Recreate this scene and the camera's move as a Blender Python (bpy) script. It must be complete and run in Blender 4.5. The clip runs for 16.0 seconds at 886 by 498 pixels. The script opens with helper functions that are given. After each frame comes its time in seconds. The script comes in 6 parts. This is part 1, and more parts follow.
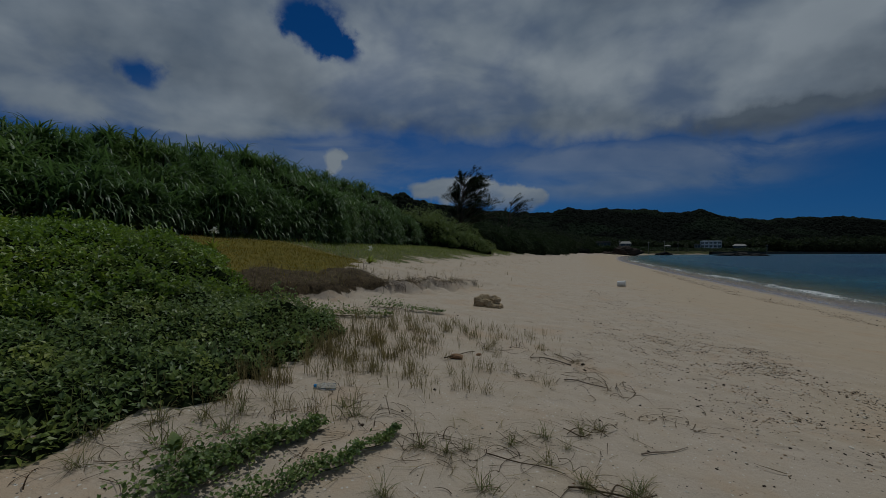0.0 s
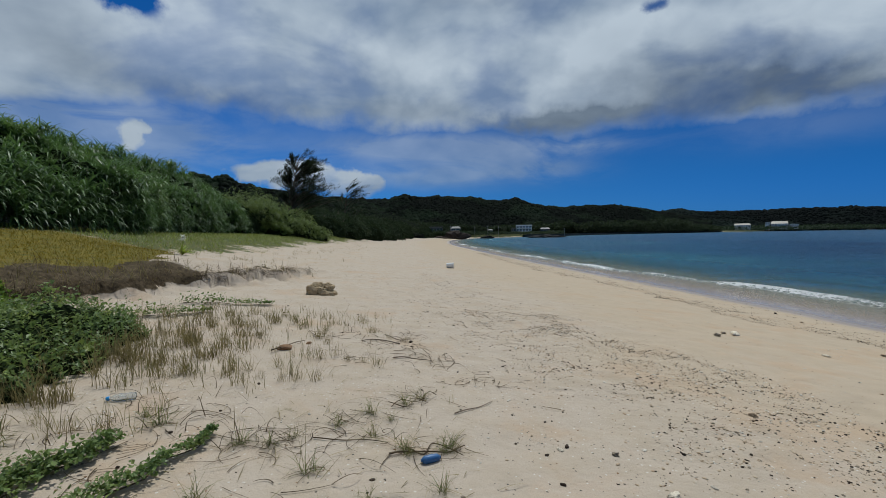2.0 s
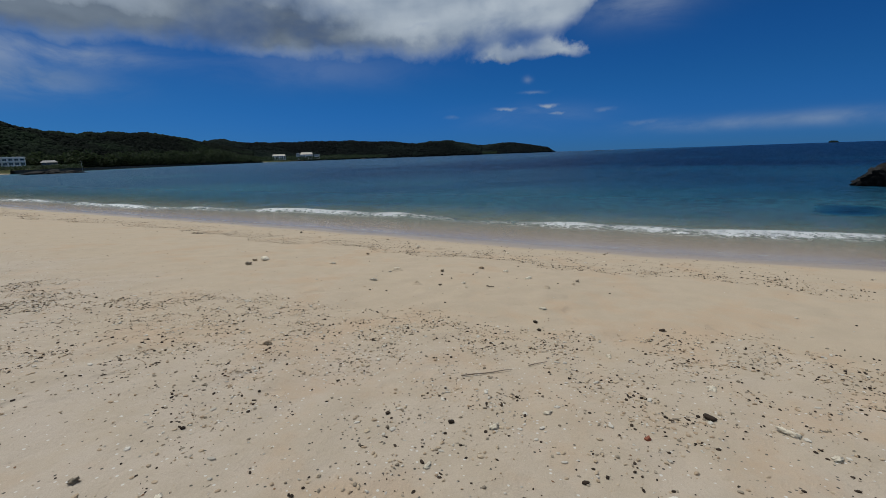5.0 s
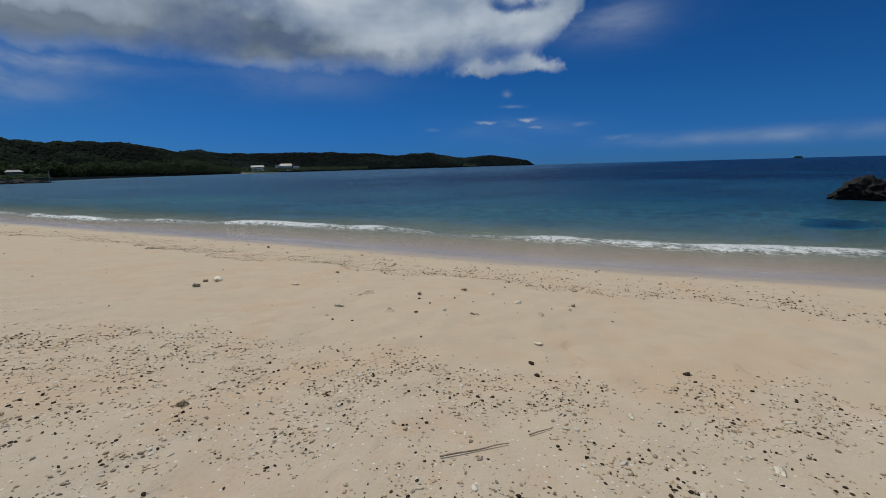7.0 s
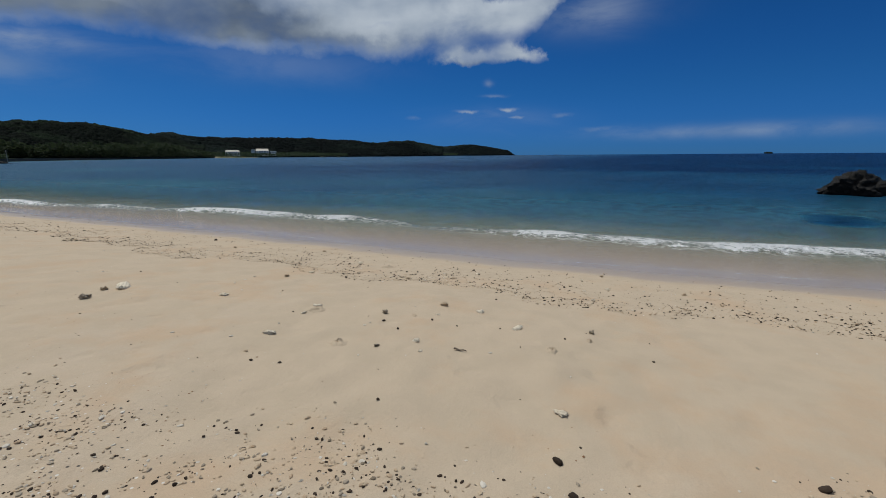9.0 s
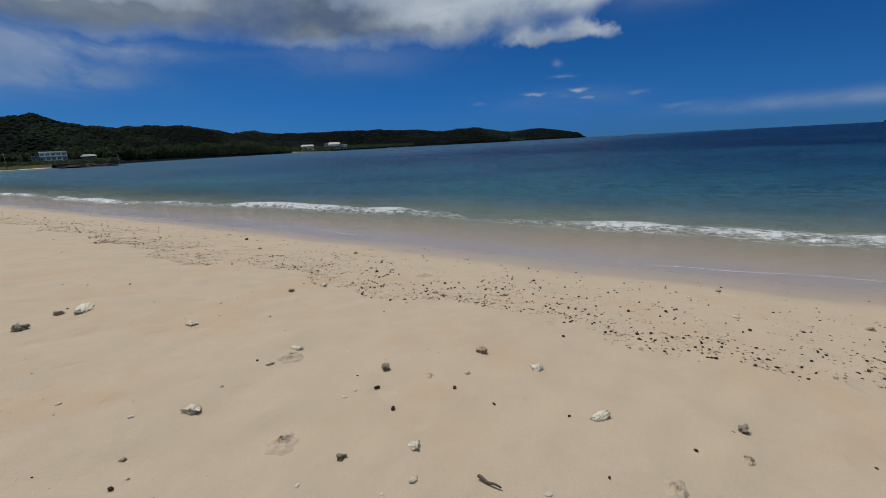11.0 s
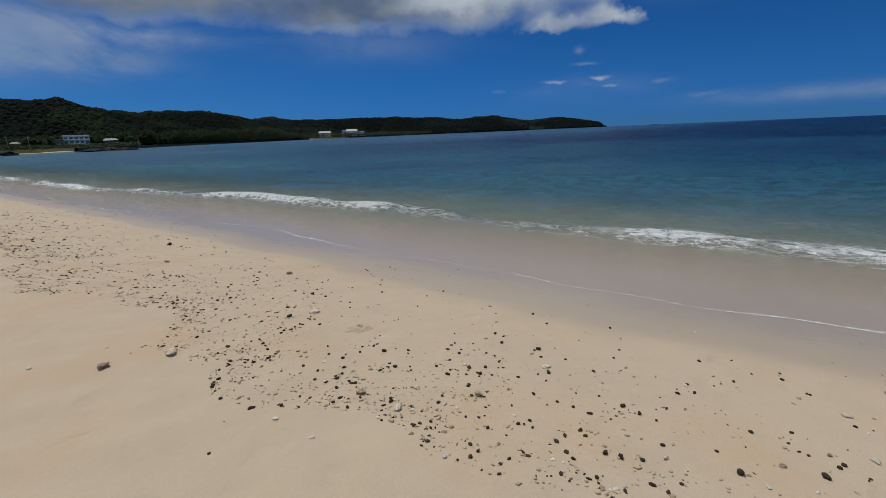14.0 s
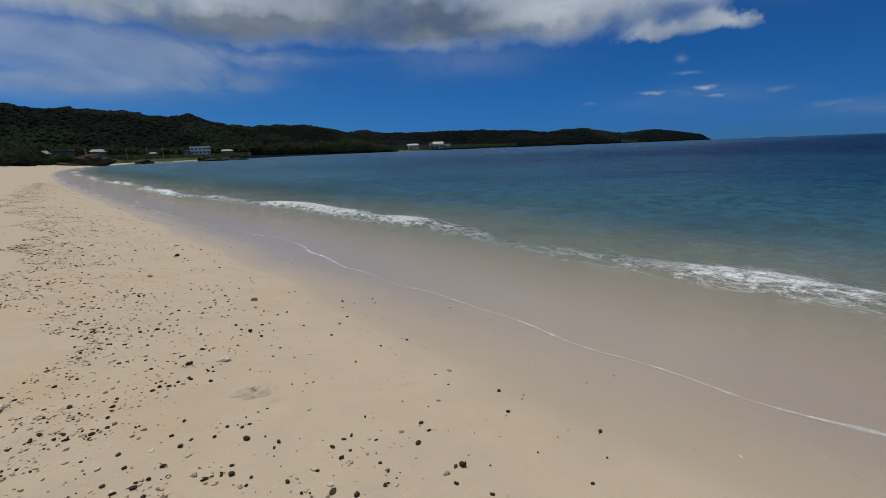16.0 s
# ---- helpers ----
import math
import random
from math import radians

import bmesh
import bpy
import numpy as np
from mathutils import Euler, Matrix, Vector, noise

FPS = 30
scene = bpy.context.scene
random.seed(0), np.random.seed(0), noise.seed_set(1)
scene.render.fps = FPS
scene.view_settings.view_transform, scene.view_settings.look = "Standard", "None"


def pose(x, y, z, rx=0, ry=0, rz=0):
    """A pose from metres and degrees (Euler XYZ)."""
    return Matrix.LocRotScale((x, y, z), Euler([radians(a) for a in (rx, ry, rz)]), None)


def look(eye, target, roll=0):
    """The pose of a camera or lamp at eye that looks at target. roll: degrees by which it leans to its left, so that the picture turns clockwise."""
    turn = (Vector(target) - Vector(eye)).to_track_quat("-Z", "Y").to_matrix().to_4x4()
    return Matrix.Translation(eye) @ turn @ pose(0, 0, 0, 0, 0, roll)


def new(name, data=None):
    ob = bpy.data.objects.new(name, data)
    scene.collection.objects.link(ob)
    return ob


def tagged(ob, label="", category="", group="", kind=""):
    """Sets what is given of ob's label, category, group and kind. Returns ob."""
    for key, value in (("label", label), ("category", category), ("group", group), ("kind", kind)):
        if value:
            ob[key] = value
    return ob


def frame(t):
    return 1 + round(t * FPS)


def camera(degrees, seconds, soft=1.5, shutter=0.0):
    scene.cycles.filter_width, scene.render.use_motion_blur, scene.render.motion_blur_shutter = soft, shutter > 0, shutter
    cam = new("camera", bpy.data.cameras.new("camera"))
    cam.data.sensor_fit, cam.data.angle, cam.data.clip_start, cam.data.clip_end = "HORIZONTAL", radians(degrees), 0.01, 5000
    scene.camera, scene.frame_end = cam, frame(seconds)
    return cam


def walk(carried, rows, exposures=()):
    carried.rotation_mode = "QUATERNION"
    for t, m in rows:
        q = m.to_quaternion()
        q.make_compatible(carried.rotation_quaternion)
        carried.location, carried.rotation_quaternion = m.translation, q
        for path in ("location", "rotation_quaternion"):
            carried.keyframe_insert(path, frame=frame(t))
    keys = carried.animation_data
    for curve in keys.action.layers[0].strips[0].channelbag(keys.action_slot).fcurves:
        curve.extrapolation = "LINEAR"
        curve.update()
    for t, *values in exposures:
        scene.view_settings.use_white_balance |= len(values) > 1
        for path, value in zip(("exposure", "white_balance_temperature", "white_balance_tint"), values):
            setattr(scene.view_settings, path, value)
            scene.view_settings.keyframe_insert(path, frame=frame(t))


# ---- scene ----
# camera: seconds, place, pitch, roll, yaw
cam = camera(91.04, 16.0, soft=0.8)
PATH = [
    (0.0, -0.031, 0.074, 1.597, 0.11, 0.21, 10.67),
    (0.5, -0.043, 0.021, 1.601, -0.55, -0.39, 4.62),
    (1.0, 0.000, 0.000, 1.601, -0.96, -0.60, -0.00),
    (1.5, 0.036, -0.012, 1.591, -1.34, -0.92, -3.68),
    (2.0, 0.101, -0.042, 1.594, -1.84, -0.89, -10.37),
    (2.5, 0.181, -0.091, 1.613, -2.99, -0.62, -20.56),
    (3.0, 0.273, -0.058, 1.613, -3.89, -0.47, -31.73),
    (3.5, 0.384, 0.053, 1.600, -4.62, -1.19, -45.94),
    (4.0, 0.542, 0.106, 1.568, -7.88, -0.70, -55.65),
    (4.5, 0.813, 0.173, 1.526, -10.80, -0.41, -58.09),
    (5.0, 1.021, 0.314, 1.501, -12.16, -1.94, -64.70),
    (7.5, 2.250, 0.812, 1.387, -10.60, -1.20, -68.15),
    (8.0, 2.642, 1.005, 1.347, -11.97, -0.34, -70.25),
    (10.5, 5.069, 1.565, 1.130, -13.56, -1.97, -67.28),
    (11.0, 5.522, 1.707, 1.089, -13.52, -2.97, -60.92),
    (11.5, 5.931, 1.948, 1.076, -13.40, -3.05, -54.07),
    (12.0, 6.369, 2.126, 1.051, -13.99, -5.43, -53.10),
    (12.5, 6.839, 2.189, 1.026, -15.83, -4.47, -54.15),
    (13.0, 7.272, 2.298, 1.012, -15.09, -2.79, -59.07),
    (13.5, 7.747, 2.364, 0.961, -13.62, -2.15, -59.95),
    (14.0, 8.247, 2.457, 0.881, -14.91, -2.38, -58.74),
    (14.5, 8.747, 2.426, 0.853, -17.98, -2.62, -63.20),
    (15.0, 9.180, 2.414, 0.812, -15.06, -2.25, -57.64),
    (15.5, 9.559, 2.362, 0.787, -14.27, -3.69, -48.70),
    (16.0, 9.944, 2.180, 0.784, -12.93, -2.11, -47.96),
]
EXPOSURES = [(0.0, -1.62, 5950, 4), (0.3, -0.55, 5920, 4), (0.5, -0.11, 5920, 4), (1.2, -0.12, 5910, 4), (1.6, -0.12, 5905, 4), (2.0, -0.32, 5900, 4), (2.5, -0.24, 5900, 4), (3.0, -0.20, 5900, 4), (4.0, -0.23, 5980, 5), (5.0, -0.41, 6060, 6), (8.0, -0.31, 6150, 7), (16.0, -0.34, 6220, 8)]
walk(cam, [(t, pose(x, y, z, 90 + p, 0, w) @ pose(0, 0, 0, 0, 0, r)) for t, x, y, z, p, r, w in PATH], EXPOSURES)

# ---- light: high sun ahead of the beach, broken cloud over a blue band ----
SUN_AZ, SUN_EL = 22.0, 64.0      # degrees clockwise from +y, above the horizon
sun = new("sun", bpy.data.lights.new("sun", "SUN"))
sun.data.energy, sun.data.angle, sun.data.color = 3.6, radians(0.53), (1.0, 0.95, 0.87)
sun_way = Vector((math.sin(radians(SUN_AZ)) * math.cos(radians(SUN_EL)), math.cos(radians(SUN_AZ)) * math.cos(radians(SUN_EL)), math.sin(radians(SUN_EL))))
sun.matrix_world = look(tuple(sun_way * 50), (0, 0, 0))


class Nodes:
    """Short hand for building a node tree."""

    def __init__(self, tree):
        self.tree = tree

    def raw(self, kind, **inputs):
        node = self.tree.nodes.new(kind)
        for key, value in inputs.items():
            self.put(node, key, value)
        return node

    def add(self, kind, out=0, **inputs):
        return self.raw(kind, **inputs).outputs[out]

    def put(self, node, key, value):
        name = int(key[1:]) if key[0] == "i" and key[1:].isdigit() else key.replace("_", " ")
        slot = node.inputs[name]
        if isinstance(value, bpy.types.NodeSocket):
            self.tree.links.new(value, slot)
        elif isinstance(value, (tuple, list)) and len(value) == 3 and slot.type == "RGBA":
            slot.default_value = (*value, 1)
        else:
            slot.default_value = value

    def math(self, op, a, b=0.0, c=0.0, clamp=False):
        node = self.raw("ShaderNodeMath", i0=a, i1=b, i2=c)
        node.operation, node.use_clamp = op, clamp
        return node.outputs[0]

    def ramp(self, x, lo, hi, to_lo=0.0, to_hi=1.0, smooth=True):
        node = self.raw("ShaderNodeMapRange", i0=x, i1=lo, i2=hi, i3=to_lo, i4=to_hi)
        node.interpolation_type = "SMOOTHSTEP" if smooth else "LINEAR"
        return node.outputs[0]

    def mix(self, f, a, b, blend="MIX"):
        node = self.tree.nodes.new("ShaderNodeMix")
        node.data_type, node.blend_type = "RGBA", blend
        for k, v in ((0, f), (6, a), (7, b)):
            self.put(node, "i%d" % k, v)
        return node.outputs[2]

    def noise(self, vec, scale, detail=4.0, rough=0.55, out=0, distort=0.0):
        return self.add("ShaderNodeTexNoise", out=out, Vector=vec, Scale=scale, Detail=detail, Roughness=rough, Distortion=distort)

    def vec(self, op, a, b=(0, 0, 0), out=0):
        node = self.raw("ShaderNodeVectorMath", i0=a, i1=b)
        node.operation = op
        return node.outputs[out]


def sky_world():
    world = bpy.data.worlds.new("sky")
    world.use_nodes = True
    world.node_tree.nodes.clear()
    n = Nodes(world.node_tree)
    tex = n.raw("ShaderNodeTexSky")
    tex.sky_type, tex.sun_disc, tex.sun_elevation, tex.sun_rotation = "NISHITA", False, radians(SUN_EL), radians(SUN_AZ)
    tex.air_density, tex.dust_density, tex.ozone_density = 1.0, 0.0, 3.0
    sky = tex.outputs[0]
    way = n.vec("NORMALIZE", n.add("ShaderNodeTexCoord", out=0))
    sep = world.node_tree.nodes.new("ShaderNodeSeparateXYZ")
    n.put(sep, "i0", way)
    x, y, z = sep.outputs
    el = n.math("MULTIPLY", n.math("ARCSINE", z), 57.2958)
    az = n.math("MULTIPLY", n.math("ARCTAN2", x, y), 57.2958)
    # the cloud deck lies level overhead, so its billows shorten towards the horizon
    lower = n.math("ADD", n.math("ABSOLUTE", z), 0.30)
    flat = n.vec("DIVIDE", n.add("ShaderNodeCombineXYZ", X=x, Y=y, Z=0.0), n.add("ShaderNodeCombineXYZ", X=lower, Y=lower, Z=1.0))
    wide = n.noise(way, 5.0, 6.0, 0.52, distort=0.2)
    tight = n.noise(way, 21.0, 6.0, 0.58)
    shift = n.noise(n.vec("ADD", way, (4.0, 2.0, 7.0)), 6.0, 5.0, 0.5)
    bank = n.noise(n.vec("ADD", flat, (1.7, 0.4, 0.0)), 1.9, 5.0, 0.48, distort=0.3)
    fold = n.noise(n.vec("ADD", flat, (5.2, 3.1, 0.0)), 4.2, 6.0, 0.52, distort=0.3)
    puff = n.add("ShaderNodeTexVoronoi", Vector=n.vec("ADD", way, n.vec("MULTIPLY", n.noise(way, 16.0, 4.0, 0.6, out=1), (0.05, 0.05, 0.05))), Scale=26.0)
    el2 = n.math("ADD", n.math("ADD", el, n.math("MULTIPLY", n.math("SUBTRACT", wide, 0.5), 3.6)), n.math("MULTIPLY", n.math("SUBTRACT", tight, 0.5), 2.2))
    az2 = n.math("ADD", n.math("ADD", az, n.math("MULTIPLY", n.math("SUBTRACT", shift, 0.5), 7.0)), n.math("MULTIPLY", n.math("SUBTRACT", tight, 0.5), 5.0))

    def spots(table, bearing, height):
        """Soft ovals in the sky: bearing, height, half widths, weight; summed."""
        total = 0.0
        for a0, e0, ra, re, w in table:
            u = n.math("DIVIDE", n.math("SUBTRACT", bearing, a0), ra)
            v = n.math("DIVIDE", n.math("SUBTRACT", height, e0), re)
            d = n.math("ADD", n.math("MULTIPLY", u, u), n.math("MULTIPLY", v, v))
            total = n.math("ADD", total, n.math("MULTIPLY", n.math("EXPONENT", n.math("MULTIPLY", d, -1.0)), w))
        return total

    # one deck of broken cumulus; its base by bearing, clear sky to the east
    base = n.tree.nodes.new("ShaderNodeValToRGB")
    base.color_ramp.interpolation = "B_SPLINE"
    n.put(base, "i0", n.ramp(az2, -60.0, 120.0, smooth=False))
    edge = [(-60, 12.4), (-37, 12.0), (-31, 12.4), (-23, 13.7), (-13, 14.2), (-6, 13.3), (2, 13.9), (10, 13.4), (17, 13.2), (22, 11.7), (30, 12.0), (40, 12.0), (50, 12.0), (60, 12.3), (68, 12.2), (76, 12.6), (82, 14.5), (86, 22.0), (90, 30.0)]
    while len(base.color_ramp.elements) < len(edge):
        base.color_ramp.elements.new(0.5)
    for e, (at, up) in zip(base.color_ramp.elements, edge):
        e.position, e.color = (at + 60) / 180, (up / 30, up / 30, up / 30, 1)
    deck = n.math("DIVIDE", n.math("SUBTRACT", el2, n.math("MULTIPLY", n.add("ShaderNodeSeparateColor", Color=base.outputs[0]), 30.0)), 1.9)
    gaps = spots([(-27, 26.5, 5.0, 3.2, 4.2), (-24, 24, 2.6, 1.8, 2.4), (-45.5, 18.3, 3.4, 2.2, 3.0), (-41, 15.6, 1.8, 1.2, 1.6), (35.8, 24.8, 2.4, 1.2, 2.6), (77, 18.5, 4.0, 1.2, 2.4), (-2, 19.0, 2.4, 1.0, 1.2), (62, 15.0, 3.0, 0.6, 0.9)], az2, el2)
    puffs = spots([(73.5, 11.0, 3.2, 1.1, 2.6), (79, 11.6, 3.0, 1.4, 1.8), (84, 11.4, 4.4, 1.3, 2.6), (-24.6, 10.0, 2.3, 1.5, 3.0), (-24.2, 11.6, 1.3, 0.9, 2.2), (-5, 7.8, 8.0, 1.8, 4.6), (-12, 7.2, 6.0, 1.7, 3.6), (1, 6.4, 4.0, 1.6, 2.8), (-7, 4.6, 9.0, 2.0, 3.6), (-43, 15.0, 5.0, 1.6, 2.4)], az2, el2)
    dens = n.math("ADD", n.math("ADD", n.math("SUBTRACT", n.math("MINIMUM", deck, 2.2), gaps), puffs), n.math("MULTIPLY", n.math("SUBTRACT", bank, 0.5), 2.2))
    body = n.math("MULTIPLY", n.ramp(dens, -0.5, 1.15), n.ramp(n.math("ADD", bank, n.math("MULTIPLY", n.math("SUBTRACT", fold, 0.5), 0.6)), 0.28, 0.54, 0.70, 1.0))
    # thin veils between the deck and the hills, wisps to the east
    silk = n.noise(n.vec("MULTIPLY", way, (1.0, 1.0, 3.0)), 4.4, 7.0, 0.60, distort=0.7)
    veil = n.math("MULTIPLY", spots([(4, 11.4, 9, 1.6, 0.58), (16, 10.8, 11, 2.0, 0.62), (29, 10.6, 5.0, 0.8, 0.5), (10, 7.6, 12, 1.5, 0.62), (24, 8.2, 5, 1.2, 0.32), (76, 4.2, 7, 1.3, 0.22), (104, 2.4, 14, 0.7, 0.40), (50, 10.5, 12, 2.0, 0.18), (-30, 12, 18, 5, 0.75), (88, 15.5, 6, 2.0, 0.35)], az, el), n.ramp(silk, 0.30, 0.64, 0.22, 1.0))
    wisp = n.math("MULTIPLY", spots([(73.1, 5.3, 1.3, 0.20, 0.8), (78.2, 5.5, 1.1, 0.20, 0.85), (79.4, 4.6, 0.9, 0.16, 0.6), (89.5, 3.0, 3.0, 0.25, 0.25), (84.8, 4.7, 1.2, 0.3, 0.3), (75.8, 8.7, 0.5, 0.35, 0.3), (66.4, 4.6, 0.7, 0.2, 0.3), (76.5, 7.2, 1.2, 0.18, 0.3)], az, n.math("ADD", el, n.math("MULTIPLY", n.math("SUBTRACT", tight, 0.5), 1.2))), n.ramp(tight, 0.35, 0.6, 0.3, 1.0))
    cover = n.math("MAXIMUM", n.math("MAXIMUM", body, n.math("MINIMUM", veil, 0.5)), n.math("MINIMUM", wisp, 0.8))
    cover = n.math("MULTIPLY", cover, n.ramp(el, 0.0, 1.5))
    # billows: the side towards the sun is bright, the far side and the thick bases are grey
    ahead = n.noise(n.vec("ADD", flat, (1.76, 0.52, 0.0)), 1.9, 5.0, 0.48, distort=0.3)
    lit = n.math("ADD", n.ramp(n.math("SUBTRACT", bank, ahead), -0.10, 0.12, 0.12, 0.75, smooth=False), n.math("MULTIPLY", n.math("SUBTRACT", fold, 0.5), 1.0))
    lit = n.math("ADD", lit, n.math("MULTIPLY", n.math("SUBTRACT", 0.38, puff), 0.22))
    crown = spots([(32.5, 23.4, 3.2, 2.6, 0.65), (28.5, 20.5, 3.0, 2.4, 0.65), (24.5, 17.6, 3.0, 1.9, 0.6), (19.5, 15.4, 3.0, 1.2, 0.5), (-19, 23.5, 6, 3.0, 0.4), (9, 20.5, 5, 3.5, 0.3), (2, 23, 5, 3, 0.25), (-44, 15.4, 5, 1.4, 0.35), (-24.5, 11, 2.5, 1.2, 0.7), (-4, 8.6, 7, 1.0, 0.6), (73.5, 11.3, 3.0, 0.8, 0.65), (84, 11.8, 4.5, 0.8, 0.6), (62, 14.0, 4, 1.4, 0.45), (70, 15.5, 6, 2.0, 0.3), (52, 20, 8, 2.5, 0.25)], az2, el2)
    lit = n.math("ADD", lit, crown, clamp=True)
    grey = spots([(22, 14.2, 8.0, 1.1, 0.6), (25.5, 13.2, 6.5, 1.4, 1.3), (31, 13.8, 4.5, 1.2, 0.7), (42, 15.6, 7.0, 2.2, 1.3), (50, 14.6, 6.0, 1.5, 0.8), (37, 13.2, 5, 1.0, 0.4), (-16, 15.4, 9, 1.5, 0.55), (-28, 17.5, 6, 2.2, 0.35), (6, 15.6, 9, 1.6, 0.40), (58, 13.0, 8, 0.8, 0.45), (78, 10.4, 9, 0.5, 0.55), (40, 18.5, 9, 2.2, 0.5), (36, 13.2, 26, 0.9, 0.45)], az2, el2)
    grey = n.math("ADD", grey, n.ramp(n.noise(n.vec("ADD", flat, (9.0, 3.0, 1.0)), 1.6, 5.0, 0.5), 0.48, 0.78, 0.0, 0.40), clamp=True)
    grey = n.math("MULTIPLY", grey, n.ramp(dens, -0.4, 0.7))
    cloud = n.mix(lit, (0.44, 0.53, 0.67), n.mix(n.ramp(el, 10.0, 20.0), (0.74, 0.80, 0.88), (0.90, 0.96, 1.04)))
    cloud = n.mix(n.math("MULTIPLY", grey, 0.92), cloud, n.mix(lit, (0.165, 0.208, 0.28), (0.345, 0.410, 0.505)))
    # deep blue polarised look of the air
    blue = n.mix(1.0, sky, n.mix(n.ramp(el, 0.5, 26.0), n.mix(n.ramp(el, -1.0, 9.0), n.mix(n.ramp(az, 60.0, 10.0), (0.085, 0.315, 1.02), (0.125, 0.380, 1.00)), n.mix(n.ramp(az, 60.0, 10.0), (0.100, 0.372, 0.84), (0.140, 0.420, 0.86))), (0.085, 0.360, 0.72)), "MULTIPLY")
    air = n.add("ShaderNodeBackground", Color=blue, Strength=n.ramp(az, 25.0, -15.0, 0.070, 0.096))
    mass = n.add("ShaderNodeBackground", Color=cloud, Strength=0.70)
    both = n.add("ShaderNodeMixShader", i0=cover, i1=air, i2=mass)
    end = world.node_tree.nodes.new("ShaderNodeOutputWorld")
    world.node_tree.links.new(both, end.inputs[0])
    scene.world = world


sky_world()


# ---- materials ----
def material(name):
    m = bpy.data.materials.new(name)
    m.use_nodes = True
    m.node_tree.nodes.clear()
    n = Nodes(m.node_tree)
    end = m.node_tree.nodes.new("ShaderNodeOutputMaterial")
    return m, n, end


def finish(n, end, bump=None, strength=0.3, distance=0.01, **inputs):
    if bump is not None:
        inputs["Normal"] = n.add("ShaderNodeBump", Strength=strength, Distance=distance, Height=bump)
    n.tree.links.new(n.add("ShaderNodeBsdfPrincipled", **inputs), end.inputs[0])


def place(n):
    return n.add("ShaderNodeNewGeometry")


def attr(n, name):
    node = n.raw("ShaderNodeAttribute")
    node.attribute_name = name
    return node.outputs[2]


def sand_material():
    m, n, end = material("sand")
    p = place(n)
    sep = n.tree.nodes.new("ShaderNodeSeparateXYZ")
    n.put(sep, "i0", p)
    z = sep.outputs[2]
    wide = n.noise(p, 0.28, 4.0, 0.55)
    mid = n.noise(p, 2.6, 5.0, 0.6)
    grain = n.noise(p, 140.0, 2.0, 0.7)
    speck = n.add("ShaderNodeTexVoronoi", Vector=p, Scale=85.0)
    pale, warm = (0.474, 0.393, 0.312), (0.462, 0.366, 0.262)
    base = n.mix(n.ramp(n.math("ADD", z, n.math("MULTIPLY", n.math("SUBTRACT", wide, 0.5), 0.7)), -0.10, -0.50), pale, warm)
    base = n.mix(n.ramp(mid, 0.38, 0.68, 0.0, 0.55), base, (0.41, 0.33, 0.235))
    base = n.mix(n.ramp(n.noise(p, 0.9, 5.0, 0.65), 0.50, 0.70, 0.0, 0.6), base, (0.46, 0.322, 0.205))
    base = n.mix(n.ramp(grain, 0.3, 0.75, 0.0, 0.35), base, (0.30, 0.245, 0.18))
    base = n.mix(n.ramp(speck, 0.0, 0.16, 0.5, 0.0), base, (0.20, 0.17, 0.14))
    # coarse grains of coral and basalt
    cells = n.raw("ShaderNodeTexVoronoi", Vector=p, Scale=34.0)
    pick = n.add("ShaderNodeSeparateColor", Color=cells.outputs[1])
    dot = n.math("MULTIPLY", n.ramp(cells.outputs[0], 0.34, 0.22), n.math("GREATER_THAN", pick, n.math("ADD", n.ramp(n.noise(p, 0.8, 4.0, 0.6), 0.3, 0.7, 0.98, 0.80), n.ramp(z, -0.36, -0.52))))
    base = n.mix(dot, base, n.mix(n.math("GREATER_THAN", n.math("FRACT", n.math("MULTIPLY", pick, 37.0)), 0.45), (0.10, 0.085, 0.07), (0.56, 0.52, 0.46)))
    # damp band up to the last run of the swash
    edge = n.math("ADD", z, n.math("MULTIPLY", n.math("SUBTRACT", n.noise(p, 0.35, 3.0), 0.5), 0.09))
    wet = n.ramp(edge, -1.01, -1.065)
    base = n.mix(wet, base, n.mix(0.55, base, (0.325, 0.252, 0.184)))
    film = n.ramp(edge, -1.04, -1.16)
    base = n.mix(n.math("MULTIPLY", film, 0.30), base, (0.235, 0.195, 0.165))
    veg = attr(n, "veg")
    litter = n.mix(n.ramp(n.noise(p, 6.0, 5.0, 0.7), 0.35, 0.65), (0.06, 0.085, 0.022), (0.13, 0.115, 0.05))
    base = n.mix(n.ramp(n.math("ADD", veg, n.math("MULTIPLY", n.math("SUBTRACT", n.noise(p, 1.6, 5.0, 0.65), 0.5), 1.6)), 0.35, 0.6), base, litter)
    dry = attr(n, "mustard")
    moss = n.mix(n.ramp(n.noise(p, 4.5, 6.0, 0.7), 0.3, 0.7), (0.19, 0.140, 0.020), (0.085, 0.085, 0.020))
    base = n.mix(n.ramp(dry, 0.35, 0.65), base, moss)
    earth = attr(n, "earth")
    soil = n.mix(n.ramp(n.noise(p, 9.0, 5.0, 0.7), 0.3, 0.7), (0.036, 0.026, 0.014), (0.110, 0.080, 0.046))
    base = n.mix(n.ramp(n.math("ADD", earth, n.math("MULTIPLY", n.math("SUBTRACT", n.noise(p, 3.0, 4.0, 0.6), 0.5), 0.8)), 0.4, 0.6), base, soil)
    height = n.math("ADD", n.math("MULTIPLY", mid, 0.8), n.math("ADD", n.math("MULTIPLY", n.noise(p, 16.0, 5.0, 0.7), 0.34), n.math("MULTIPLY", grain, 0.09)))
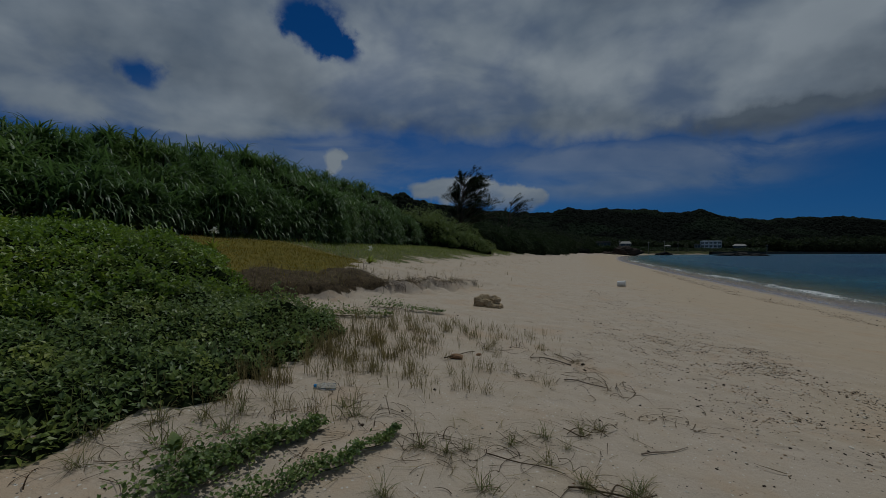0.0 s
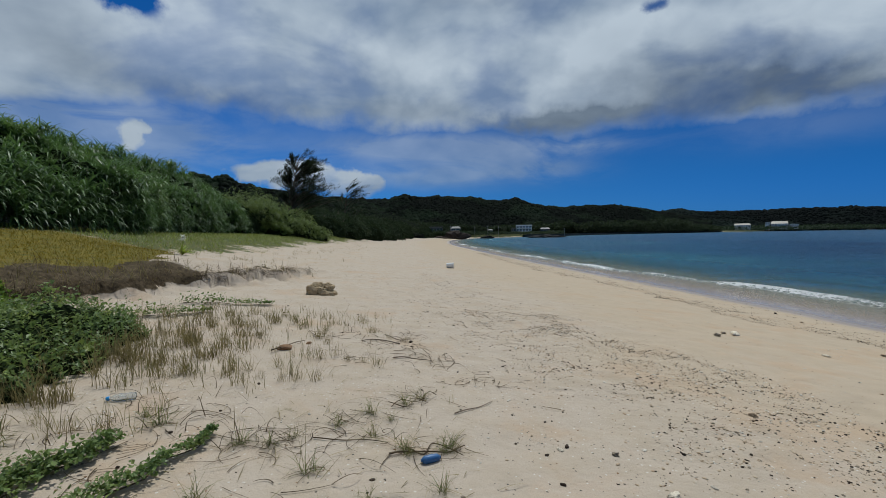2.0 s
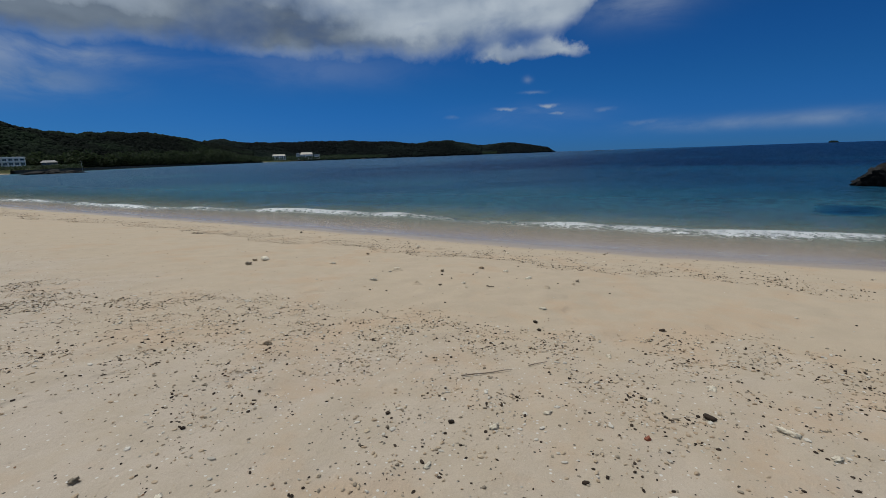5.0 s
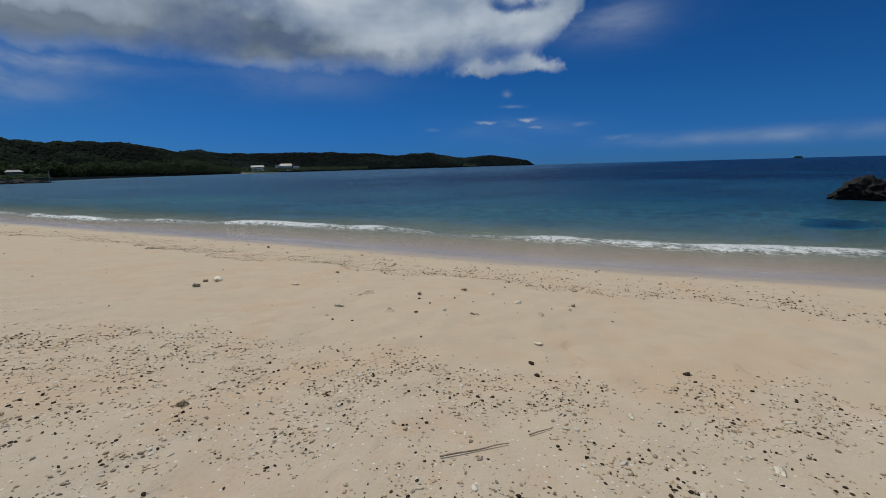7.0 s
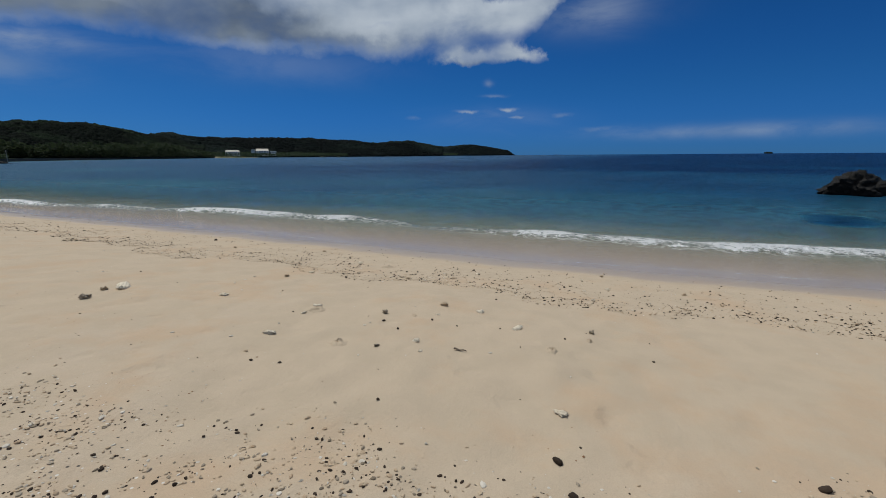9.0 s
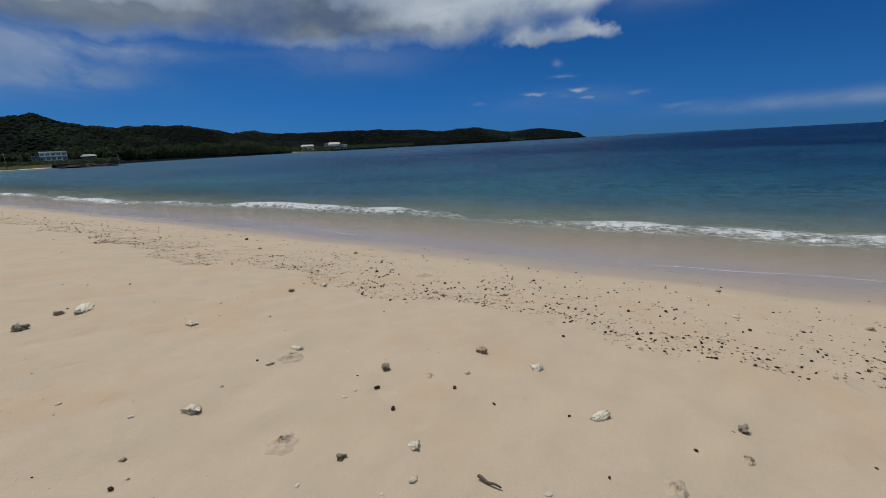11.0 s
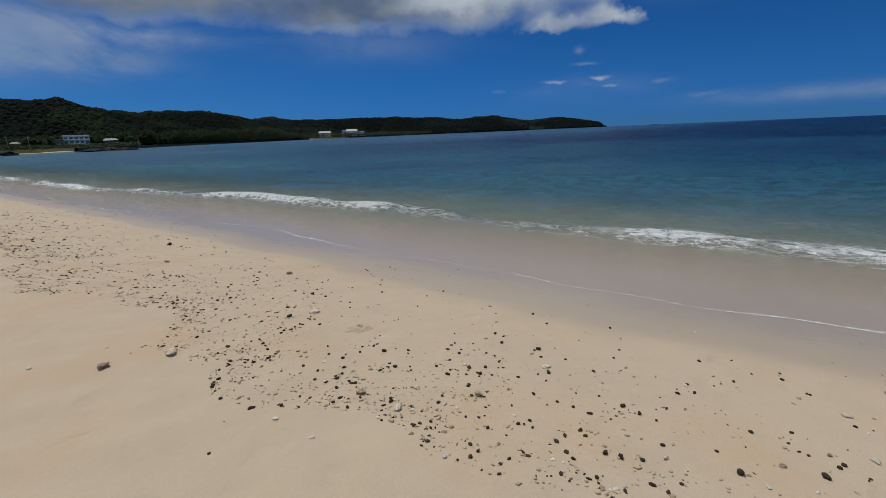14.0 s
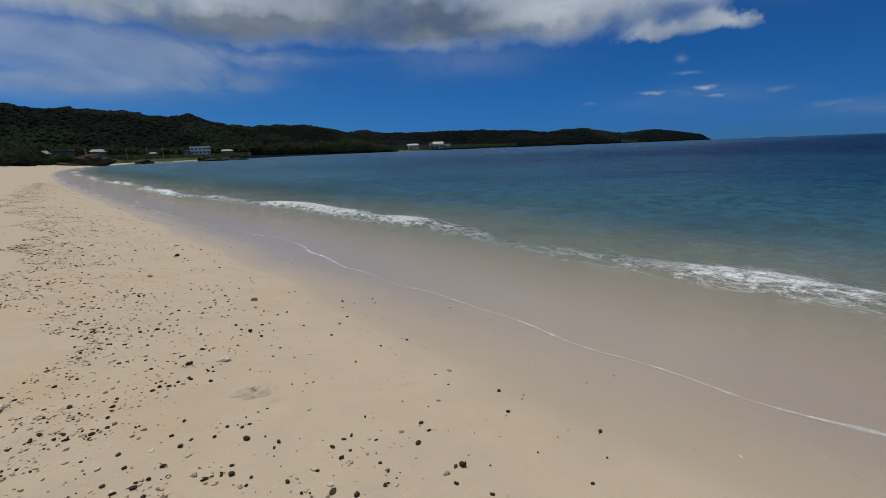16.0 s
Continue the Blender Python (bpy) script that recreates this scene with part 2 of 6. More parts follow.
    # old footprints, blurred by the wind
    tread = n.add("ShaderNodeTexVoronoi", Vector=n.vec("ADD", p, n.vec("MULTIPLY", n.noise(p, 3.0, 3.0, out=1), (0.25, 0.25, 0.0))), Scale=2.3)
    height = n.math("ADD", height, n.math("MULTIPLY", n.ramp(tread, 0.05, 0.32, -0.75, 0.0), n.ramp(n.noise(p, 0.5, 3.0, 0.6), 0.40, 0.62)))
    soft = n.math("MULTIPLY", height, n.math("MULTIPLY", n.ramp(z, -0.15, -0.62, 1.0, 0.38), n.ramp(wet, 0.0, 1.0, 1.0, 0.22)))
    finish(n, end, soft, 0.75, 0.06, Base_Color=base, Roughness=n.math("SUBTRACT", n.ramp(wet, 0.0, 1.0, 0.95, 0.40), n.math("MULTIPLY", film, 0.18)), Specular_IOR_Level=n.math("ADD", n.ramp(wet, 0.0, 1.0, 0.15, 0.32), n.math("MULTIPLY", film, 0.2)))
    return m


def water_material():
    m, n, end = material("sea_water")
    p = place(n)
    depth = attr(n, "depth")
    noisy = n.math("MULTIPLY", depth, n.ramp(n.noise(p, 0.035, 4.0, 0.6), 0.25, 0.75, 0.6, 1.5))
    ramp = n.tree.nodes.new("ShaderNodeValToRGB")
    n.put(ramp, "i0", n.ramp(noisy, 0.0, 5.0, smooth=False))
    stops = [(0.0, (0.40, 0.33, 0.24)), (0.022, (0.34, 0.325, 0.265)), (0.055, (0.135, 0.255, 0.240)), (0.13, (0.036, 0.160, 0.192)), (0.36, (0.010, 0.080, 0.152)), (0.75, (0.003, 0.036, 0.094)), (1.0, (0.0015, 0.017, 0.060))]
    while len(ramp.color_ramp.elements) < len(stops):
        ramp.color_ramp.elements.new(0.5)
    for e, (at, c) in zip(ramp.color_ramp.elements, stops):
        e.position, e.color = at, (*c, 1)
    # broken foam where the wave runs out
    foam = attr(n, "foam")
    turned = n.raw("ShaderNodeVectorRotate", Vector=p, Angle=radians(11))
    turned.rotation_type = "Z_AXIS"
    drawn = n.vec("MULTIPLY", turned.outputs[0], (1.0, 0.42, 1.0))
    vein = n.noise(drawn, 2.6, 6.0, 0.62, distort=0.9)
    thread = n.ramp(n.math("ABSOLUTE", n.math("SUBTRACT", vein, 0.5)), 0.055, 0.008)
    froth = n.noise(drawn, 7.5, 6.0, 0.75, distort=0.4)
    white = n.math("MULTIPLY", thread, n.ramp(foam, 0.08, 0.55, 0.0, 0.55))
    white = n.math("MAXIMUM", white, n.ramp(n.math("ADD", foam, n.math("MULTIPLY", n.math("SUBTRACT", froth, 0.5), 2.4)), 0.52, 0.98, 0.0, 1.0))
    white = n.math("MULTIPLY", white, n.ramp(foam, 0.03, 0.16))
    colour = n.mix(white, ramp.outputs[0], (0.88, 0.89, 0.89))
    clear = n.math("SUBTRACT", 1.0, n.math("EXPONENT", n.math("MULTIPLY", depth, -2.6)))
    alpha = n.math("MAXIMUM", n.math("ADD", clear, 0.02, clamp=True), white)
    stretch = n.vec("MULTIPLY", turned.outputs[0], (0.9, 1.1, 1.0))
    h = n.math("ADD", n.math("MULTIPLY", n.noise(stretch, 0.55, 4.0, 0.6), 1.0), n.math("MULTIPLY", n.noise(stretch, 2.8, 5.0, 0.65), 0.35))
    h = n.math("ADD", n.math("ADD", h, n.math("MULTIPLY", n.noise(stretch, 0.13, 4.0, 0.6), 2.2)), n.math("MULTIPLY", n.math("MULTIPLY", froth, white), 0.12))
    chop_shade = n.noise(n.vec("ADD", stretch, n.vec("MULTIPLY", n.noise(stretch, 0.3, 2.0, out=1), (1.6, 1.6, 0.0))), 1.7, 4.0, 0.6)
    ripple = n.noise(n.vec("MULTIPLY", turned.outputs[0], (2.2, 1.0, 1.0)), 4.5, 4.0, 0.6, distort=1.2)
    h = n.math("ADD", h, n.math("MULTIPLY", n.math("MULTIPLY", ripple, 0.34), n.ramp(depth, 0.01, 0.10)))
    # wave facets: bright crests and shaded troughs multiplied into the water colour
    crest = n.math("MULTIPLY", n.ramp(n.noise(stretch, 0.16, 5.0, 0.62), 0.35, 0.68, 0.86, 1.10), n.ramp(chop_shade, 0.42, 0.56, 0.62, 1.10))
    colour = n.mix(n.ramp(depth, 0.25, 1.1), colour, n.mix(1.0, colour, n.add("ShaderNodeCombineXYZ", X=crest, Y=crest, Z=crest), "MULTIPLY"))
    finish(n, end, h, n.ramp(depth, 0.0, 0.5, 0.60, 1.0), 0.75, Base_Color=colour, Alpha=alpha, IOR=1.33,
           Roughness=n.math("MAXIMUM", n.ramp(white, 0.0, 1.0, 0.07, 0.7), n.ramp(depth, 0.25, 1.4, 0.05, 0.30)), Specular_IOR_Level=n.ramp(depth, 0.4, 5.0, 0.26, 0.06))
    return m


def foam_material():
    m, n, end = material("sea_foam")
    p = place(n)
    thin = attr(n, "thin")
    gaps = n.math("ADD", n.noise(p, 7.0, 6.0, 0.7), n.math("MULTIPLY", n.math("SUBTRACT", n.noise(p, 0.6, 3.0), 0.5), 0.7))
    body = n.ramp(n.math("SUBTRACT", gaps, n.math("MULTIPLY", thin, 0.75)), 0.26, 0.85, 0.0, 0.62)
    finish(n, end, n.noise(p, 22.0, 5.0, 0.7), 0.2, 0.01, Base_Color=(0.80, 0.85, 0.85), Roughness=0.75, Alpha=body, Specular_IOR_Level=0.2)
    return m


def leaf_material(name, lo, hi, tip=None, rough=0.45, scale=0.8, spec=0.35, sss=0.0):
    """Leaves: every leaf has its own tone between two colours, patches turn towards a third."""
    m, n, end = material(name)
    p = place(n)
    own = n.tree.nodes.new("ShaderNodeNewGeometry").outputs["Random Per Island"]
    base = n.mix(own, lo, hi)
    if tip:
        base = n.mix(n.ramp(n.noise(p, scale, 5.0, 0.65), 0.5, 0.68, 0.0, 0.8), base, tip)
    base = n.mix(n.ramp(n.noise(p, 30.0, 3.0, 0.6), 0.4, 0.7, 0.0, 0.3), base, tuple(c * 0.55 for c in lo))
    diffuse = n.add("ShaderNodeBsdfPrincipled", Base_Color=base, Roughness=rough, Specular_IOR_Level=spec)
    glow = n.add("ShaderNodeBsdfTranslucent", Color=n.mix(0.5, base, tuple(min(1, c * 1.6) for c in hi)))
    n.tree.links.new(n.add("ShaderNodeMixShader", i0=0.30, i1=diffuse, i2=glow), end.inputs[0])
    return m


def stone_material(name, lo, hi, pit, scale=18.0, rough=0.85, bump=0.5, distance=0.012):
    m, n, end = material(name)
    q = n.add("ShaderNodeTexCoord", out=3)
    own = n.tree.nodes.new("ShaderNodeObjectInfo").outputs["Random"]
    isle = n.tree.nodes.new("ShaderNodeNewGeometry").outputs["Random Per Island"]
    tone = n.math("FRACT", n.math("ADD", own, isle))
    body = n.noise(q, scale, 6.0, 0.65)
    base = n.mix(n.math("ADD", n.math("MULTIPLY", tone, 0.55), n.ramp(body, 0.3, 0.7, 0.0, 0.45)), lo, hi)
    holes = n.add("ShaderNodeTexVoronoi", Vector=q, Scale=scale * 2.2)
    base = n.mix(n.ramp(holes, 0.05, 0.24, 0.45, 0.0), base, pit)
    finish(n, end, n.math("ADD", body, n.ramp(holes, 0.0, 0.4, 0.0, 0.6)), bump, distance, Base_Color=base, Roughness=rough, Specular_IOR_Level=0.25)
    return m


def plain_material(name, colour, worn, scale=8.0, rough=0.6, metal=0.0, spec=0.4, bump=0.15, **more):
    m, n, end = material(name)
    q = n.add("ShaderNodeTexCoord", out=3)
    wear = n.noise(q, scale, 6.0, 0.65)
    base = n.mix(n.ramp(wear, 0.42, 0.72, 0.0, 0.8), colour, worn)
    finish(n, end, n.noise(q, scale * 5, 4.0), bump, 0.01, Base_Color=base, Roughness=rough, Metallic=metal, Specular_IOR_Level=spec, **more)
    return m


def forest_material(name, dark, light, patch):
    """Wooded slopes far off: every crown has its own tone; sunlit patches and cloud shade are put into the colour."""
    m, n, end = material(name)
    p = place(n)
    own = n.tree.nodes.new("ShaderNodeNewGeometry").outputs["Random Per Island"]
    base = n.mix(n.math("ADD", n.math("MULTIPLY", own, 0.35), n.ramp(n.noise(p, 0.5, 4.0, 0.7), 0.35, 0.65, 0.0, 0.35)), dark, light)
    # sunlit patches, then cloud shade, painted over the crowns
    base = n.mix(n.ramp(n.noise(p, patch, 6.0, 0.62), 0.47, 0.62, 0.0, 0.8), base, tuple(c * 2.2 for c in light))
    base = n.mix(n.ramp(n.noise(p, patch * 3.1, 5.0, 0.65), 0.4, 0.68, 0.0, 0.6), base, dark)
    finish(n, end, n.noise(p, 0.9, 4.0, 0.7), 0.8, 1.2, Base_Color=base, Roughness=0.95, Specular_IOR_Level=0.05)
    return m


M_SAND, M_WATER, M_FOAM = sand_material(), water_material(), foam_material()
M_PANDAN = leaf_material("screwpine_leaf", (0.020, 0.048, 0.014), (0.120, 0.205, 0.055), (0.170, 0.235, 0.050), rough=0.48, scale=0.35, spec=0.4)
M_PANDAN_DRY = leaf_material("screwpine_dry_leaf", (0.10, 0.085, 0.04), (0.24, 0.21, 0.13), rough=0.6)
M_SHRUB = leaf_material("beach_shrub_leaf", (0.044, 0.088, 0.014), (0.200, 0.300, 0.034), (0.36, 0.39, 0.045), scale=0.9)
M_SHRUB_BLUE = leaf_material("creeper_leaf", (0.050, 0.088, 0.024), (0.200, 0.270, 0.075), (0.34, 0.36, 0.06), scale=1.6, spec=0.3)
M_VINE = leaf_material("vine_leaf", (0.055, 0.098, 0.024), (0.185, 0.250, 0.065), (0.26, 0.29, 0.085), scale=4.0)
M_WOODS = leaf_material("thicket_leaf", (0.018, 0.040, 0.013), (0.065, 0.115, 0.030), (0.11, 0.16, 0.035), rough=0.6, scale=0.16, spec=0.2)
M_BUSH = leaf_material("dune_bush_leaf", (0.055, 0.090, 0.022), (0.170, 0.220, 0.055), (0.19, 0.22, 0.06), rough=0.5, scale=0.4, spec=0.3)
M_DARKWOOD = leaf_material("dark_wood_leaf", (0.009, 0.018, 0.009), (0.030, 0.047, 0.019), (0.035, 0.055, 0.019), rough=0.7, scale=0.12, spec=0.15)
M_NEEDLE = leaf_material("ironwood_needles", (0.014, 0.022, 0.011), (0.035, 0.048, 0.022), rough=0.8, spec=0.1)
M_GRASS_DRY = leaf_material("dry_grass_blade", (0.072, 0.064, 0.024), (0.30, 0.240, 0.105), (0.115, 0.135, 0.032), scale=2.5, rough=0.7, spec=0.15)
M_GRASS = leaf_material("grass_blade", (0.050, 0.066, 0.016), (0.165, 0.180, 0.048), (0.25, 0.19, 0.08), scale=5.0, rough=0.55)
M_LAWN = leaf_material("strand_grass_blade", (0.105, 0.150, 0.028), (0.27, 0.300, 0.060), (0.31, 0.28, 0.09), scale=0.5, rough=0.6)
M_MUSTARD = leaf_material("mustard_moss_blade", (0.10, 0.082, 0.012), (0.26, 0.195, 0.024), (0.085, 0.105, 0.022), scale=1.6, rough=0.7, spec=0.15)
M_ROOT = leaf_material("dead_roots", (0.035, 0.025, 0.015), (0.17, 0.125, 0.078), rough=0.9, spec=0.1)
M_BARK = plain_material("bark", (0.10, 0.075, 0.055), (0.18, 0.15, 0.12), 14.0, 0.95, bump=0.6)
M_DRIFT = plain_material("driftwood", (0.20, 0.15, 0.105), (0.34, 0.29, 0.23), 22.0, 0.9, bump=0.5)
M_HUSK = plain_material("coconut_husk", (0.22, 0.12, 0.06), (0.33, 0.21, 0.12), 20.0, 0.9, bump=0.6)
# near-black fill under leaves: inner shade put into the colour
M_SHADE = plain_material("inner_shade", (0.010, 0.016, 0.007), (0.022, 0.028, 0.012), 2.0, 1.0, spec=0.0)
M_DARK = stone_material("dark_stone", (0.016, 0.010, 0.006), (0.062, 0.042, 0.028), (0.012, 0.009, 0.007), 9.0, 0.9, 0.3)
M_GREY = stone_material("grey_stone", (0.16, 0.125, 0.085), (0.36, 0.300, 0.225), (0.06, 0.050, 0.040), 6.0, 0.9, 0.8, 0.008)
M_CORAL = stone_material("bleached_coral", (0.38, 0.335, 0.27), (0.62, 0.56, 0.475), (0.20, 0.17, 0.13), 7.0, 0.9, 0.5, 0.006)
M_CORAL_DULL = stone_material("sandy_coral", (0.56, 0.475, 0.355), (0.76, 0.670, 0.53), (0.26, 0.205, 0.145), 5.0, 0.95, 0.9, 0.01)
M_TAN = stone_material("tan_coral", (0.34, 0.24, 0.15), (0.50, 0.40, 0.28), (0.20, 0.13, 0.08), 22.0, 0.9, 0.7)
M_BOULDER = stone_material("sea_boulder", (0.0035, 0.0032, 0.0030), (0.0145, 0.0128, 0.0115), (0.005, 0.0045, 0.004), 3.5, 0.85, 0.9, 0.12)
M_OUTCROP = stone_material("brown_outcrop", (0.020, 0.015, 0.012), (0.085, 0.060, 0.044), (0.012, 0.010, 0.009), 2.0, 0.9, 0.9, 0.25)
M_ROCK = stone_material("beach_rock", (0.27, 0.185, 0.090), (0.43, 0.345, 0.225), (0.09, 0.07, 0.045), 5.0, 0.9, 0.9, 0.05)
# colours darkened for cloud shade; farther ridges tinted bluer as haze
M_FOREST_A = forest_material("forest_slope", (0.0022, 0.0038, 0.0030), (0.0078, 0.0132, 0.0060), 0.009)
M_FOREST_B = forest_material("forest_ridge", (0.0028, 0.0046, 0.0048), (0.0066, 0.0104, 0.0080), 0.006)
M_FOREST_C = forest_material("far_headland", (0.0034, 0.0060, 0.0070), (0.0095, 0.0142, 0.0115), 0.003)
M_WHITE = plain_material("white_render", (0.74, 0.75, 0.76), (0.58, 0.58, 0.57), 0.6, 0.8)
M_CONCRETE = plain_material("weathered_concrete", (0.20, 0.195, 0.185), (0.12, 0.115, 0.105), 0.5, 0.9)
M_SEAWALL = plain_material("dark_sea_wall", (0.030, 0.028, 0.026), (0.075, 0.068, 0.060), 0.3, 0.95)
M_ROOF = plain_material("roof_sheet", (0.06, 0.06, 0.065), (0.11, 0.105, 0.10), 0.8, 0.6)
M_BROWNROOF = plain_material("pale_tile_roof", (0.50, 0.45, 0.38), (0.40, 0.35, 0.29), 0.8, 0.8)
M_GLASS = plain_material("window_glass", (0.02, 0.025, 0.03), (0.03, 0.035, 0.04), 2.0, 0.08, spec=0.8)
M_BUCKET = plain_material("white_plastic", (0.76, 0.75, 0.72), (0.55, 0.50, 0.42), 12.0, 0.5)
M_BLUE = plain_material("blue_plastic", (0.035, 0.11, 0.26), (0.05, 0.14, 0.30), 30.0, 0.4)
M_CAP = plain_material("cyan_cap", (0.03, 0.27, 0.62), (0.05, 0.30, 0.60), 40.0, 0.4)
M_CLEAR = plain_material("clear_plastic", (0.80, 0.86, 0.88), (0.74, 0.80, 0.82), 30.0, 0.12, spec=0.6, Transmission_Weight=0.9, IOR=1.3)
M_PETAL = leaf_material("lily_petal", (0.62, 0.64, 0.52), (0.80, 0.80, 0.72), rough=0.6)
M_LILY = leaf_material("lily_leaf", (0.16, 0.24, 0.03), (0.34, 0.38, 0.06), rough=0.4)
M_RED = plain_material("rusty_shell", (0.20, 0.055, 0.025), (0.28, 0.10, 0.05), 40.0, 0.7)


# ---- the lie of the land ----
SEA = -1.2                                   # sea level; the sand under the first step is at 0
SHORE_TURN = radians(11)                     # the beach runs 11 degrees clockwise of +y
ALONG = np.array([math.sin(SHORE_TURN), math.cos(SHORE_TURN)])
OUT = np.array([math.cos(SHORE_TURN), -math.sin(SHORE_TURN)])
# waterline: distances along the beach and out to sea, then the far side of the bay
NEAR_SHORE = [(-2500, 260), (-600, 80), (-150, 34), (-60, 22), (-20, 17.4), (-5, 15.0), (2, 13.9), (7, 13.2), (13, 12.6), (19, 12.0), (30, 10.6), (45, 8.8), (75, 5.8), (130, 2.0), (200, 2.5), (258, 8)]
FAR_SHORE = [(86, 318), (122, 352), (190, 415), (300, 520), (480, 650), (800, 800), (1150, 900), (1600, 940), (2150, 780), (2480, 478), (2560, 560), (2600, 1400), (2600, 4500)]


def smooth(x, lo, hi):
    t = np.clip((np.asarray(x, float) - lo) / (hi - lo), 0, 1)
    return t * t * (3 - 2 * t)


def curve(points, per):
    """A smooth line through points (Catmull-Rom)."""
    p = np.array(points, float)
    p = np.vstack([2 * p[0] - p[1], p, 2 * p[-1] - p[-2]])
    t = np.linspace(0, 1, per, endpoint=False)[:, None]
    out = [0.5 * (2 * b + (c - a) * t + (2 * a - 5 * b + 4 * c - d) * t**2 + (3 * b - a - 3 * c + d) * t**3) for a, b, c, d in zip(p, p[1:], p[2:], p[3:])]
    return np.vstack([*out, p[-2:-1]])


SHORE = curve([tuple(a * ALONG + s * OUT) for a, s in NEAR_SHORE] + FAR_SHORE, 8)


def inland(x, y):
    """Metres inland of the waterline; negative out at sea."""
    p = np.stack([np.ravel(x), np.ravel(y)], -1).astype(float)
    best, sign = np.full(len(p), 1e18), np.ones(len(p))
    for a, b in zip(SHORE, SHORE[1:]):
        ab = b - a
        t = np.clip(((p - a) @ ab) / (ab @ ab), 0, 1)
        off = p - a - t[:, None] * ab
        d = (off**2).sum(1)
        cross = ab[0] * (p[:, 1] - a[1]) - ab[1] * (p[:, 0] - a[0])
        near = d < best
        best[near], sign[near] = d[near], np.sign(cross[near])
    return (np.sqrt(best) * sign).reshape(np.shape(x))


def waves(x, y, seed, size, n=7):
    """Cheap smooth noise between about -1 and 1: a sum of turned sines."""
    rng = np.random.RandomState(seed)
    out = 0
    for k in range(n):
        th, ph, f = rng.uniform(0, 6.28), rng.uniform(0, 6.28), (0.6 + 1.1 * k / n) * 6.28 / size
        out = out + np.sin((x * math.cos(th) + y * math.sin(th)) * f + ph + 1.3 * np.sin((x * math.sin(th) - y * math.cos(th)) * f * 0.6 + k))
    return out / (0.62 * n)


def scarp_line(a):
    return np.interp(a, [4, 8, 10, 13, 17], [-6.7, -6.6, -6.2, -5.3, -4.6])


def mat_edge(a):
    return np.interp(a, [5, 7, 8.2, 9.6, 11.5, 14, 16.6, 18], [-7.6, -7.6, -7.5, -7.05, -7.5, -8.8, -10.0, -10.6])


def height(x, y):
    x, y = np.asarray(x, float), np.asarray(y, float)
    q = inland(x, y)
    a, s = x * ALONG[0] + y * ALONG[1], x * OUT[0] + y * OUT[1]
    near = np.hypot(x - 4, y - 3)
    z = SEA + 0.0886 * np.clip(q, -12, 24)
    bay = 1 - 0.66 * smooth(a, 15, 140)
    z = z - bay * (0.055 * np.clip(-q - 12, 0, 60) + 0.006 * np.clip(-q - 72, 0, 600))
    dune = 0.95 * smooth(q, 19.5, 27.5) + 0.28 * smooth(q, 23, 28) * (1 - smooth(a, 14, 26)) + 1.1 * smooth(q, 27, 50) + 3 * smooth(q, 60, 200)
    # cut bank where a channel has eaten into the dune foot
    w = smooth(a, 2.5, 6.0) * (1 - smooth(a, 12.5, 18.5))
    line = scarp_line(a) + 0.34 * waves(x, y, 5, 1.9)
    cut = 0.62 * smooth(line - s, -0.10, 0.16 + 0.10 * waves(x, y, 14, 0.8)) + 0.38 * smooth(line - s, 0.1, 1.3)
    dune = np.maximum(dune, cut * w * (0.42 + 0.05 * np.clip(-s - 6, 0, 8)))
    dune = dune - 0.10 * w * smooth(line - s, -1.6, -0.3) * (1 - cut)
    # slumped lumps of sand below the lip
    foot = smooth(a, 7, 9) * (1 - smooth(a, 14, 16)) * smooth(line - s, -1.1, -0.35) * (1 - smooth(line - s, -0.2, 0.5))
    dune = dune + foot * 0.12 * smooth(waves(x, y, 15, 0.75), 0.05, 0.6)
    z = z + dune
    soft = np.exp(-np.maximum(near - 6, 0) / 22)
    dry = smooth(q, 1.5, 5)
    z = z + soft * dry * (0.020 * waves(x, y, 1, 2.6) + 0.016 * waves(x, y, 2, 0.7)) + 0.010 * waves(x, y, 3, 11) * smooth(q, 4, 14)
    # low berm above the lower drift line
    z = z + 0.068 * np.exp(-(((a - 4.6) / 2.3) ** 2 + ((s - 7.1) / 1.7) ** 2))
    return z + smooth(q, 18, 40) * 0.10 * waves(x, y, 4, 5.0)


def ground_at(x, y):
    return float(height(np.array([x]), np.array([y]))[0])


# ---- mesh helpers ----
def mesh_of(name, verts, faces, mat, smooth_shade=False, attrs=None):
    """A mesh from arrays; faces all of one size."""
    verts, faces = np.asarray(verts, np.float32), np.asarray(faces, np.int32)
    me = bpy.data.meshes.new(name)
    me.vertices.add(len(verts))
    me.vertices.foreach_set("co", verts.ravel())
    k = faces.shape[1]
    me.loops.add(faces.size)
    me.loops.foreach_set("vertex_index", faces.ravel())
    me.polygons.add(len(faces))
    me.polygons.foreach_set("loop_start", np.arange(0, faces.size, k, dtype=np.int32))
    me.polygons.foreach_set("use_smooth", np.full(len(faces), smooth_shade))
    for key, values in (attrs or {}).items():
        me.attributes.new(key, "FLOAT", "POINT").data.foreach_set("value", np.asarray(values, np.float32))
    me.materials.append(mat)
    me.update(calc_edges=True)
    me.validate()
    return me


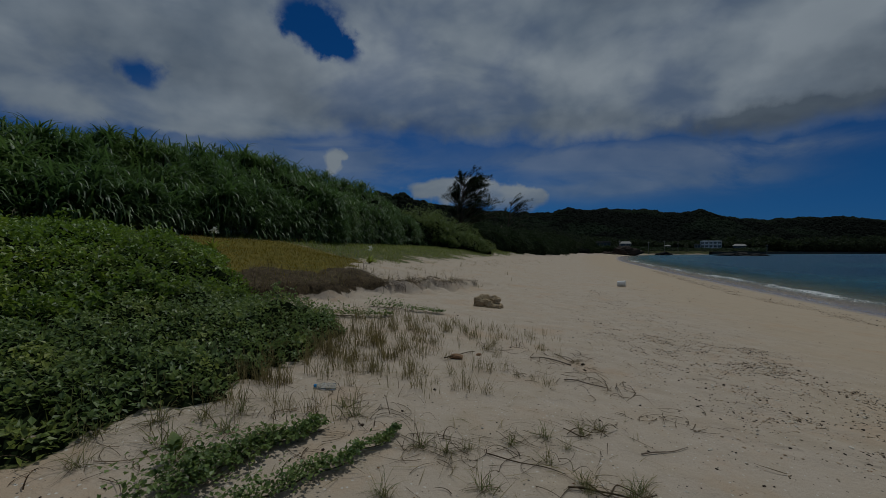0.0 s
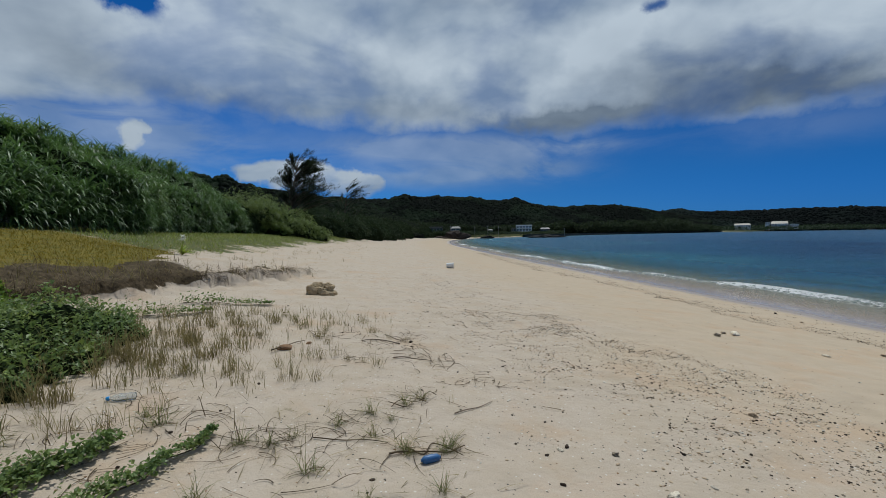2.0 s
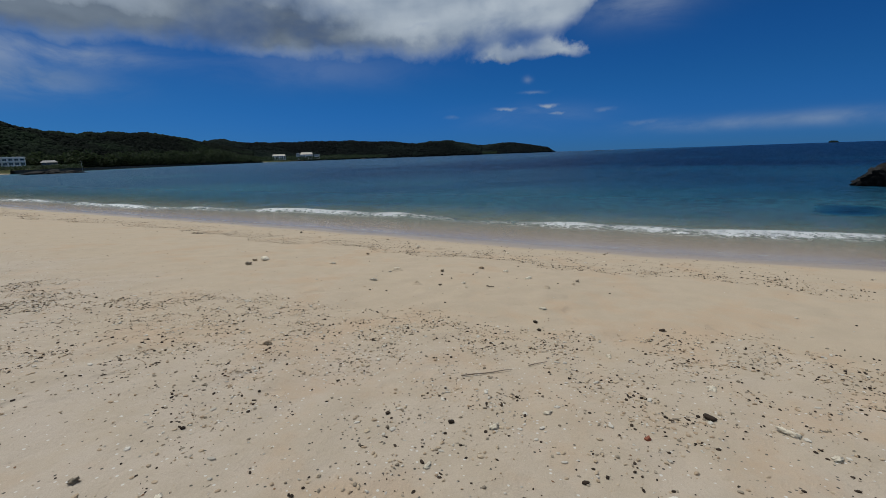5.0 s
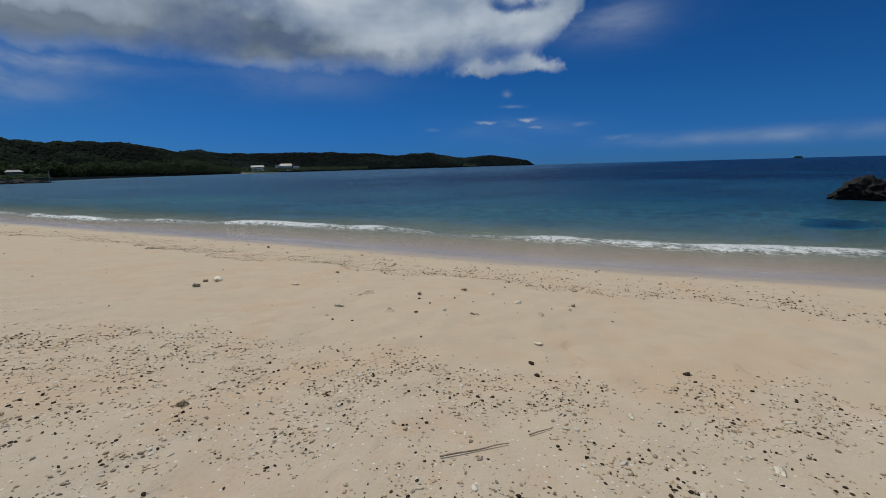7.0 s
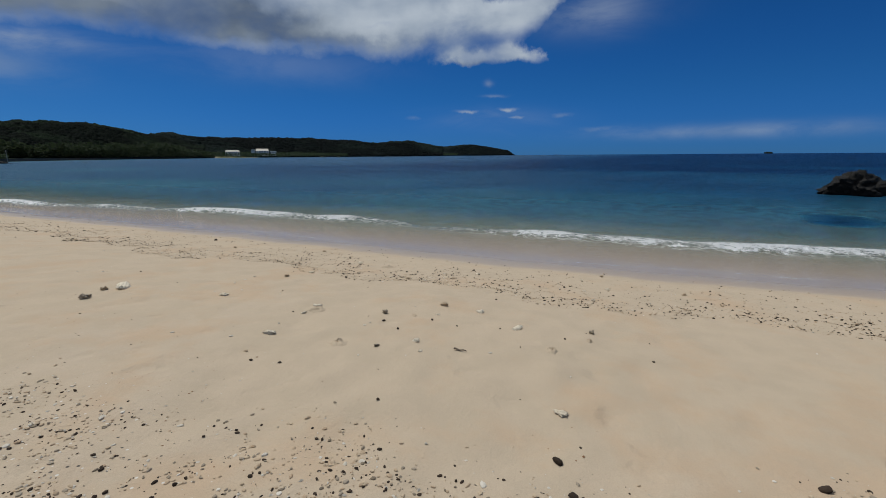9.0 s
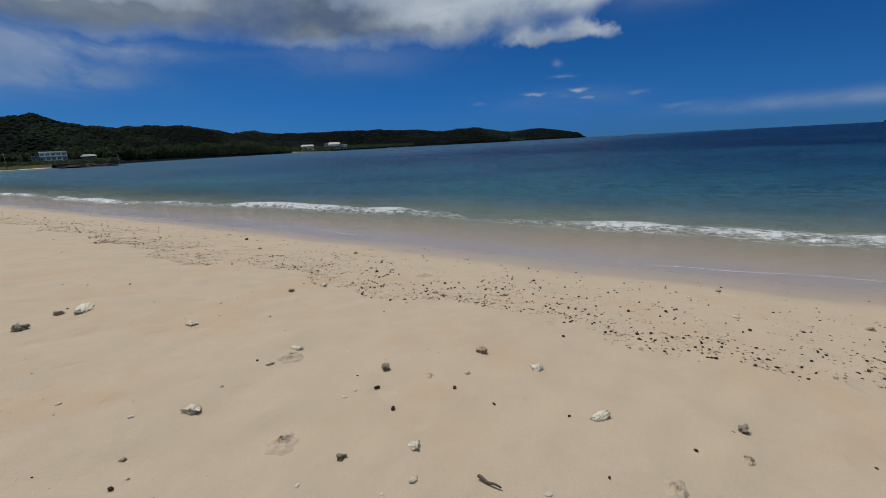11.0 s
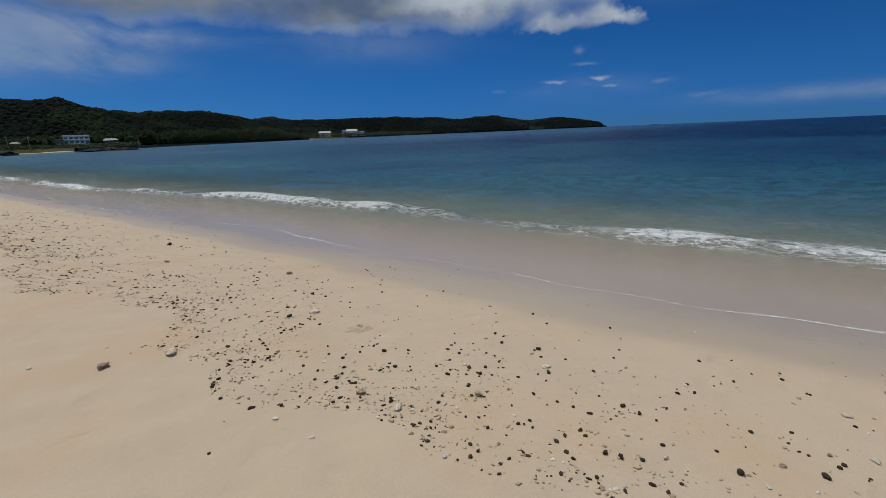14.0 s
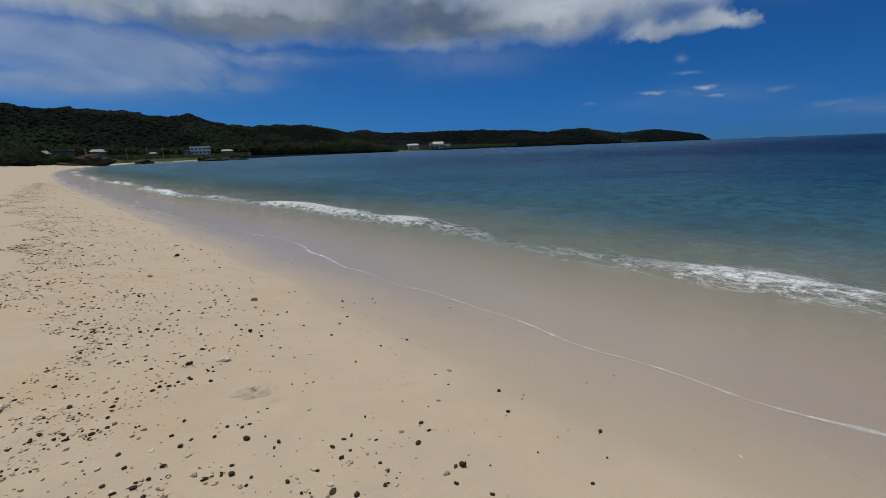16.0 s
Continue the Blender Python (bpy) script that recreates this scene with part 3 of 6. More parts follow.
def rings(cx, cy, step, inner, grow, outer, turns):
    """Points on rings round a centre, fine within, coarse far off, and the quads between them."""
    r = [0.002, *np.arange(step, inner, step)]
    while r[-1] < outer:
        r.append(r[-1] * grow)
    th = np.linspace(0, 2 * math.pi, turns, endpoint=False)
    rr, tt = np.meshgrid(r, th, indexing="ij")
    x, y = cx + rr * np.sin(tt), cy + rr * np.cos(tt)
    i, j = np.meshgrid(np.arange(len(r) - 1), np.arange(turns), indexing="ij")
    k = (j + 1) % turns
    quads = np.stack([i * turns + j, (i + 1) * turns + j, (i + 1) * turns + k, i * turns + k], -1).reshape(-1, 4)
    return x.ravel(), y.ravel(), quads[:, ::-1]


def part(name, bm, mat, parent, label=""):
    me = bpy.data.meshes.new(name)
    bm.to_mesh(me)
    bm.free()
    me.materials.append(mat)
    ob = new(name, me)
    ob.parent = parent
    return tagged(ob, label)


def part_mesh(name, me, parent, label=""):
    ob = new(name, me)
    ob.parent = parent
    return tagged(ob, label)


def empty(name, x, y, z, turn=0.0, **tags):
    ob = new(name)
    ob.matrix_basis = pose(x, y, z, 0, 0, turn)
    return tagged(ob, **tags)


# ---- the ground, one sheet from dune to sea floor and out to the horizon ----
def cover_fields(x, y):
    q = inland(x, y)
    a, s = x * ALONG[0] + y * ALONG[1], x * OUT[0] + y * OUT[1]
    line = scarp_line(a) + 0.34 * waves(x, y, 5, 1.9)
    must = smooth(mat_edge(a) - s + 0.45 * waves(x, y, 9, 1.4), -0.1, 0.35) * smooth(a, 5.0, 7.0) * (1 - smooth(a + 0.6 * waves(x, y, 8, 3.0), 14.5, 17.0)) * (1 - smooth(-s, 13.0, 14.5))
    green = np.maximum(smooth(q + 0.9 * waves(x, y, 6, 5.0) + 0.5 * waves(x, y, 18, 1.8), 20.0, 24.5), smooth(q, 30, 34)) * smooth(a, 11, 14)
    green = np.maximum(green, smooth(q, 24, 26))
    green = np.maximum(green, smooth(q, 3.5, 6.0) * smooth(np.hypot(x, y), 300, 330))
    shrub = shrub_field(x, y) > 0.10
    earth = smooth(line - s, -0.05, 0.05) * (1 - smooth(mat_edge(a) - s + 0.45 * waves(x, y, 9, 1.4), 0.0, 0.4)) * smooth(a, 4.0, 6.0)
    earth = earth * np.maximum(1 - smooth(a, 10.0, 12.0), 0.5 * (1 - smooth(a, 13.5, 15.5)) * smooth(waves(x, y, 17, 1.3), 0.0, 0.3) * (1 - smooth(line - s, 0.6, 1.2)))
    return np.where(shrub, 0.8, green) * (1 - must), must, earth


def bump_at(x, y, cx, cy, rx, ry, turn, h):
    c, s = math.cos(radians(turn)), math.sin(radians(turn))
    u, v = ((x - cx) * c + (y - cy) * s) / rx, (-(x - cx) * s + (y - cy) * c) / ry
    return h * np.clip(1 - u * u - v * v, 0, 1) ** 0.55


def shrub_field(x, y):
    """How high the leafy shrubs stand over the sand."""
    h = bump_at(x, y, -7.7, 5.2, 3.9, 3.0, 20, 0.86)
    h = np.maximum(h, bump_at(x, y, -9.2, 8.0, 2.8, 2.2, 0, 0.50))
    h = np.maximum(h, bump_at(x, y, -4.3, 4.7, 1.7, 1.9, -25, 0.42))
    h = np.maximum(h, bump_at(x, y, -3.6, 6.1, 0.95, 0.85, 0, 0.50))
    h = np.maximum(h, bump_at(x, y, -4.5, 2.5, 1.6, 1.7, 10, 0.40))
    h = np.maximum(h, bump_at(x, y, -3.35, 3.7, 0.85, 0.9, 0, 0.30))
    return h * (1 + 0.24 * waves(x, y, 11, 1.5) + 0.28 * waves(x, y, 12, 0.5)) - 0.15 * smooth(waves(x, y, 13, 0.9), 0.2, 0.8) - 0.10 * smooth(waves(x, y, 16, 0.4), 0.3, 0.8)


def build_ground():
    x, y, quads = rings(4, 3, 0.11, 17, 1.045, 4600, 390)
    veg, must, earth = cover_fields(x, y)
    me = mesh_of("ground", np.stack([x, y, height(x, y)], -1), quads, M_SAND, True, {"veg": veg, "mustard": must, "earth": earth})
    tagged(new("ground", me), "pale coral sand beach sloping from a grassy dune into the sea", "beach", kind="structure")


build_ground()


# ---- the sea ----
def swash(a):
    """How far the last sheet of water has run up, metres inland of the waterline."""
    return -0.28 + 0.30 * smooth(a, 6, 20) + 0.62 * np.abs(np.sin(a * 0.19 + 0.35)) + 0.20 * np.abs(np.sin(a * 0.53 + 2.0)) + 0.04 * np.sin(a * 4.1)


def breaker(a):
    """Place and strength of the small breaking wave along the beach."""
    return -3.05 + 0.9 * smooth(a, 14, 40) + 0.30 * np.sin(a * 0.21 + 1.0) + 0.16 * np.sin(a * 0.83), np.clip(0.72 + 0.12 * smooth(a, 12, 18) + 0.24 * np.sin(a * 0.37 + 0.9) + 0.16 * np.sin(a * 0.9 + 2) + 0.10 * np.sin(a * 2.3), 0.30, 1.0)


def build_sea():
    x, y, quads = rings(12, 6, 0.12, 19, 1.032, 4900, 460)
    q = inland(x, y)
    a = x * ALONG[0] + y * ALONG[1]
    run = swash(a)
    floor = height(x, y)
    near = np.exp(-np.maximum(np.hypot(x - 12, y - 6) - 25, 0) / 40)
    mid, power = breaker(a)
    u = q - mid
    ridge = power * 0.17 * np.exp(-np.where(u > 0, (u / 0.30) ** 2, (u / 0.85) ** 2)) * smooth(np.hypot(x, y), 400, 150)
    z = SEA + (0.020 * waves(x, y, 21, 2.8) + 0.045 * waves(x, y, 22, 9.0)) * smooth(-q, 0.5, 7) * near + ridge
    z = z + 0.05 * np.exp(-((q + 7.5 + 0.8 * waves(x, y, 23, 14)) / 1.0) ** 2) * near
    z = np.maximum(z, np.where(q > -1.5, floor + 0.006, -99))
    foam = power * np.exp(-np.where(u > 0, (u / 0.55) ** 2, (u / 0.30) ** 2)) * 1.12
    foam = np.maximum(foam, 0.42 * power * smooth(u, -1.5, -0.2) * (1 - smooth(u, 0.2, 1.6)))
    foam = np.maximum(foam, 0.20 * smooth(q, -3.0, -1.0) * (1 - smooth(q, -0.6, 0.0)))
    foam = np.maximum(foam, 0.22 * np.exp(-((q + 5.0) / 1.2) ** 2) * (0.5 + 0.5 * np.sin(a * 0.25)))
    foam = foam * smooth(np.hypot(x, y), 320, 120)
    keep = (q < run)[quads].all(1)
    me = mesh_of("sea", np.stack([x, y, z], -1), quads[keep], M_WATER, True, {"depth": np.maximum(z - floor, 0) + 2.2 * np.exp(-(((x - 23.6) * 0.94 - (y + 7.2) * 0.34) / 1.7) ** 4 - (((x - 23.6) * 0.34 + (y + 7.2) * 0.94) / 0.8) ** 2 - 0.6 * waves(x, y, 24, 1.2)), "foam": foam})
    ob = tagged(new("sea", me), "clear turquoise sea deepening to dark blue offshore", "sea", kind="structure")
    ob.visible_shadow = False


build_sea()


def along_shore(a0, a1, step):
    """Points of the waterline by distance along the beach, and the way inland from each."""
    a = np.arange(a0, a1, step)
    tab_a, tab_s = SHORE[:130] @ ALONG, SHORE[:130] @ OUT
    s = np.interp(a, tab_a, tab_s)
    p = a[:, None] * ALONG + s[:, None] * OUT
    t = np.gradient(p, axis=0)
    t /= np.linalg.norm(t, axis=1, keepdims=True)
    return a, p, np.stack([-t[:, 1], t[:, 0]], -1)


def foam_ribbon(name, a0, a1, offset, width, lift, label, seed):
    """A ragged line of foam lying along the water's edge."""
    a, p, inl = along_shore(a0, a1, 0.05)
    off = offset(a)
    w = width(a) * (1 + 0.5 * waves(a, a * 0, seed, 0.5)).clip(0.25)
    cols = np.linspace(-1, 1, 7)
    verts, thin = [], []
    for c in cols:
        pos = p + inl * (off + c * w)[:, None]
        z = np.maximum(height(pos[:, 0], pos[:, 1]) + 0.0075, SEA + 0.004) + lift(a) * (1 - c * c) * (1 + 0.4 * waves(pos[:, 0], pos[:, 1], seed + 1, 0.25))
        verts.append(np.column_stack([pos, z]))
        thin.append(np.full(len(a), abs(c) ** 1.5))
    n = len(a)
    i, j = np.meshgrid(np.arange(len(cols) - 1), np.arange(n - 1), indexing="ij")
    quads = np.stack([i * n + j, (i + 1) * n + j, (i + 1) * n + j + 1, i * n + j + 1], -1).reshape(-1, 4)[:, ::-1]
    me = mesh_of(name, np.vstack(verts), quads, M_FOAM, True, {"thin": np.concatenate(thin)})
    tagged(new(name, me), label, "sea foam", kind="stuff")


foam_ribbon("swash_foam", -40, 150, lambda a: swash(a) - 0.03, lambda a: 0.080 + 0.030 * np.sin(a * 0.7) + 0.016 * np.sin(a * 2.9), lambda a: 0 * a + 0.001, "thin white foam edge of the spent wave", 31)


# ---- plants ----
RNG = np.random.RandomState(7)


def straps(base, az, pitch, droop, length, width, steps=4, twist=0.25):
    """Long leaves: each starts at base, points along az and pitch (radians) and bends down by droop along its length."""
    n = len(base)
    pts = np.empty((n, steps + 1, 3))
    pts[:, 0] = base
    for k in range(steps):
        e = pitch - droop * ((k + 0.5) / steps) ** 1.3
        step = (length / steps)[:, None] * np.stack([np.cos(e) * np.sin(az), np.cos(e) * np.cos(az), np.sin(e)], -1)
        pts[:, k + 1] = pts[:, k] + step
    side = np.stack([np.cos(az), -np.sin(az), RNG.uniform(-twist, twist, n)], -1)
    taper = np.array([0.75, 1.0, 0.85, 0.5, 0.08]) if steps == 4 else np.array([0.8, 1.0, 0.75, 0.08]) if steps == 3 else np.linspace(1.0, 0.06, steps + 1)
    w = width[:, None] * taper * 0.5
    left, right = pts - side[:, None] * w[..., None], pts + side[:, None] * w[..., None]
    verts = np.stack([left, right], 2).reshape(-1, 3)
    i = np.arange(n)[:, None] * (2 * (steps + 1)) + 2 * np.arange(steps)[None]
    return verts, np.stack([i, i + 1, i + 3, i + 2], -1).reshape(-1, 4)


def blades(base, size, fold=0.25, up=None, spread=1.0, lift=0.5):
    """Small broad leaves as folded lozenges, each turned its own way."""
    n = len(base)
    az, el = RNG.uniform(0, 2 * math.pi, n), RNG.normal(lift, 0.45, n)
    ahead = np.stack([np.cos(el) * np.sin(az), np.cos(el) * np.cos(az), np.sin(el)], -1)
    side = np.stack([np.cos(az), -np.sin(az), RNG.uniform(-0.5, 0.5, n)], -1)
    norm = np.cross(side, ahead)
    s = size[:, None]
    wide = 0.30 * spread
    verts = np.stack([base, base + s * (0.45 * ahead - wide * side + fold * 0.35 * norm), base + s * (0.5 * ahead - 0.04 * norm), base + s * (0.45 * ahead + wide * side + fold * 0.35 * norm), base + s * ahead - s * 0.08 * norm], 1).reshape(-1, 3)
    i = np.arange(n)[:, None] * 5
    tris = np.concatenate([i + [0, 2, 1], i + [0, 3, 2], i + [1, 2, 4], i + [2, 3, 4]], 1).reshape(-1, 3)
    return verts, tris


def joined(*pieces):
    verts, faces, n = [], [], 0
    for v, f in pieces:
        verts.append(v)
        faces.append(f + n)
        n += len(v)
    return np.vstack(verts), np.vstack(faces)


def dots(n, x0, x1, y0, y1):
    return RNG.uniform(x0, x1, n), RNG.uniform(y0, y1, n)


# screwpine thicket on the dune: a front line along the beach, rising inland
def thicket_front(a):
    return np.interp(a, [-30, 0, 6, 12, 20, 26, 40, 60], [-14.6, -14.4, -14.3, -14.2, -14.1, -17.0, -18.6, -20.0])


def thicket_top(x, y):
    """Height of the canopy over the ground; zero outside the thicket."""
    a, s = x * ALONG[0] + y * ALONG[1], x * OUT[0] + y * OUT[1]
    d = thicket_front(a) - s + 0.5 * waves(x, y, 41, 4.0)
    up = 1.0 * smooth(d, 0, 0.4) + 3.0 * np.clip(d / 5.2, 0, 1) ** 0.48 + 0.6 * smooth(d, 4, 12)
    # rounded heads side by side
    heads = 0.5 * np.abs(waves(x, y, 42, 5.0, 3)) + 0.35 * np.abs(waves(x, y, 43, 2.4, 3))
    up = up * (1.23 - 0.64 * heads)
    ends = np.interp(a, [0, 5, 9, 14, 22, 30, 36, 42], [0.60, 0.64, 0.73, 0.87, 1.08, 1.26, 1.28, 1.02]) * (1 - smooth(a, 42, 46.5))
    return np.where(d > 0, up, 0) * np.maximum(ends, 0.0)


def rosette_heads(x, y, z, n_leaf, scale):
    """Leaf tufts of screwpine at the given points."""
    n = len(x)
    k = np.repeat(np.arange(n), n_leaf)
    m = len(k)
    base = np.stack([x, y, z], -1)[k] + RNG.normal(0, 0.07, (m, 3))
    az = RNG.uniform(0, 2 * math.pi, m)
    pitch = RNG.uniform(0.15, 1.45, m)
    droop = RNG.uniform(0.9, 2.6, m)
    length = RNG.uniform(0.60, 1.15, m) * scale[k]
    return straps(base, az, pitch, droop, length, RNG.uniform(0.052, 0.085, m) * scale[k], steps=4)


def build_thicket():
    n = 9800
    a = RNG.uniform(-3, 46, n)
    d = RNG.uniform(0, 1, n) ** 1.8 * 14
    s = thicket_front(a) - d
    p = a[:, None] * ALONG + s[:, None] * OUT
    x, y = p[:, 0], p[:, 1]
    top = thicket_top(x, y)
    keep = (top > 0.3) & (RNG.uniform(0, 1, n) < np.where(d < 7, 1.0, 0.45) * np.where(a > 30, 0.7, 1.0))
    x, y, top, d = x[keep], y[keep], top[keep], d[keep]
    # the steep front is clad from foot to crown
    z = height(x, y) + top * np.where(d < 3.5, RNG.uniform(0.30, 1.0, len(x)), RNG.uniform(0.90, 1.02, len(x)))
    scale = RNG.uniform(0.8, 1.2, len(x))
    v, f = rosette_heads(x, y, z, 16, scale)
    me = mesh_of("screwpine_thicket", v, f, M_PANDAN, True)
    tagged(new("screwpine_thicket", me), "dense dark green screwpine thicket covering the dune", "screwpine thicket", kind="stuff")
    # dead straps hanging at the foot
    n = 2600
    a = RNG.uniform(-10, 40, n)
    p = a[:, None] * ALONG + (thicket_front(a) - RNG.uniform(-0.1, 2.2, n))[:, None] * OUT
    z = height(p[:, 0], p[:, 1]) + RNG.uniform(0.2, 1.0, n) * np.maximum(thicket_top(p[:, 0], p[:, 1]), 0.4)
    v, f = straps(np.column_stack([p, z]), RNG.uniform(0, 6.28, n), RNG.uniform(-0.6, 0.6, n), RNG.uniform(0.8, 1.6, n), RNG.uniform(0.4, 0.9, n), RNG.uniform(0.03, 0.05, n))
    tagged(new("dead_screwpine_leaves", mesh_of("dead_screwpine_leaves", v, f, M_PANDAN_DRY, True)), "pale dry leaf straps hanging in the screwpine thicket", "dead leaves", kind="stuff")
    # dark inside of the thicket: a sheet below the canopy, coloured as shade
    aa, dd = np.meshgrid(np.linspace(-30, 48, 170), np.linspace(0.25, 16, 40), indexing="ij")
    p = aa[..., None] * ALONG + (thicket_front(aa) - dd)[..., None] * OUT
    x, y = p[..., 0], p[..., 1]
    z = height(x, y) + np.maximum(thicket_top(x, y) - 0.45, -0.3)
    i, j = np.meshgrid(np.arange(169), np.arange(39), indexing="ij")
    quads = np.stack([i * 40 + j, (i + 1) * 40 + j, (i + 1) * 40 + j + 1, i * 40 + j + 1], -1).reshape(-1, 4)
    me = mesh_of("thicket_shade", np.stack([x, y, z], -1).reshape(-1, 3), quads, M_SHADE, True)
    tagged(new("thicket_undergrowth", me), "dark sheet standing in for the shade inside the screwpine thicket", "undergrowth", kind="stuff")


def stem_bm(points, radii, sides=7):
    """A bent tapering stem."""
    bm = bmesh.new()
    last = None
    for k, (p, r) in enumerate(zip(points, radii)):
        p = Vector(p)
        way = (Vector(points[min(k + 1, len(points) - 1)]) - Vector(points[max(k - 1, 0)])).normalized()
        q = way.to_track_quat("Z", "Y")
        ring = [bm.verts.new(p + q @ Vector((r * math.cos(t * 2 * math.pi / sides), r * math.sin(t * 2 * math.pi / sides), 0))) for t in range(sides)]
        if last:
            for t in range(sides):
                bm.faces.new((last[t], last[(t + 1) % sides], ring[(t + 1) % sides], ring[t]))
        else:
            bm.faces.new(ring[::-1])
        last = ring
    bm.faces.new(last)
    for f in bm.faces:
        f.smooth = True
    return bm


def stem_mesh(points, radii, mat, sides=7, name="stem"):
    me = bpy.data.meshes.new(name)
    bm = stem_bm(points, radii, sides)
    bm.to_mesh(me)
    bm.free()
    me.materials.append(mat)
    return me


def screwpine(x, y, h, heads):
    """A single screwpine standing over the thicket."""
    z = ground_at(x, y)
    tree = empty("screwpine_tree", x, y, z, label="screwpine with spiky leaf crowns rising above the thicket", category="screwpine", group="screwpines on the dune")
    part("trunk", stem_bm([(0, 0, 0), (0.1, 0.05, h * 0.4), (0.05, 0.15, h * 0.75), (0, 0.1, h)], [0.13, 0.11, 0.09, 0.07]), M_BARK, tree)
    hx, hy = RNG.normal(0, 0.4, heads), RNG.normal(0, 0.4, heads)
    v, f = rosette_heads(hx, hy, h + RNG.uniform(-0.3, 0.25, heads), 30, np.full(heads, 0.85))
    part_mesh("crown", mesh_of("crown", v, f, M_PANDAN, True), tree)


build_thicket()
for x, y, heads in [(-17.0, 14.6, 9), (-15.0, 18.0, 10), (-14.2, 22.5, 7), (-15.4, 16.4, 8), (-13.6, 26.0, 8)]:
    screwpine(x, y, float(thicket_top(np.array([x]), np.array([y]))[0]) - 0.15, heads)


# leafy beach shrubs
def build_shrubs():
    mounds = [("beach_shrub", M_SHRUB, -12.5, -5.0, 1.2, 11.0, 62000, (0.06, 0.115), "bright green broad-leaved beach shrub spread over the dune foot"),
              ("creeping_shrub", M_SHRUB_BLUE, -6.4, -2.4, 0.7, 7.2, 34000, (0.04, 0.075), "low grey-green creeping shrub at the edge of the sand")]
    for name, mat, x0, x1, y0, y1, n, (lo, hi), label in mounds:
        x, y = dots(n, x0, x1, y0, y1)
        h = shrub_field(x, y)
        keep = h > 0.05
        x, y, h = x[keep], y[keep], h[keep]
        z = height(x, y) + h * RNG.uniform(0, 1, len(x)) ** 0.35 + RNG.normal(0, 0.025, len(x))
        v, f = blades(np.stack([x, y, z], -1), RNG.uniform(lo, hi, len(x)), lift=0.45)
        tagged(new(name, mesh_of(name, v, f, mat, False)), label, "shrub", kind="stuff")
    # near-black sheet under the leaves, standing in for the shade inside
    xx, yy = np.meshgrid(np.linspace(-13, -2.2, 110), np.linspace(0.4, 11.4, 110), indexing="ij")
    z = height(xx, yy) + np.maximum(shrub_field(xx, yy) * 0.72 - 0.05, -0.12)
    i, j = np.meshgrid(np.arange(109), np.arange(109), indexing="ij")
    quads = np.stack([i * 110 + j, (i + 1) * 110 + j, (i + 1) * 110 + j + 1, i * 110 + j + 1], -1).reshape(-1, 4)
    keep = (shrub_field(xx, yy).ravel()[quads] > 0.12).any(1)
    me = mesh_of("shrub_shade", np.stack([xx, yy, z], -1).reshape(-1, 3), quads[keep], M_SHADE, True)
    tagged(new("shrub_undergrowth", me), "dark sheet standing in for the shade inside the beach shrubs", "undergrowth", kind="stuff")


build_shrubs()


def build_shrub_grass():
    n = 9000
    x, y = dots(n, -8.5, -2.6, 1.4, 7.4)
    h = shrub_field(x, y)
    keep = (h > 0.02) & (RNG.uniform(0, 1, n) < 0.75 * smooth(waves(x, y, 57, 1.1), 0.15, 0.8) * (1 - smooth(h, 0.30, 0.55)))
    x, y, h = x[keep], y[keep], h[keep]
    m = len(x)
    v, f = straps(np.stack([x, y, height(x, y) + 0.6 * h], -1), RNG.uniform(0, 6.28, m), RNG.uniform(0.9, 1.5, m), RNG.uniform(0.2, 1.3, m), RNG.uniform(0.12, 0.34, m), np.full(m, 0.006), steps=3, twist=0.6)
    tagged(new("shrub_grass", mesh_of("shrub_grass", v, f, M_GRASS, True)), "wiry grass growing up through the beach shrubs", "grass", kind="stuff")


build_shrub_grass()


def runner(name, start, end, bend, leaves, spread, size, mat, label):
    """A creeping vine: a woody runner on the sand with paired round leaves."""
    start, end = np.array(start), np.array(end)
    t = np.linspace(0, 1, 14)
    side = np.array([-(end - start)[1], (end - start)[0]])
    line = start + t[:, None] * (end - start) + (bend * np.sin(t * math.pi) + 0.02 * np.sin(t * 21))[:, None] * side
    z = height(line[:, 0], line[:, 1])
    vine = empty(name, start[0], start[1], z[0], label=label, category="vine", group="vines creeping on the sand")
    local = np.column_stack([line - start, z - z[0] + 0.02])
    part("runner", stem_bm([tuple(p) for p in local], np.linspace(0.006, 0.003, 14), 6), M_ROOT, vine)
    u = RNG.uniform(0, 1, leaves)
    p = np.stack([np.interp(u, t, local[:, k]) for k in range(3)], -1)
    w = spread * (1.05 - 0.8 * u)
    p[:, :2] += RNG.normal(0, 1, (leaves, 2)) * w[:, None] * 0.5
    p[:, 2] += np.abs(RNG.normal(0, 0.6, leaves)) * w * 0.8 + 0.015
    v, f = blades(p, RNG.uniform(size * 0.6, size * 1.25, leaves), spread=1.25, lift=0.5)
    part_mesh("foliage", mesh_of("foliage", v, f, mat, False), vine)


runner("creeping_vine", (-1.98, 2.00), (-1.56, 3.22), 0.05, 2300, 0.21, 0.036, M_VINE, "green creeping vine with small round leaves on the sand")
runner("creeping_vine", (-1.58, 2.10), (-1.00, 3.40), -0.03, 1500, 0.11, 0.031, M_VINE, "narrow green creeping vine running across bare sand")


runner("creeping_vine", (-3.2, 8.7), (-1.7, 9.05), 0.03, 480, 0.17, 0.05, M_SHRUB_BLUE, "grey-green creeper with small leaves straggling over sand")
runner("creeping_vine", (-3.6, 7.3), (-2.5, 8.1), -0.03, 480, 0.20, 0.05, M_SHRUB_BLUE, "grey-green creeper with small leaves straggling over sand")


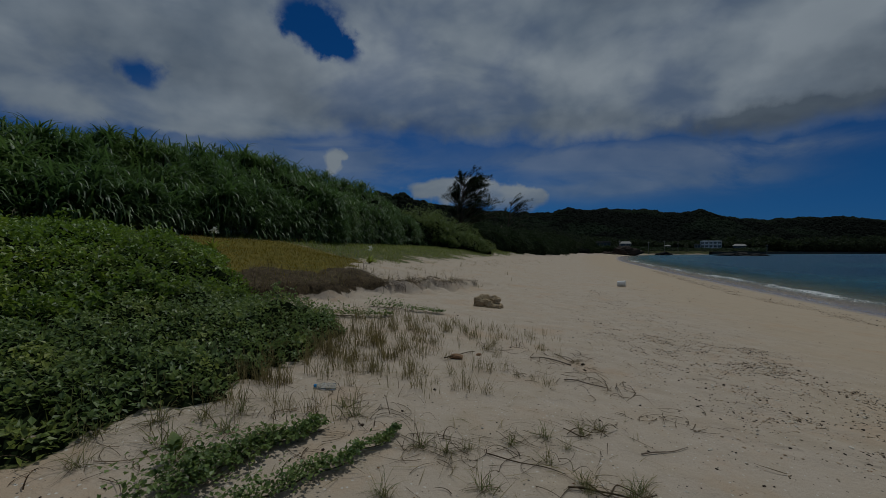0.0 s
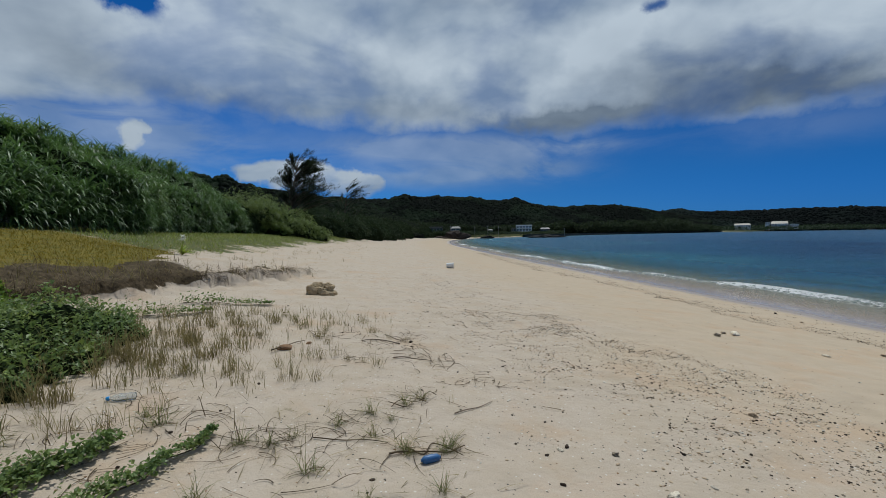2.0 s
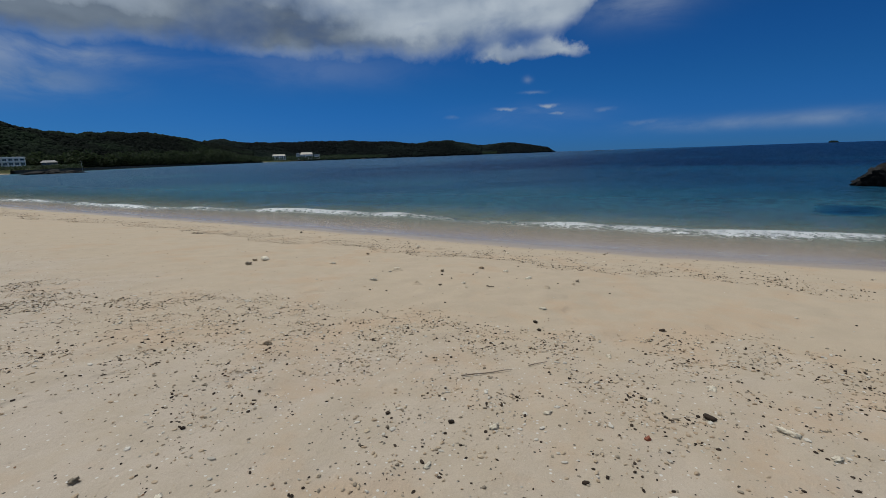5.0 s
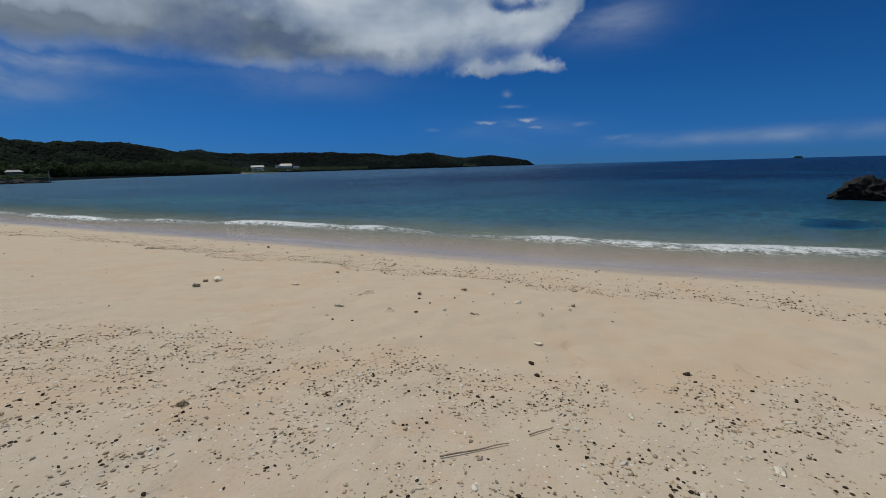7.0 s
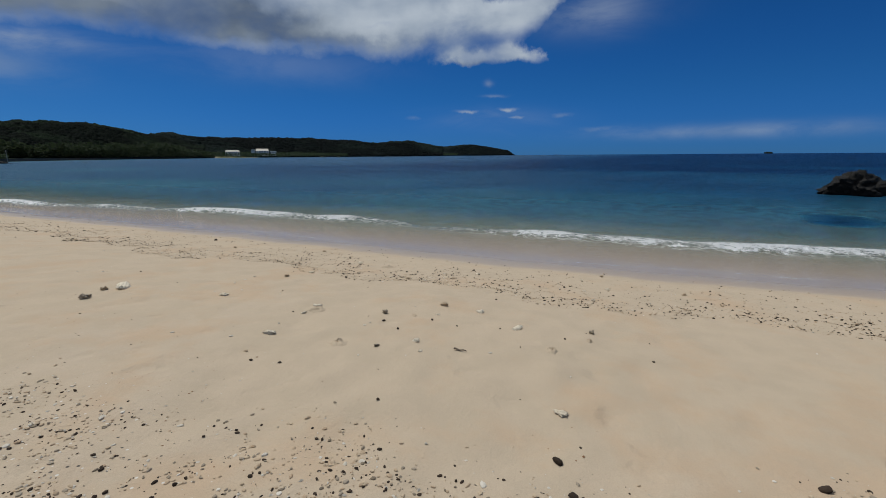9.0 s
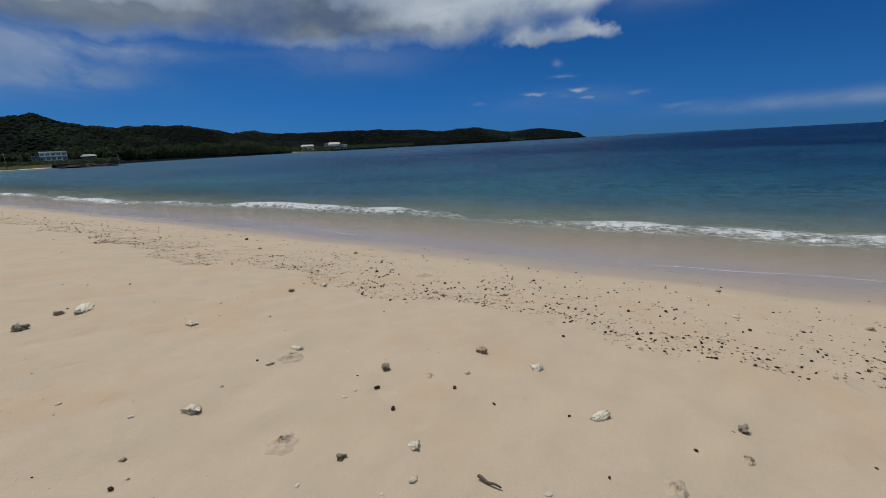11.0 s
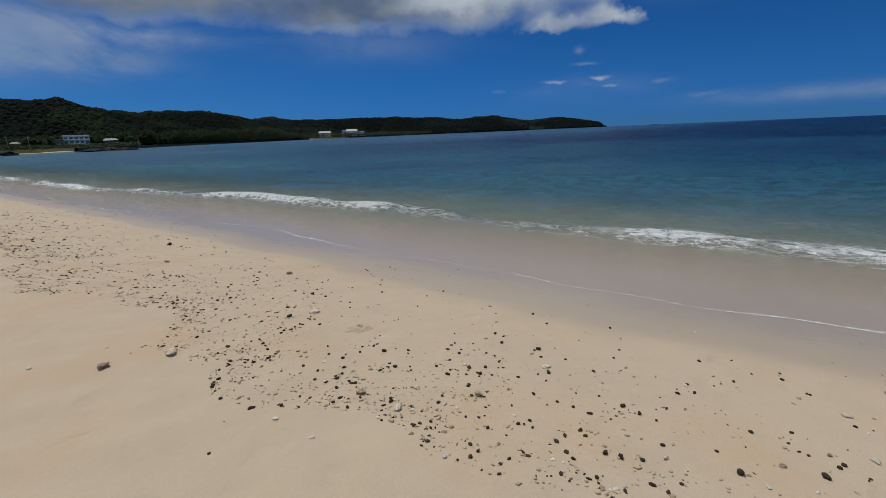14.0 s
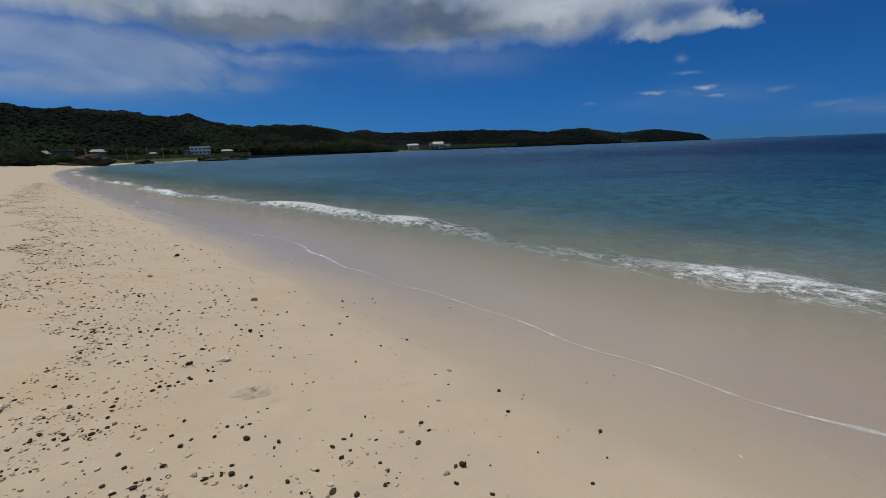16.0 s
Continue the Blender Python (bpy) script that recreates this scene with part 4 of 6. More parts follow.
def seedling(x, y):
    z = ground_at(x, y)
    ob = empty("beach_seedling", x, y, z, label="young plant with large smooth oval green leaves", category="plant", group="broad-leaved seedlings")
    part("stem", stem_bm([(0, 0, 0), (0.01, 0, 0.07), (0.0, 0.01, 0.13)], [0.006, 0.005, 0.004], 6), M_LILY, ob)
    for k in range(6):
        az = k * 1.9 + x
        v, f = straps(np.array([[0, 0, 0.07 + 0.012 * k]]), np.array([az]), np.array([0.8]), np.array([0.5]), np.array([0.10]), np.array([0.075]), steps=4)
        part_mesh("leaf", mesh_of("leaf", v, f, M_VINE, True), ob)


for x, y in [(-1.95, 2.30), (-2.2, 2.46), (-3.05, 3.35), (-3.2, 4.5)]:
    seedling(x, y)


# grass tufts
def tuft_mesh(n, length, lean, width, mat, spread=0.03, seed=0):
    az = RNG.uniform(0, 2 * math.pi, n)
    base = np.column_stack([RNG.normal(0, spread, (n, 2)), np.zeros(n)])
    ln = RNG.uniform(0.5, 1.1, n) * length
    v, f = straps(base, az, RNG.uniform(1.5 - lean, 1.5, n), RNG.uniform(0.2, 1.5, n) * (lean + 0.2), ln, np.full(n, width), twist=0.6)
    return mesh_of("blades", v, f, mat, True)


def build_tufts():
    green = [tuft_mesh(30, 0.25, 1.2, 0.0048, M_GRASS) for _ in range(3)]
    straw = [tuft_mesh(20, 0.27, 1.45, 0.004, M_GRASS_DRY, 0.05) for _ in range(3)]
    brush = [tuft_mesh(26, 0.26, 0.5, 0.0042, M_GRASS_DRY, 0.05) for _ in range(4)]
    # tufts standing alone on the sand: x, y, size
    alone = [(-0.28, 2.83, 1.0), (-0.79, 3.26, 0.9), (-0.60, 3.22, 0.8), (-0.44, 3.36, 0.7), (-0.13, 3.56, 0.8), (0.14, 3.76, 0.95), (0.14, 3.34, 0.8),
             (0.36, 3.10, 0.9), (0.72, 3.12, 0.9), (-2.49, 3.07, 1.05), (-0.85, 2.55, 0.9), (-2.66, 2.24, 1.0), (-2.19, 2.52, 0.9), (-1.45, 3.55, 1.2), (-1.62, 3.75, 0.9), (0.55, 2.55, 0.8), (0.45, 3.96, 0.9), (0.62, 4.08, 0.75), (0.38, 3.05, 0.7), (0.66, 3.04, 0.8), (0.30, 3.62, 0.6), (-2.0, 2.45, 1.2), (-1.85, 2.85, 1.2), (-2.2, 2.95, 1.1), (-2.42, 2.62, 1.3), (-2.72, 2.9, 1.2), (-2.3, 3.25, 1.1), (-2.9, 2.55, 1.2), (0.1, 2.45, 0.7), (-0.2, 2.4, 0.6)]
    for k, (x, y, size) in enumerate(alone):
        ob = empty("grass_tuft", x, y, ground_at(x, y), k * 77.0, label="wiry green grass tuft with dry fallen blades on bare sand", category="grass tuft", group="grass tufts on the sand")
        ob.scale = (size * 0.82,) * 3
        part_mesh("green_foliage", green[k % 3], ob)
        part_mesh("dry_foliage", straw[k % 3], ob)
    # stiff brown clumps towards the shrubs
    rng = np.random.RandomState(3)
    spots = [(-0.61, 4.60), (-0.41, 4.63), (-1.1, 4.4), (-1.3, 4.9), (-1.5, 5.4), (-0.86, 5.05), (-0.44, 5.36), (-0.12, 5.29), (0.08, 5.33), (-0.70, 4.75), (-0.30, 5.50), (0.70, 6.42), (0.45, 6.6), (0.2, 6.9)]
    spots += [(rng.uniform(-2.3, 0.3), rng.uniform(4.3, 8.2)) for _ in range(46)]
    spots += [(rng.uniform(-3.1, -1.6), rng.uniform(3.2, 5.2)) for _ in range(34)]
    for k, (x, y) in enumerate(spots):
        if shrub_field(np.array([x]), np.array([y]))[0] > 0.05 or math.hypot(x + 2.0, y - 3.9) < 0.4:
            continue
        ob = empty("dry_grass_clump", x, y, ground_at(x, y), k * 53.0, label="stiff brown dry grass clump rooted in sand", category="grass clump", group="dry grass clumps")
        ob.scale = (rng.uniform(0.5, 0.95),) * 3
        part_mesh("foliage", brush[k % 4], ob)
    # the dense dry stand against the shrub
    n = 95000
    x, y = dots(n, -4.2, 0.6, 3.2, 9.2)
    w = 1.5 * np.exp(-(((x + 2.15) / 0.75) ** 2 + ((y - 5.6) / 1.5) ** 2)) + 0.75 * np.exp(-(((x + 1.5) / 1.3) ** 2 + ((y - 7.6) / 0.55) ** 2)) + 0.9 * np.exp(-(((x + 2.75) / 0.30) ** 2 + ((y - 4.5) / 0.9) ** 2)) + 0.5 * np.exp(-(((x + 2.6) / 0.35) ** 2 + ((y - 3.9) / 0.5) ** 2))
    keep = (RNG.uniform(0, 1, n) < w * 0.66 * smooth(waves(x, y, 51, 0.55), -0.1, 0.8)) & (shrub_field(x, y) < 0.25) & (np.hypot(x + 2.0, y - 3.95) > 0.35)
    x, y = x[keep], y[keep]
    m = len(x)
    v, f = straps(np.stack([x, y, height(x, y)], -1), RNG.uniform(0, 6.28, m), RNG.uniform(1.0, 1.55, m), RNG.uniform(0, 0.7, m), RNG.uniform(0.08, 0.31, m) * (0.75 + 0.35 * smooth(-x, 1.2, 2.4)), np.full(m, 0.0052), steps=3, twist=0.6)
    tagged(new("dry_grass_stand", mesh_of("dry_grass_stand", v, f, M_GRASS_DRY, True)), "brown dry grass growing thinly through the sand", "dry grass", kind="stuff")
    # straw and roots lying on the sand
    n = 900
    x, y = dots(n, -3.0, 1.0, 1.9, 6.0)
    keep = RNG.uniform(0, 1, n) < 0.5 + 0.5 * waves(x, y, 52, 0.8)
    x, y = x[keep], y[keep]
    m = len(x)
    v, f = straps(np.stack([x, y, height(x, y) + 0.012], -1), RNG.uniform(0, 6.28, m), RNG.uniform(0, 0.25, m), RNG.uniform(0, 0.5, m), RNG.uniform(0.06, 0.28, m), np.full(m, 0.0045))
    tagged(new("straw", mesh_of("straw", v, f, M_GRASS_DRY, True)), "loose dry straw scattered on the sand", "straw", kind="stuff")


build_tufts()


def strands(name, n, centres, reach, length, width, mat, label, category, lift=0.012):
    """Dead runners lying in loose curves on the sand round given centres."""
    rng = np.random.RandomState(61)
    k = rng.randint(0, len(centres), n)
    c = np.array(centres)[k]
    p = c + rng.normal(0, 1, (n, 2)) * reach
    az, bend = rng.uniform(0, 6.28, n), rng.normal(0, 1.2, n)
    ln = rng.uniform(0.35, 1.0, n) * length
    steps = 9
    line = [p]
    for j in range(steps):
        t = az + bend * j / steps
        line.append(line[-1] + (ln / steps)[:, None] * np.stack([np.sin(t), np.cos(t)], -1))
    line = np.stack(line, 1)
    arch = rng.uniform(0, 0.09, n)[:, None] * np.sin(np.linspace(0, math.pi, steps + 1))[None]
    z = height(line[..., 0], line[..., 1]) + lift + np.where(rng.uniform(0, 1, n)[:, None] < 0.35, arch, 0.0)
    way = np.gradient(line, axis=1)
    side = np.stack([-way[..., 1], way[..., 0]], -1) / np.linalg.norm(way, axis=-1, keepdims=True)
    w = 0.5 * width * (0.6 + 0.8 * rng.uniform(0, 1, n))[:, None, None] * np.linspace(1.0, 0.35, steps + 1)[None, :, None]
    # a flat-topped strip with folded sides
    cols = [np.concatenate([line - side * w, z[..., None] - 0.6 * w], -1), np.concatenate([line, z[..., None] + 0.5 * w], -1), np.concatenate([line + side * w, z[..., None] - 0.6 * w], -1)]
    verts = np.stack(cols, 2).reshape(-1, 3)
    base = np.arange(n)[:, None, None] * 3 * (steps + 1) + 3 * np.arange(steps)[None, :, None] + np.arange(2)[None, None]
    quads = np.stack([base, base + 1, base + 4, base + 3], -1).reshape(-1, 4)
    tagged(new(name, mesh_of(name, verts, quads, mat, True)), label, category, kind="stuff")


TANGLES = [(0.36, 3.06), (0.52, 3.08), (0.66, 3.05), (0.45, 4.00), (0.60, 4.05), (0.10, 3.75), (-0.13, 3.56), (-0.70, 3.25), (-0.55, 3.30), (-0.35, 3.40), (0.14, 3.34), (-0.28, 2.83)]
strands("dead_runners", 115, TANGLES, 0.13, 0.34, 0.006, M_ROOT, "brown dead grass runners curling over the sand", "dead runners")
strands("dead_runners", 150, [(-2.6, 2.2), (-2.4, 2.6), (-2.0, 2.9), (-1.6, 3.4), (-1.2, 3.6), (-2.9, 2.9), (-0.9, 3.1), (-1.7, 4.0), (-2.1, 3.6)], 0.30, 0.42, 0.006, M_ROOT, "brown dead grass runners curling over the sand", "dead runners")
strands("dead_runners", 130, [(0.3, 6.5), (0.6, 6.3), (0.9, 5.6), (0.1, 5.6), (1.3, 4.6), (-0.5, 6.6)], 0.28, 0.35, 0.008, M_ROOT, "dark dead roots lying on the sand", "dead runners")


def field_blades(name, n, box, weight, mat, length, width, lean, label, category):
    """Short growth over a stretch of ground, thinned by weight(x, y)."""
    a, s = dots(n, *box)
    p = a[:, None] * ALONG + s[:, None] * OUT
    x, y = p[:, 0], p[:, 1]
    keep = RNG.uniform(0, 1, n) < weight(x, y)
    x, y = x[keep], y[keep]
    m = len(x)
    v, f = straps(np.stack([x, y, height(x, y) - 0.01], -1), RNG.uniform(0, 6.28, m), RNG.uniform(1.5 - lean, 1.5, m), RNG.uniform(0.2, 1.3, m), RNG.uniform(0.5, 1.2, m) * length, np.full(m, width), steps=3, twist=0.5)
    tagged(new(name, mesh_of(name, v, f, mat, True)), label, category, kind="stuff")


field_blades("mustard_mat", 30000, (5, 18, -14.5, -4.6), lambda x, y: cover_fields(x, y)[1], M_MUSTARD, 0.10, 0.012, 0.9, "mustard yellow mat of low creeping plants above the cut bank", "ground cover")
field_blades("strand_grass", 62000, (12, 90, -20, -6), lambda x, y: smooth(cover_fields(x, y)[0] + 0.35 * waves(x, y, 53, 2.2), 0.35, 0.8) * 0.9, M_LAWN, 0.22, 0.022, 0.8, "green strand grass and creepers at the dune foot", "grass")
field_blades("sparse_beach_grass", 26000, (11, 60, -11, -1), lambda x, y: 0.75 * smooth(inland(x, y) + 2.2 * waves(x, y, 54, 6.0), 15.5, 20.5) * smooth(waves(x, y, 55, 1.1), 0.35, 0.8), M_GRASS_DRY, 0.22, 0.010, 0.6, "sparse tufts of grass on the upper beach", "grass")
field_blades("exposed_roots", 14000, (4.5, 16.5, -8, -4), lambda x, y: cover_fields(x, y)[2] * (0.25 + 0.75 * smooth(scarp_line(x * ALONG[0] + y * ALONG[1]) + 0.34 * waves(x, y, 5, 1.9) - x * OUT[0] - y * OUT[1], 0.35, 0.1)), M_ROOT, 0.34, 0.010, 2.6, "brown dead roots hanging from the cut bank", "roots")


field_blades("bank_dry_grass", 22000, (4.5, 17, -10, -4.6), lambda x, y: np.clip(cover_fields(x, y)[2] * (0.35 + 0.6 * waves(x, y, 56, 0.6)), 0, 1), M_GRASS_DRY, 0.26, 0.008, 1.0, "dead brown grass on the crumbling bank", "dry grass")


def build_lip_roots():
    """Roots and dead runners that hang over the edge of the cut bank."""
    n = 1500
    a = RNG.uniform(4.5, 15.5, n)
    a = a[RNG.uniform(0, 1, n) < 0.25 + 0.75 * smooth(waves(a, 0 * a, 58, 0.9), -0.1, 0.6)]
    m = len(a)
    p = a[:, None] * ALONG + scarp_line(a)[:, None] * OUT
    s = scarp_line(a) + 0.34 * waves(p[:, 0], p[:, 1], 5, 1.9) - RNG.uniform(0.05, 0.45, m)
    p = a[:, None] * ALONG + s[:, None] * OUT
    az = SHORE_TURN + math.pi / 2 + RNG.normal(0, 0.55, m)
    v, f = straps(np.column_stack([p, height(p[:, 0], p[:, 1]) + 0.01]), az, RNG.uniform(-0.1, 0.7, m), RNG.uniform(1.0, 2.4, m), RNG.uniform(0.15, 0.60, m), RNG.uniform(0.006, 0.014, m), twist=0.5)
    tagged(new("hanging_roots", mesh_of("hanging_roots", v, f, M_ROOT, True)), "brown roots and dead runners hanging over the cut bank", "roots", kind="stuff")


build_lip_roots()


# crinum lilies at the edge of the yellow mat
def lily(x, y, size):
    ob = empty("beach_lily", x, y, ground_at(x, y), label="beach lily with strap leaves and a white flower head", category="lily", group="beach lilies")
    n = 16
    v, f = straps(np.zeros((n, 3)), RNG.uniform(0, 6.28, n), RNG.uniform(0.5, 1.2, n), RNG.uniform(0.6, 1.4, n), RNG.uniform(0.3, 0.55, n) * size, np.full(n, 0.06 * size))
    part_mesh("foliage", mesh_of("foliage", v, f, M_LILY, True), ob)
    part("flower_stalk", stem_bm([(0, 0, 0), (0.02, 0, 0.3 * size), (0.03, 0.01, 0.5 * size)], [0.012, 0.010, 0.008], 6), M_LILY, ob)
    n = 70
    v, f = straps(np.tile([0.03, 0.01, 0.52 * size], (n, 1)), RNG.uniform(0, 6.28, n), RNG.uniform(-0.6, 1.4, n), RNG.uniform(0.3, 1.0, n), RNG.uniform(0.10, 0.17, n) * size, np.full(n, 0.022 * size))
    part_mesh("flower_head", mesh_of("flower_head", v, f, M_PETAL, True), ob, "white spidery flower head")


for x, y, size in [(-8.9, 11.2, 1.1), (-5.4, 14.6, 1.0)]:
    lily(x, y, size)


# thicket of shrubs and small trees farther along the dune
def clump(n, cx, cy, rx, ry, h, size, droop=0.0):
    """A leafy crown with an uneven outline: leaves gathered on many small lobes."""
    lobes = 60
    th, r = RNG.uniform(0, 6.28, lobes), np.sqrt(RNG.uniform(0, 1, lobes))
    lx, ly = cx + rx * r * np.cos(th), cy + ry * r * np.sin(th)
    lz = h * np.sqrt(np.clip(1.05 - r**2, 0.05, 1)) * RNG.uniform(0.35, 1.0, lobes)
    k = RNG.randint(0, lobes, n)
    off = RNG.normal(0, 1, (n, 3))
    off /= np.linalg.norm(off, axis=1, keepdims=True)
    rad = RNG.uniform(0.12, 0.24, lobes)[k] * min(rx, ry, h) * 1.3
    x, y = lx[k] + off[:, 0] * rad, ly[k] + off[:, 1] * rad
    z = np.maximum(lz[k] + off[:, 2] * rad * 0.8, 0.05) + height(x, y)
    return blades(np.stack([x, y, z], -1), RNG.uniform(0.6, 1.3, n) * size)


def dune_bush(a, s, rx, ry, h, n, size, mat, label):
    x, y = a * ALONG + s * OUT
    z = ground_at(x, y)
    bush = empty("dune_bush", x, y, z, label=label, category="bush", group="bushes along the dune")
    v, f = clump(n, x, y, rx, ry, h, size)
    part_mesh("crown", mesh_of("crown", v - [x, y, z], f, mat, False), bush)
    part("trunk", stem_bm([(0, 0, -0.1), (0.1, 0, h * 0.4), (0.0, 0.2, h * 0.75)], [0.12, 0.09, 0.05]), M_BARK, bush)
    # heart of the bush: a core whose near-black colour stands for shade
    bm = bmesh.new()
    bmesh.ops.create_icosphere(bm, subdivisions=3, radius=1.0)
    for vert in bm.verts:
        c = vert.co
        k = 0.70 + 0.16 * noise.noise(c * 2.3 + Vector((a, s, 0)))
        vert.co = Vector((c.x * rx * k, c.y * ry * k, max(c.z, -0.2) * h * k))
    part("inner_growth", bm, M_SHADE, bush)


def build_bushes():
    front = [(43.0, -20.6, 3.2, 3.0, 4.1), (45.0, -19.0, 2.6, 2.6, 4.0), (47.5, -21.6, 3.6, 3.4, 5.0), (46.5, -17.6, 2.4, 2.2, 2.9), (48.5, -16.4, 2.2, 2.0, 2.3), (51.0, -15.6, 2.2, 1.9, 1.7), (53, -19.0, 3.0, 3.0, 3.8), (44.0, -17.2, 1.5, 1.4, 1.5)]
    for a, s, rx, ry, h in front:
        dune_bush(a, s, rx, ry, h, 4200, 0.20, M_BUSH, "olive green leafy bush at the end of the screwpines")
    spots = [(60, -20.5, 4.5, 4.5, 4.0), (66, -18.5, 6.0, 5.0, 6.0),
             (73, -16.0, 5.0, 5.0, 4.6), (80, -14.5, 5.0, 5.0, 4.2), (88, -17.5, 6.5, 6.0, 6.5), (97, -14.0, 6.0, 5.0, 5.0), (106, -17.0, 7.0, 6.0, 7.0), (117, -14.0, 6.5, 6.0, 5.5),
             (130, -18.0, 8.0, 7.0, 8.0), (144, -15.0, 8.0, 7.0, 7.0), (160, -19.0, 9.0, 8.0, 9.0), (178, -16.0, 9.0, 8.0, 8.0), (58, -26.0, 7.0, 6.0, 6.5), (75, -27.0, 8.0, 7.0, 7.5), (95, -29.0, 9.0, 8.0, 9.0), (120, -31.0, 10.0, 9.0, 10.0),
             (200, -18.0, 10.0, 9.0, 9.0), (222, -12.0, 9.0, 8.0, 7.0), (246, -10.0, 10.0, 9.0, 8.0), (262, 0.0, 7.0, 6.0, 6.0)]
    for a, s, rx, ry, h in spots:
        size = 0.11 + 0.0022 * a
        dune_bush(a, s - 4.5, rx, ry, h, int(min(8000, 6.0 * rx * ry / size**2 * 0.65)), size, M_DARKWOOD if a < 125 else M_NEEDLE, "dense dark green bush on the dune")


build_bushes()


# ironwood trees: feathery drooping twigs on open limbs
def ironwood(a, s, h, limbs, seed, label):
    rng = np.random.RandomState(seed)
    x, y = a * ALONG + s * OUT
    tree = empty("ironwood_tree", x, y, ground_at(x, y), label=label, category="tree", group="ironwood trees")
    pts = [(0, 0, -0.2), (-0.25, 0.1, h * 0.3), (-0.2, 0.3, h * 0.55), (0.15, 0.2, h * 0.8), (0.5, 0.3, h)]
    part("trunk", stem_bm(pts, [0.20, 0.16, 0.10, 0.05, 0.02]), M_BARK, tree)
    tv, tf = [], []
    for k in range(limbs):
        at = rng.uniform(0.22, 0.95)
        p0 = np.array([np.interp(at * h, [q[2] for q in pts], [q[i] for q in pts]) for i in range(3)])
        az, ln = rng.choice([-1.6, 1.5, 1.6]) + rng.normal(0, 0.8), h * rng.uniform(0.28, 0.58) * (1.25 - 0.6 * at)
        up = rng.uniform(0.45, 1.15)
        line = [p0 + ln * t * np.array([math.sin(az) * math.cos(up) + 0.30 * t, math.cos(az) * math.cos(up), math.sin(up) * (1 - 0.25 * t)]) for t in (0, 0.35, 0.7, 1.0)]
        part("limb", stem_bm([tuple(q) for q in line], [0.06, 0.045, 0.028, 0.01], 5), M_BARK, tree)
        n = 95
        t = 0.35 + 0.7 * rng.uniform(0, 1, n) ** 0.8
        base = np.stack([np.interp(t, (0, 0.35, 0.7, 1.0), [q[i] for q in line]) for i in range(3)], -1) + rng.normal(0, 0.035 * ln, (n, 3))
        v, f = straps(base, 1.3 + 0.5 * math.sin(az) + rng.normal(0, 0.6, n), rng.uniform(0.0, 1.2, n), rng.uniform(0.3, 1.0, n), rng.uniform(0.3, 0.7, n) * h / 9, np.full(n, 0.060 * h / 9), steps=3)
        tv.append(v)
        tf.append(f)
    v, f = joined(*zip(tv, tf))
    part_mesh("foliage", mesh_of("foliage", v, f, M_NEEDLE, True), tree)


ironwood(62.5, -21.9, 10.2, 120, 5, "tall dark ironwood tree with feathery wind-swept crown")
ironwood(97.0, -22.5, 10.6, 30, 8, "smaller sparse ironwood tree behind the dune bushes")


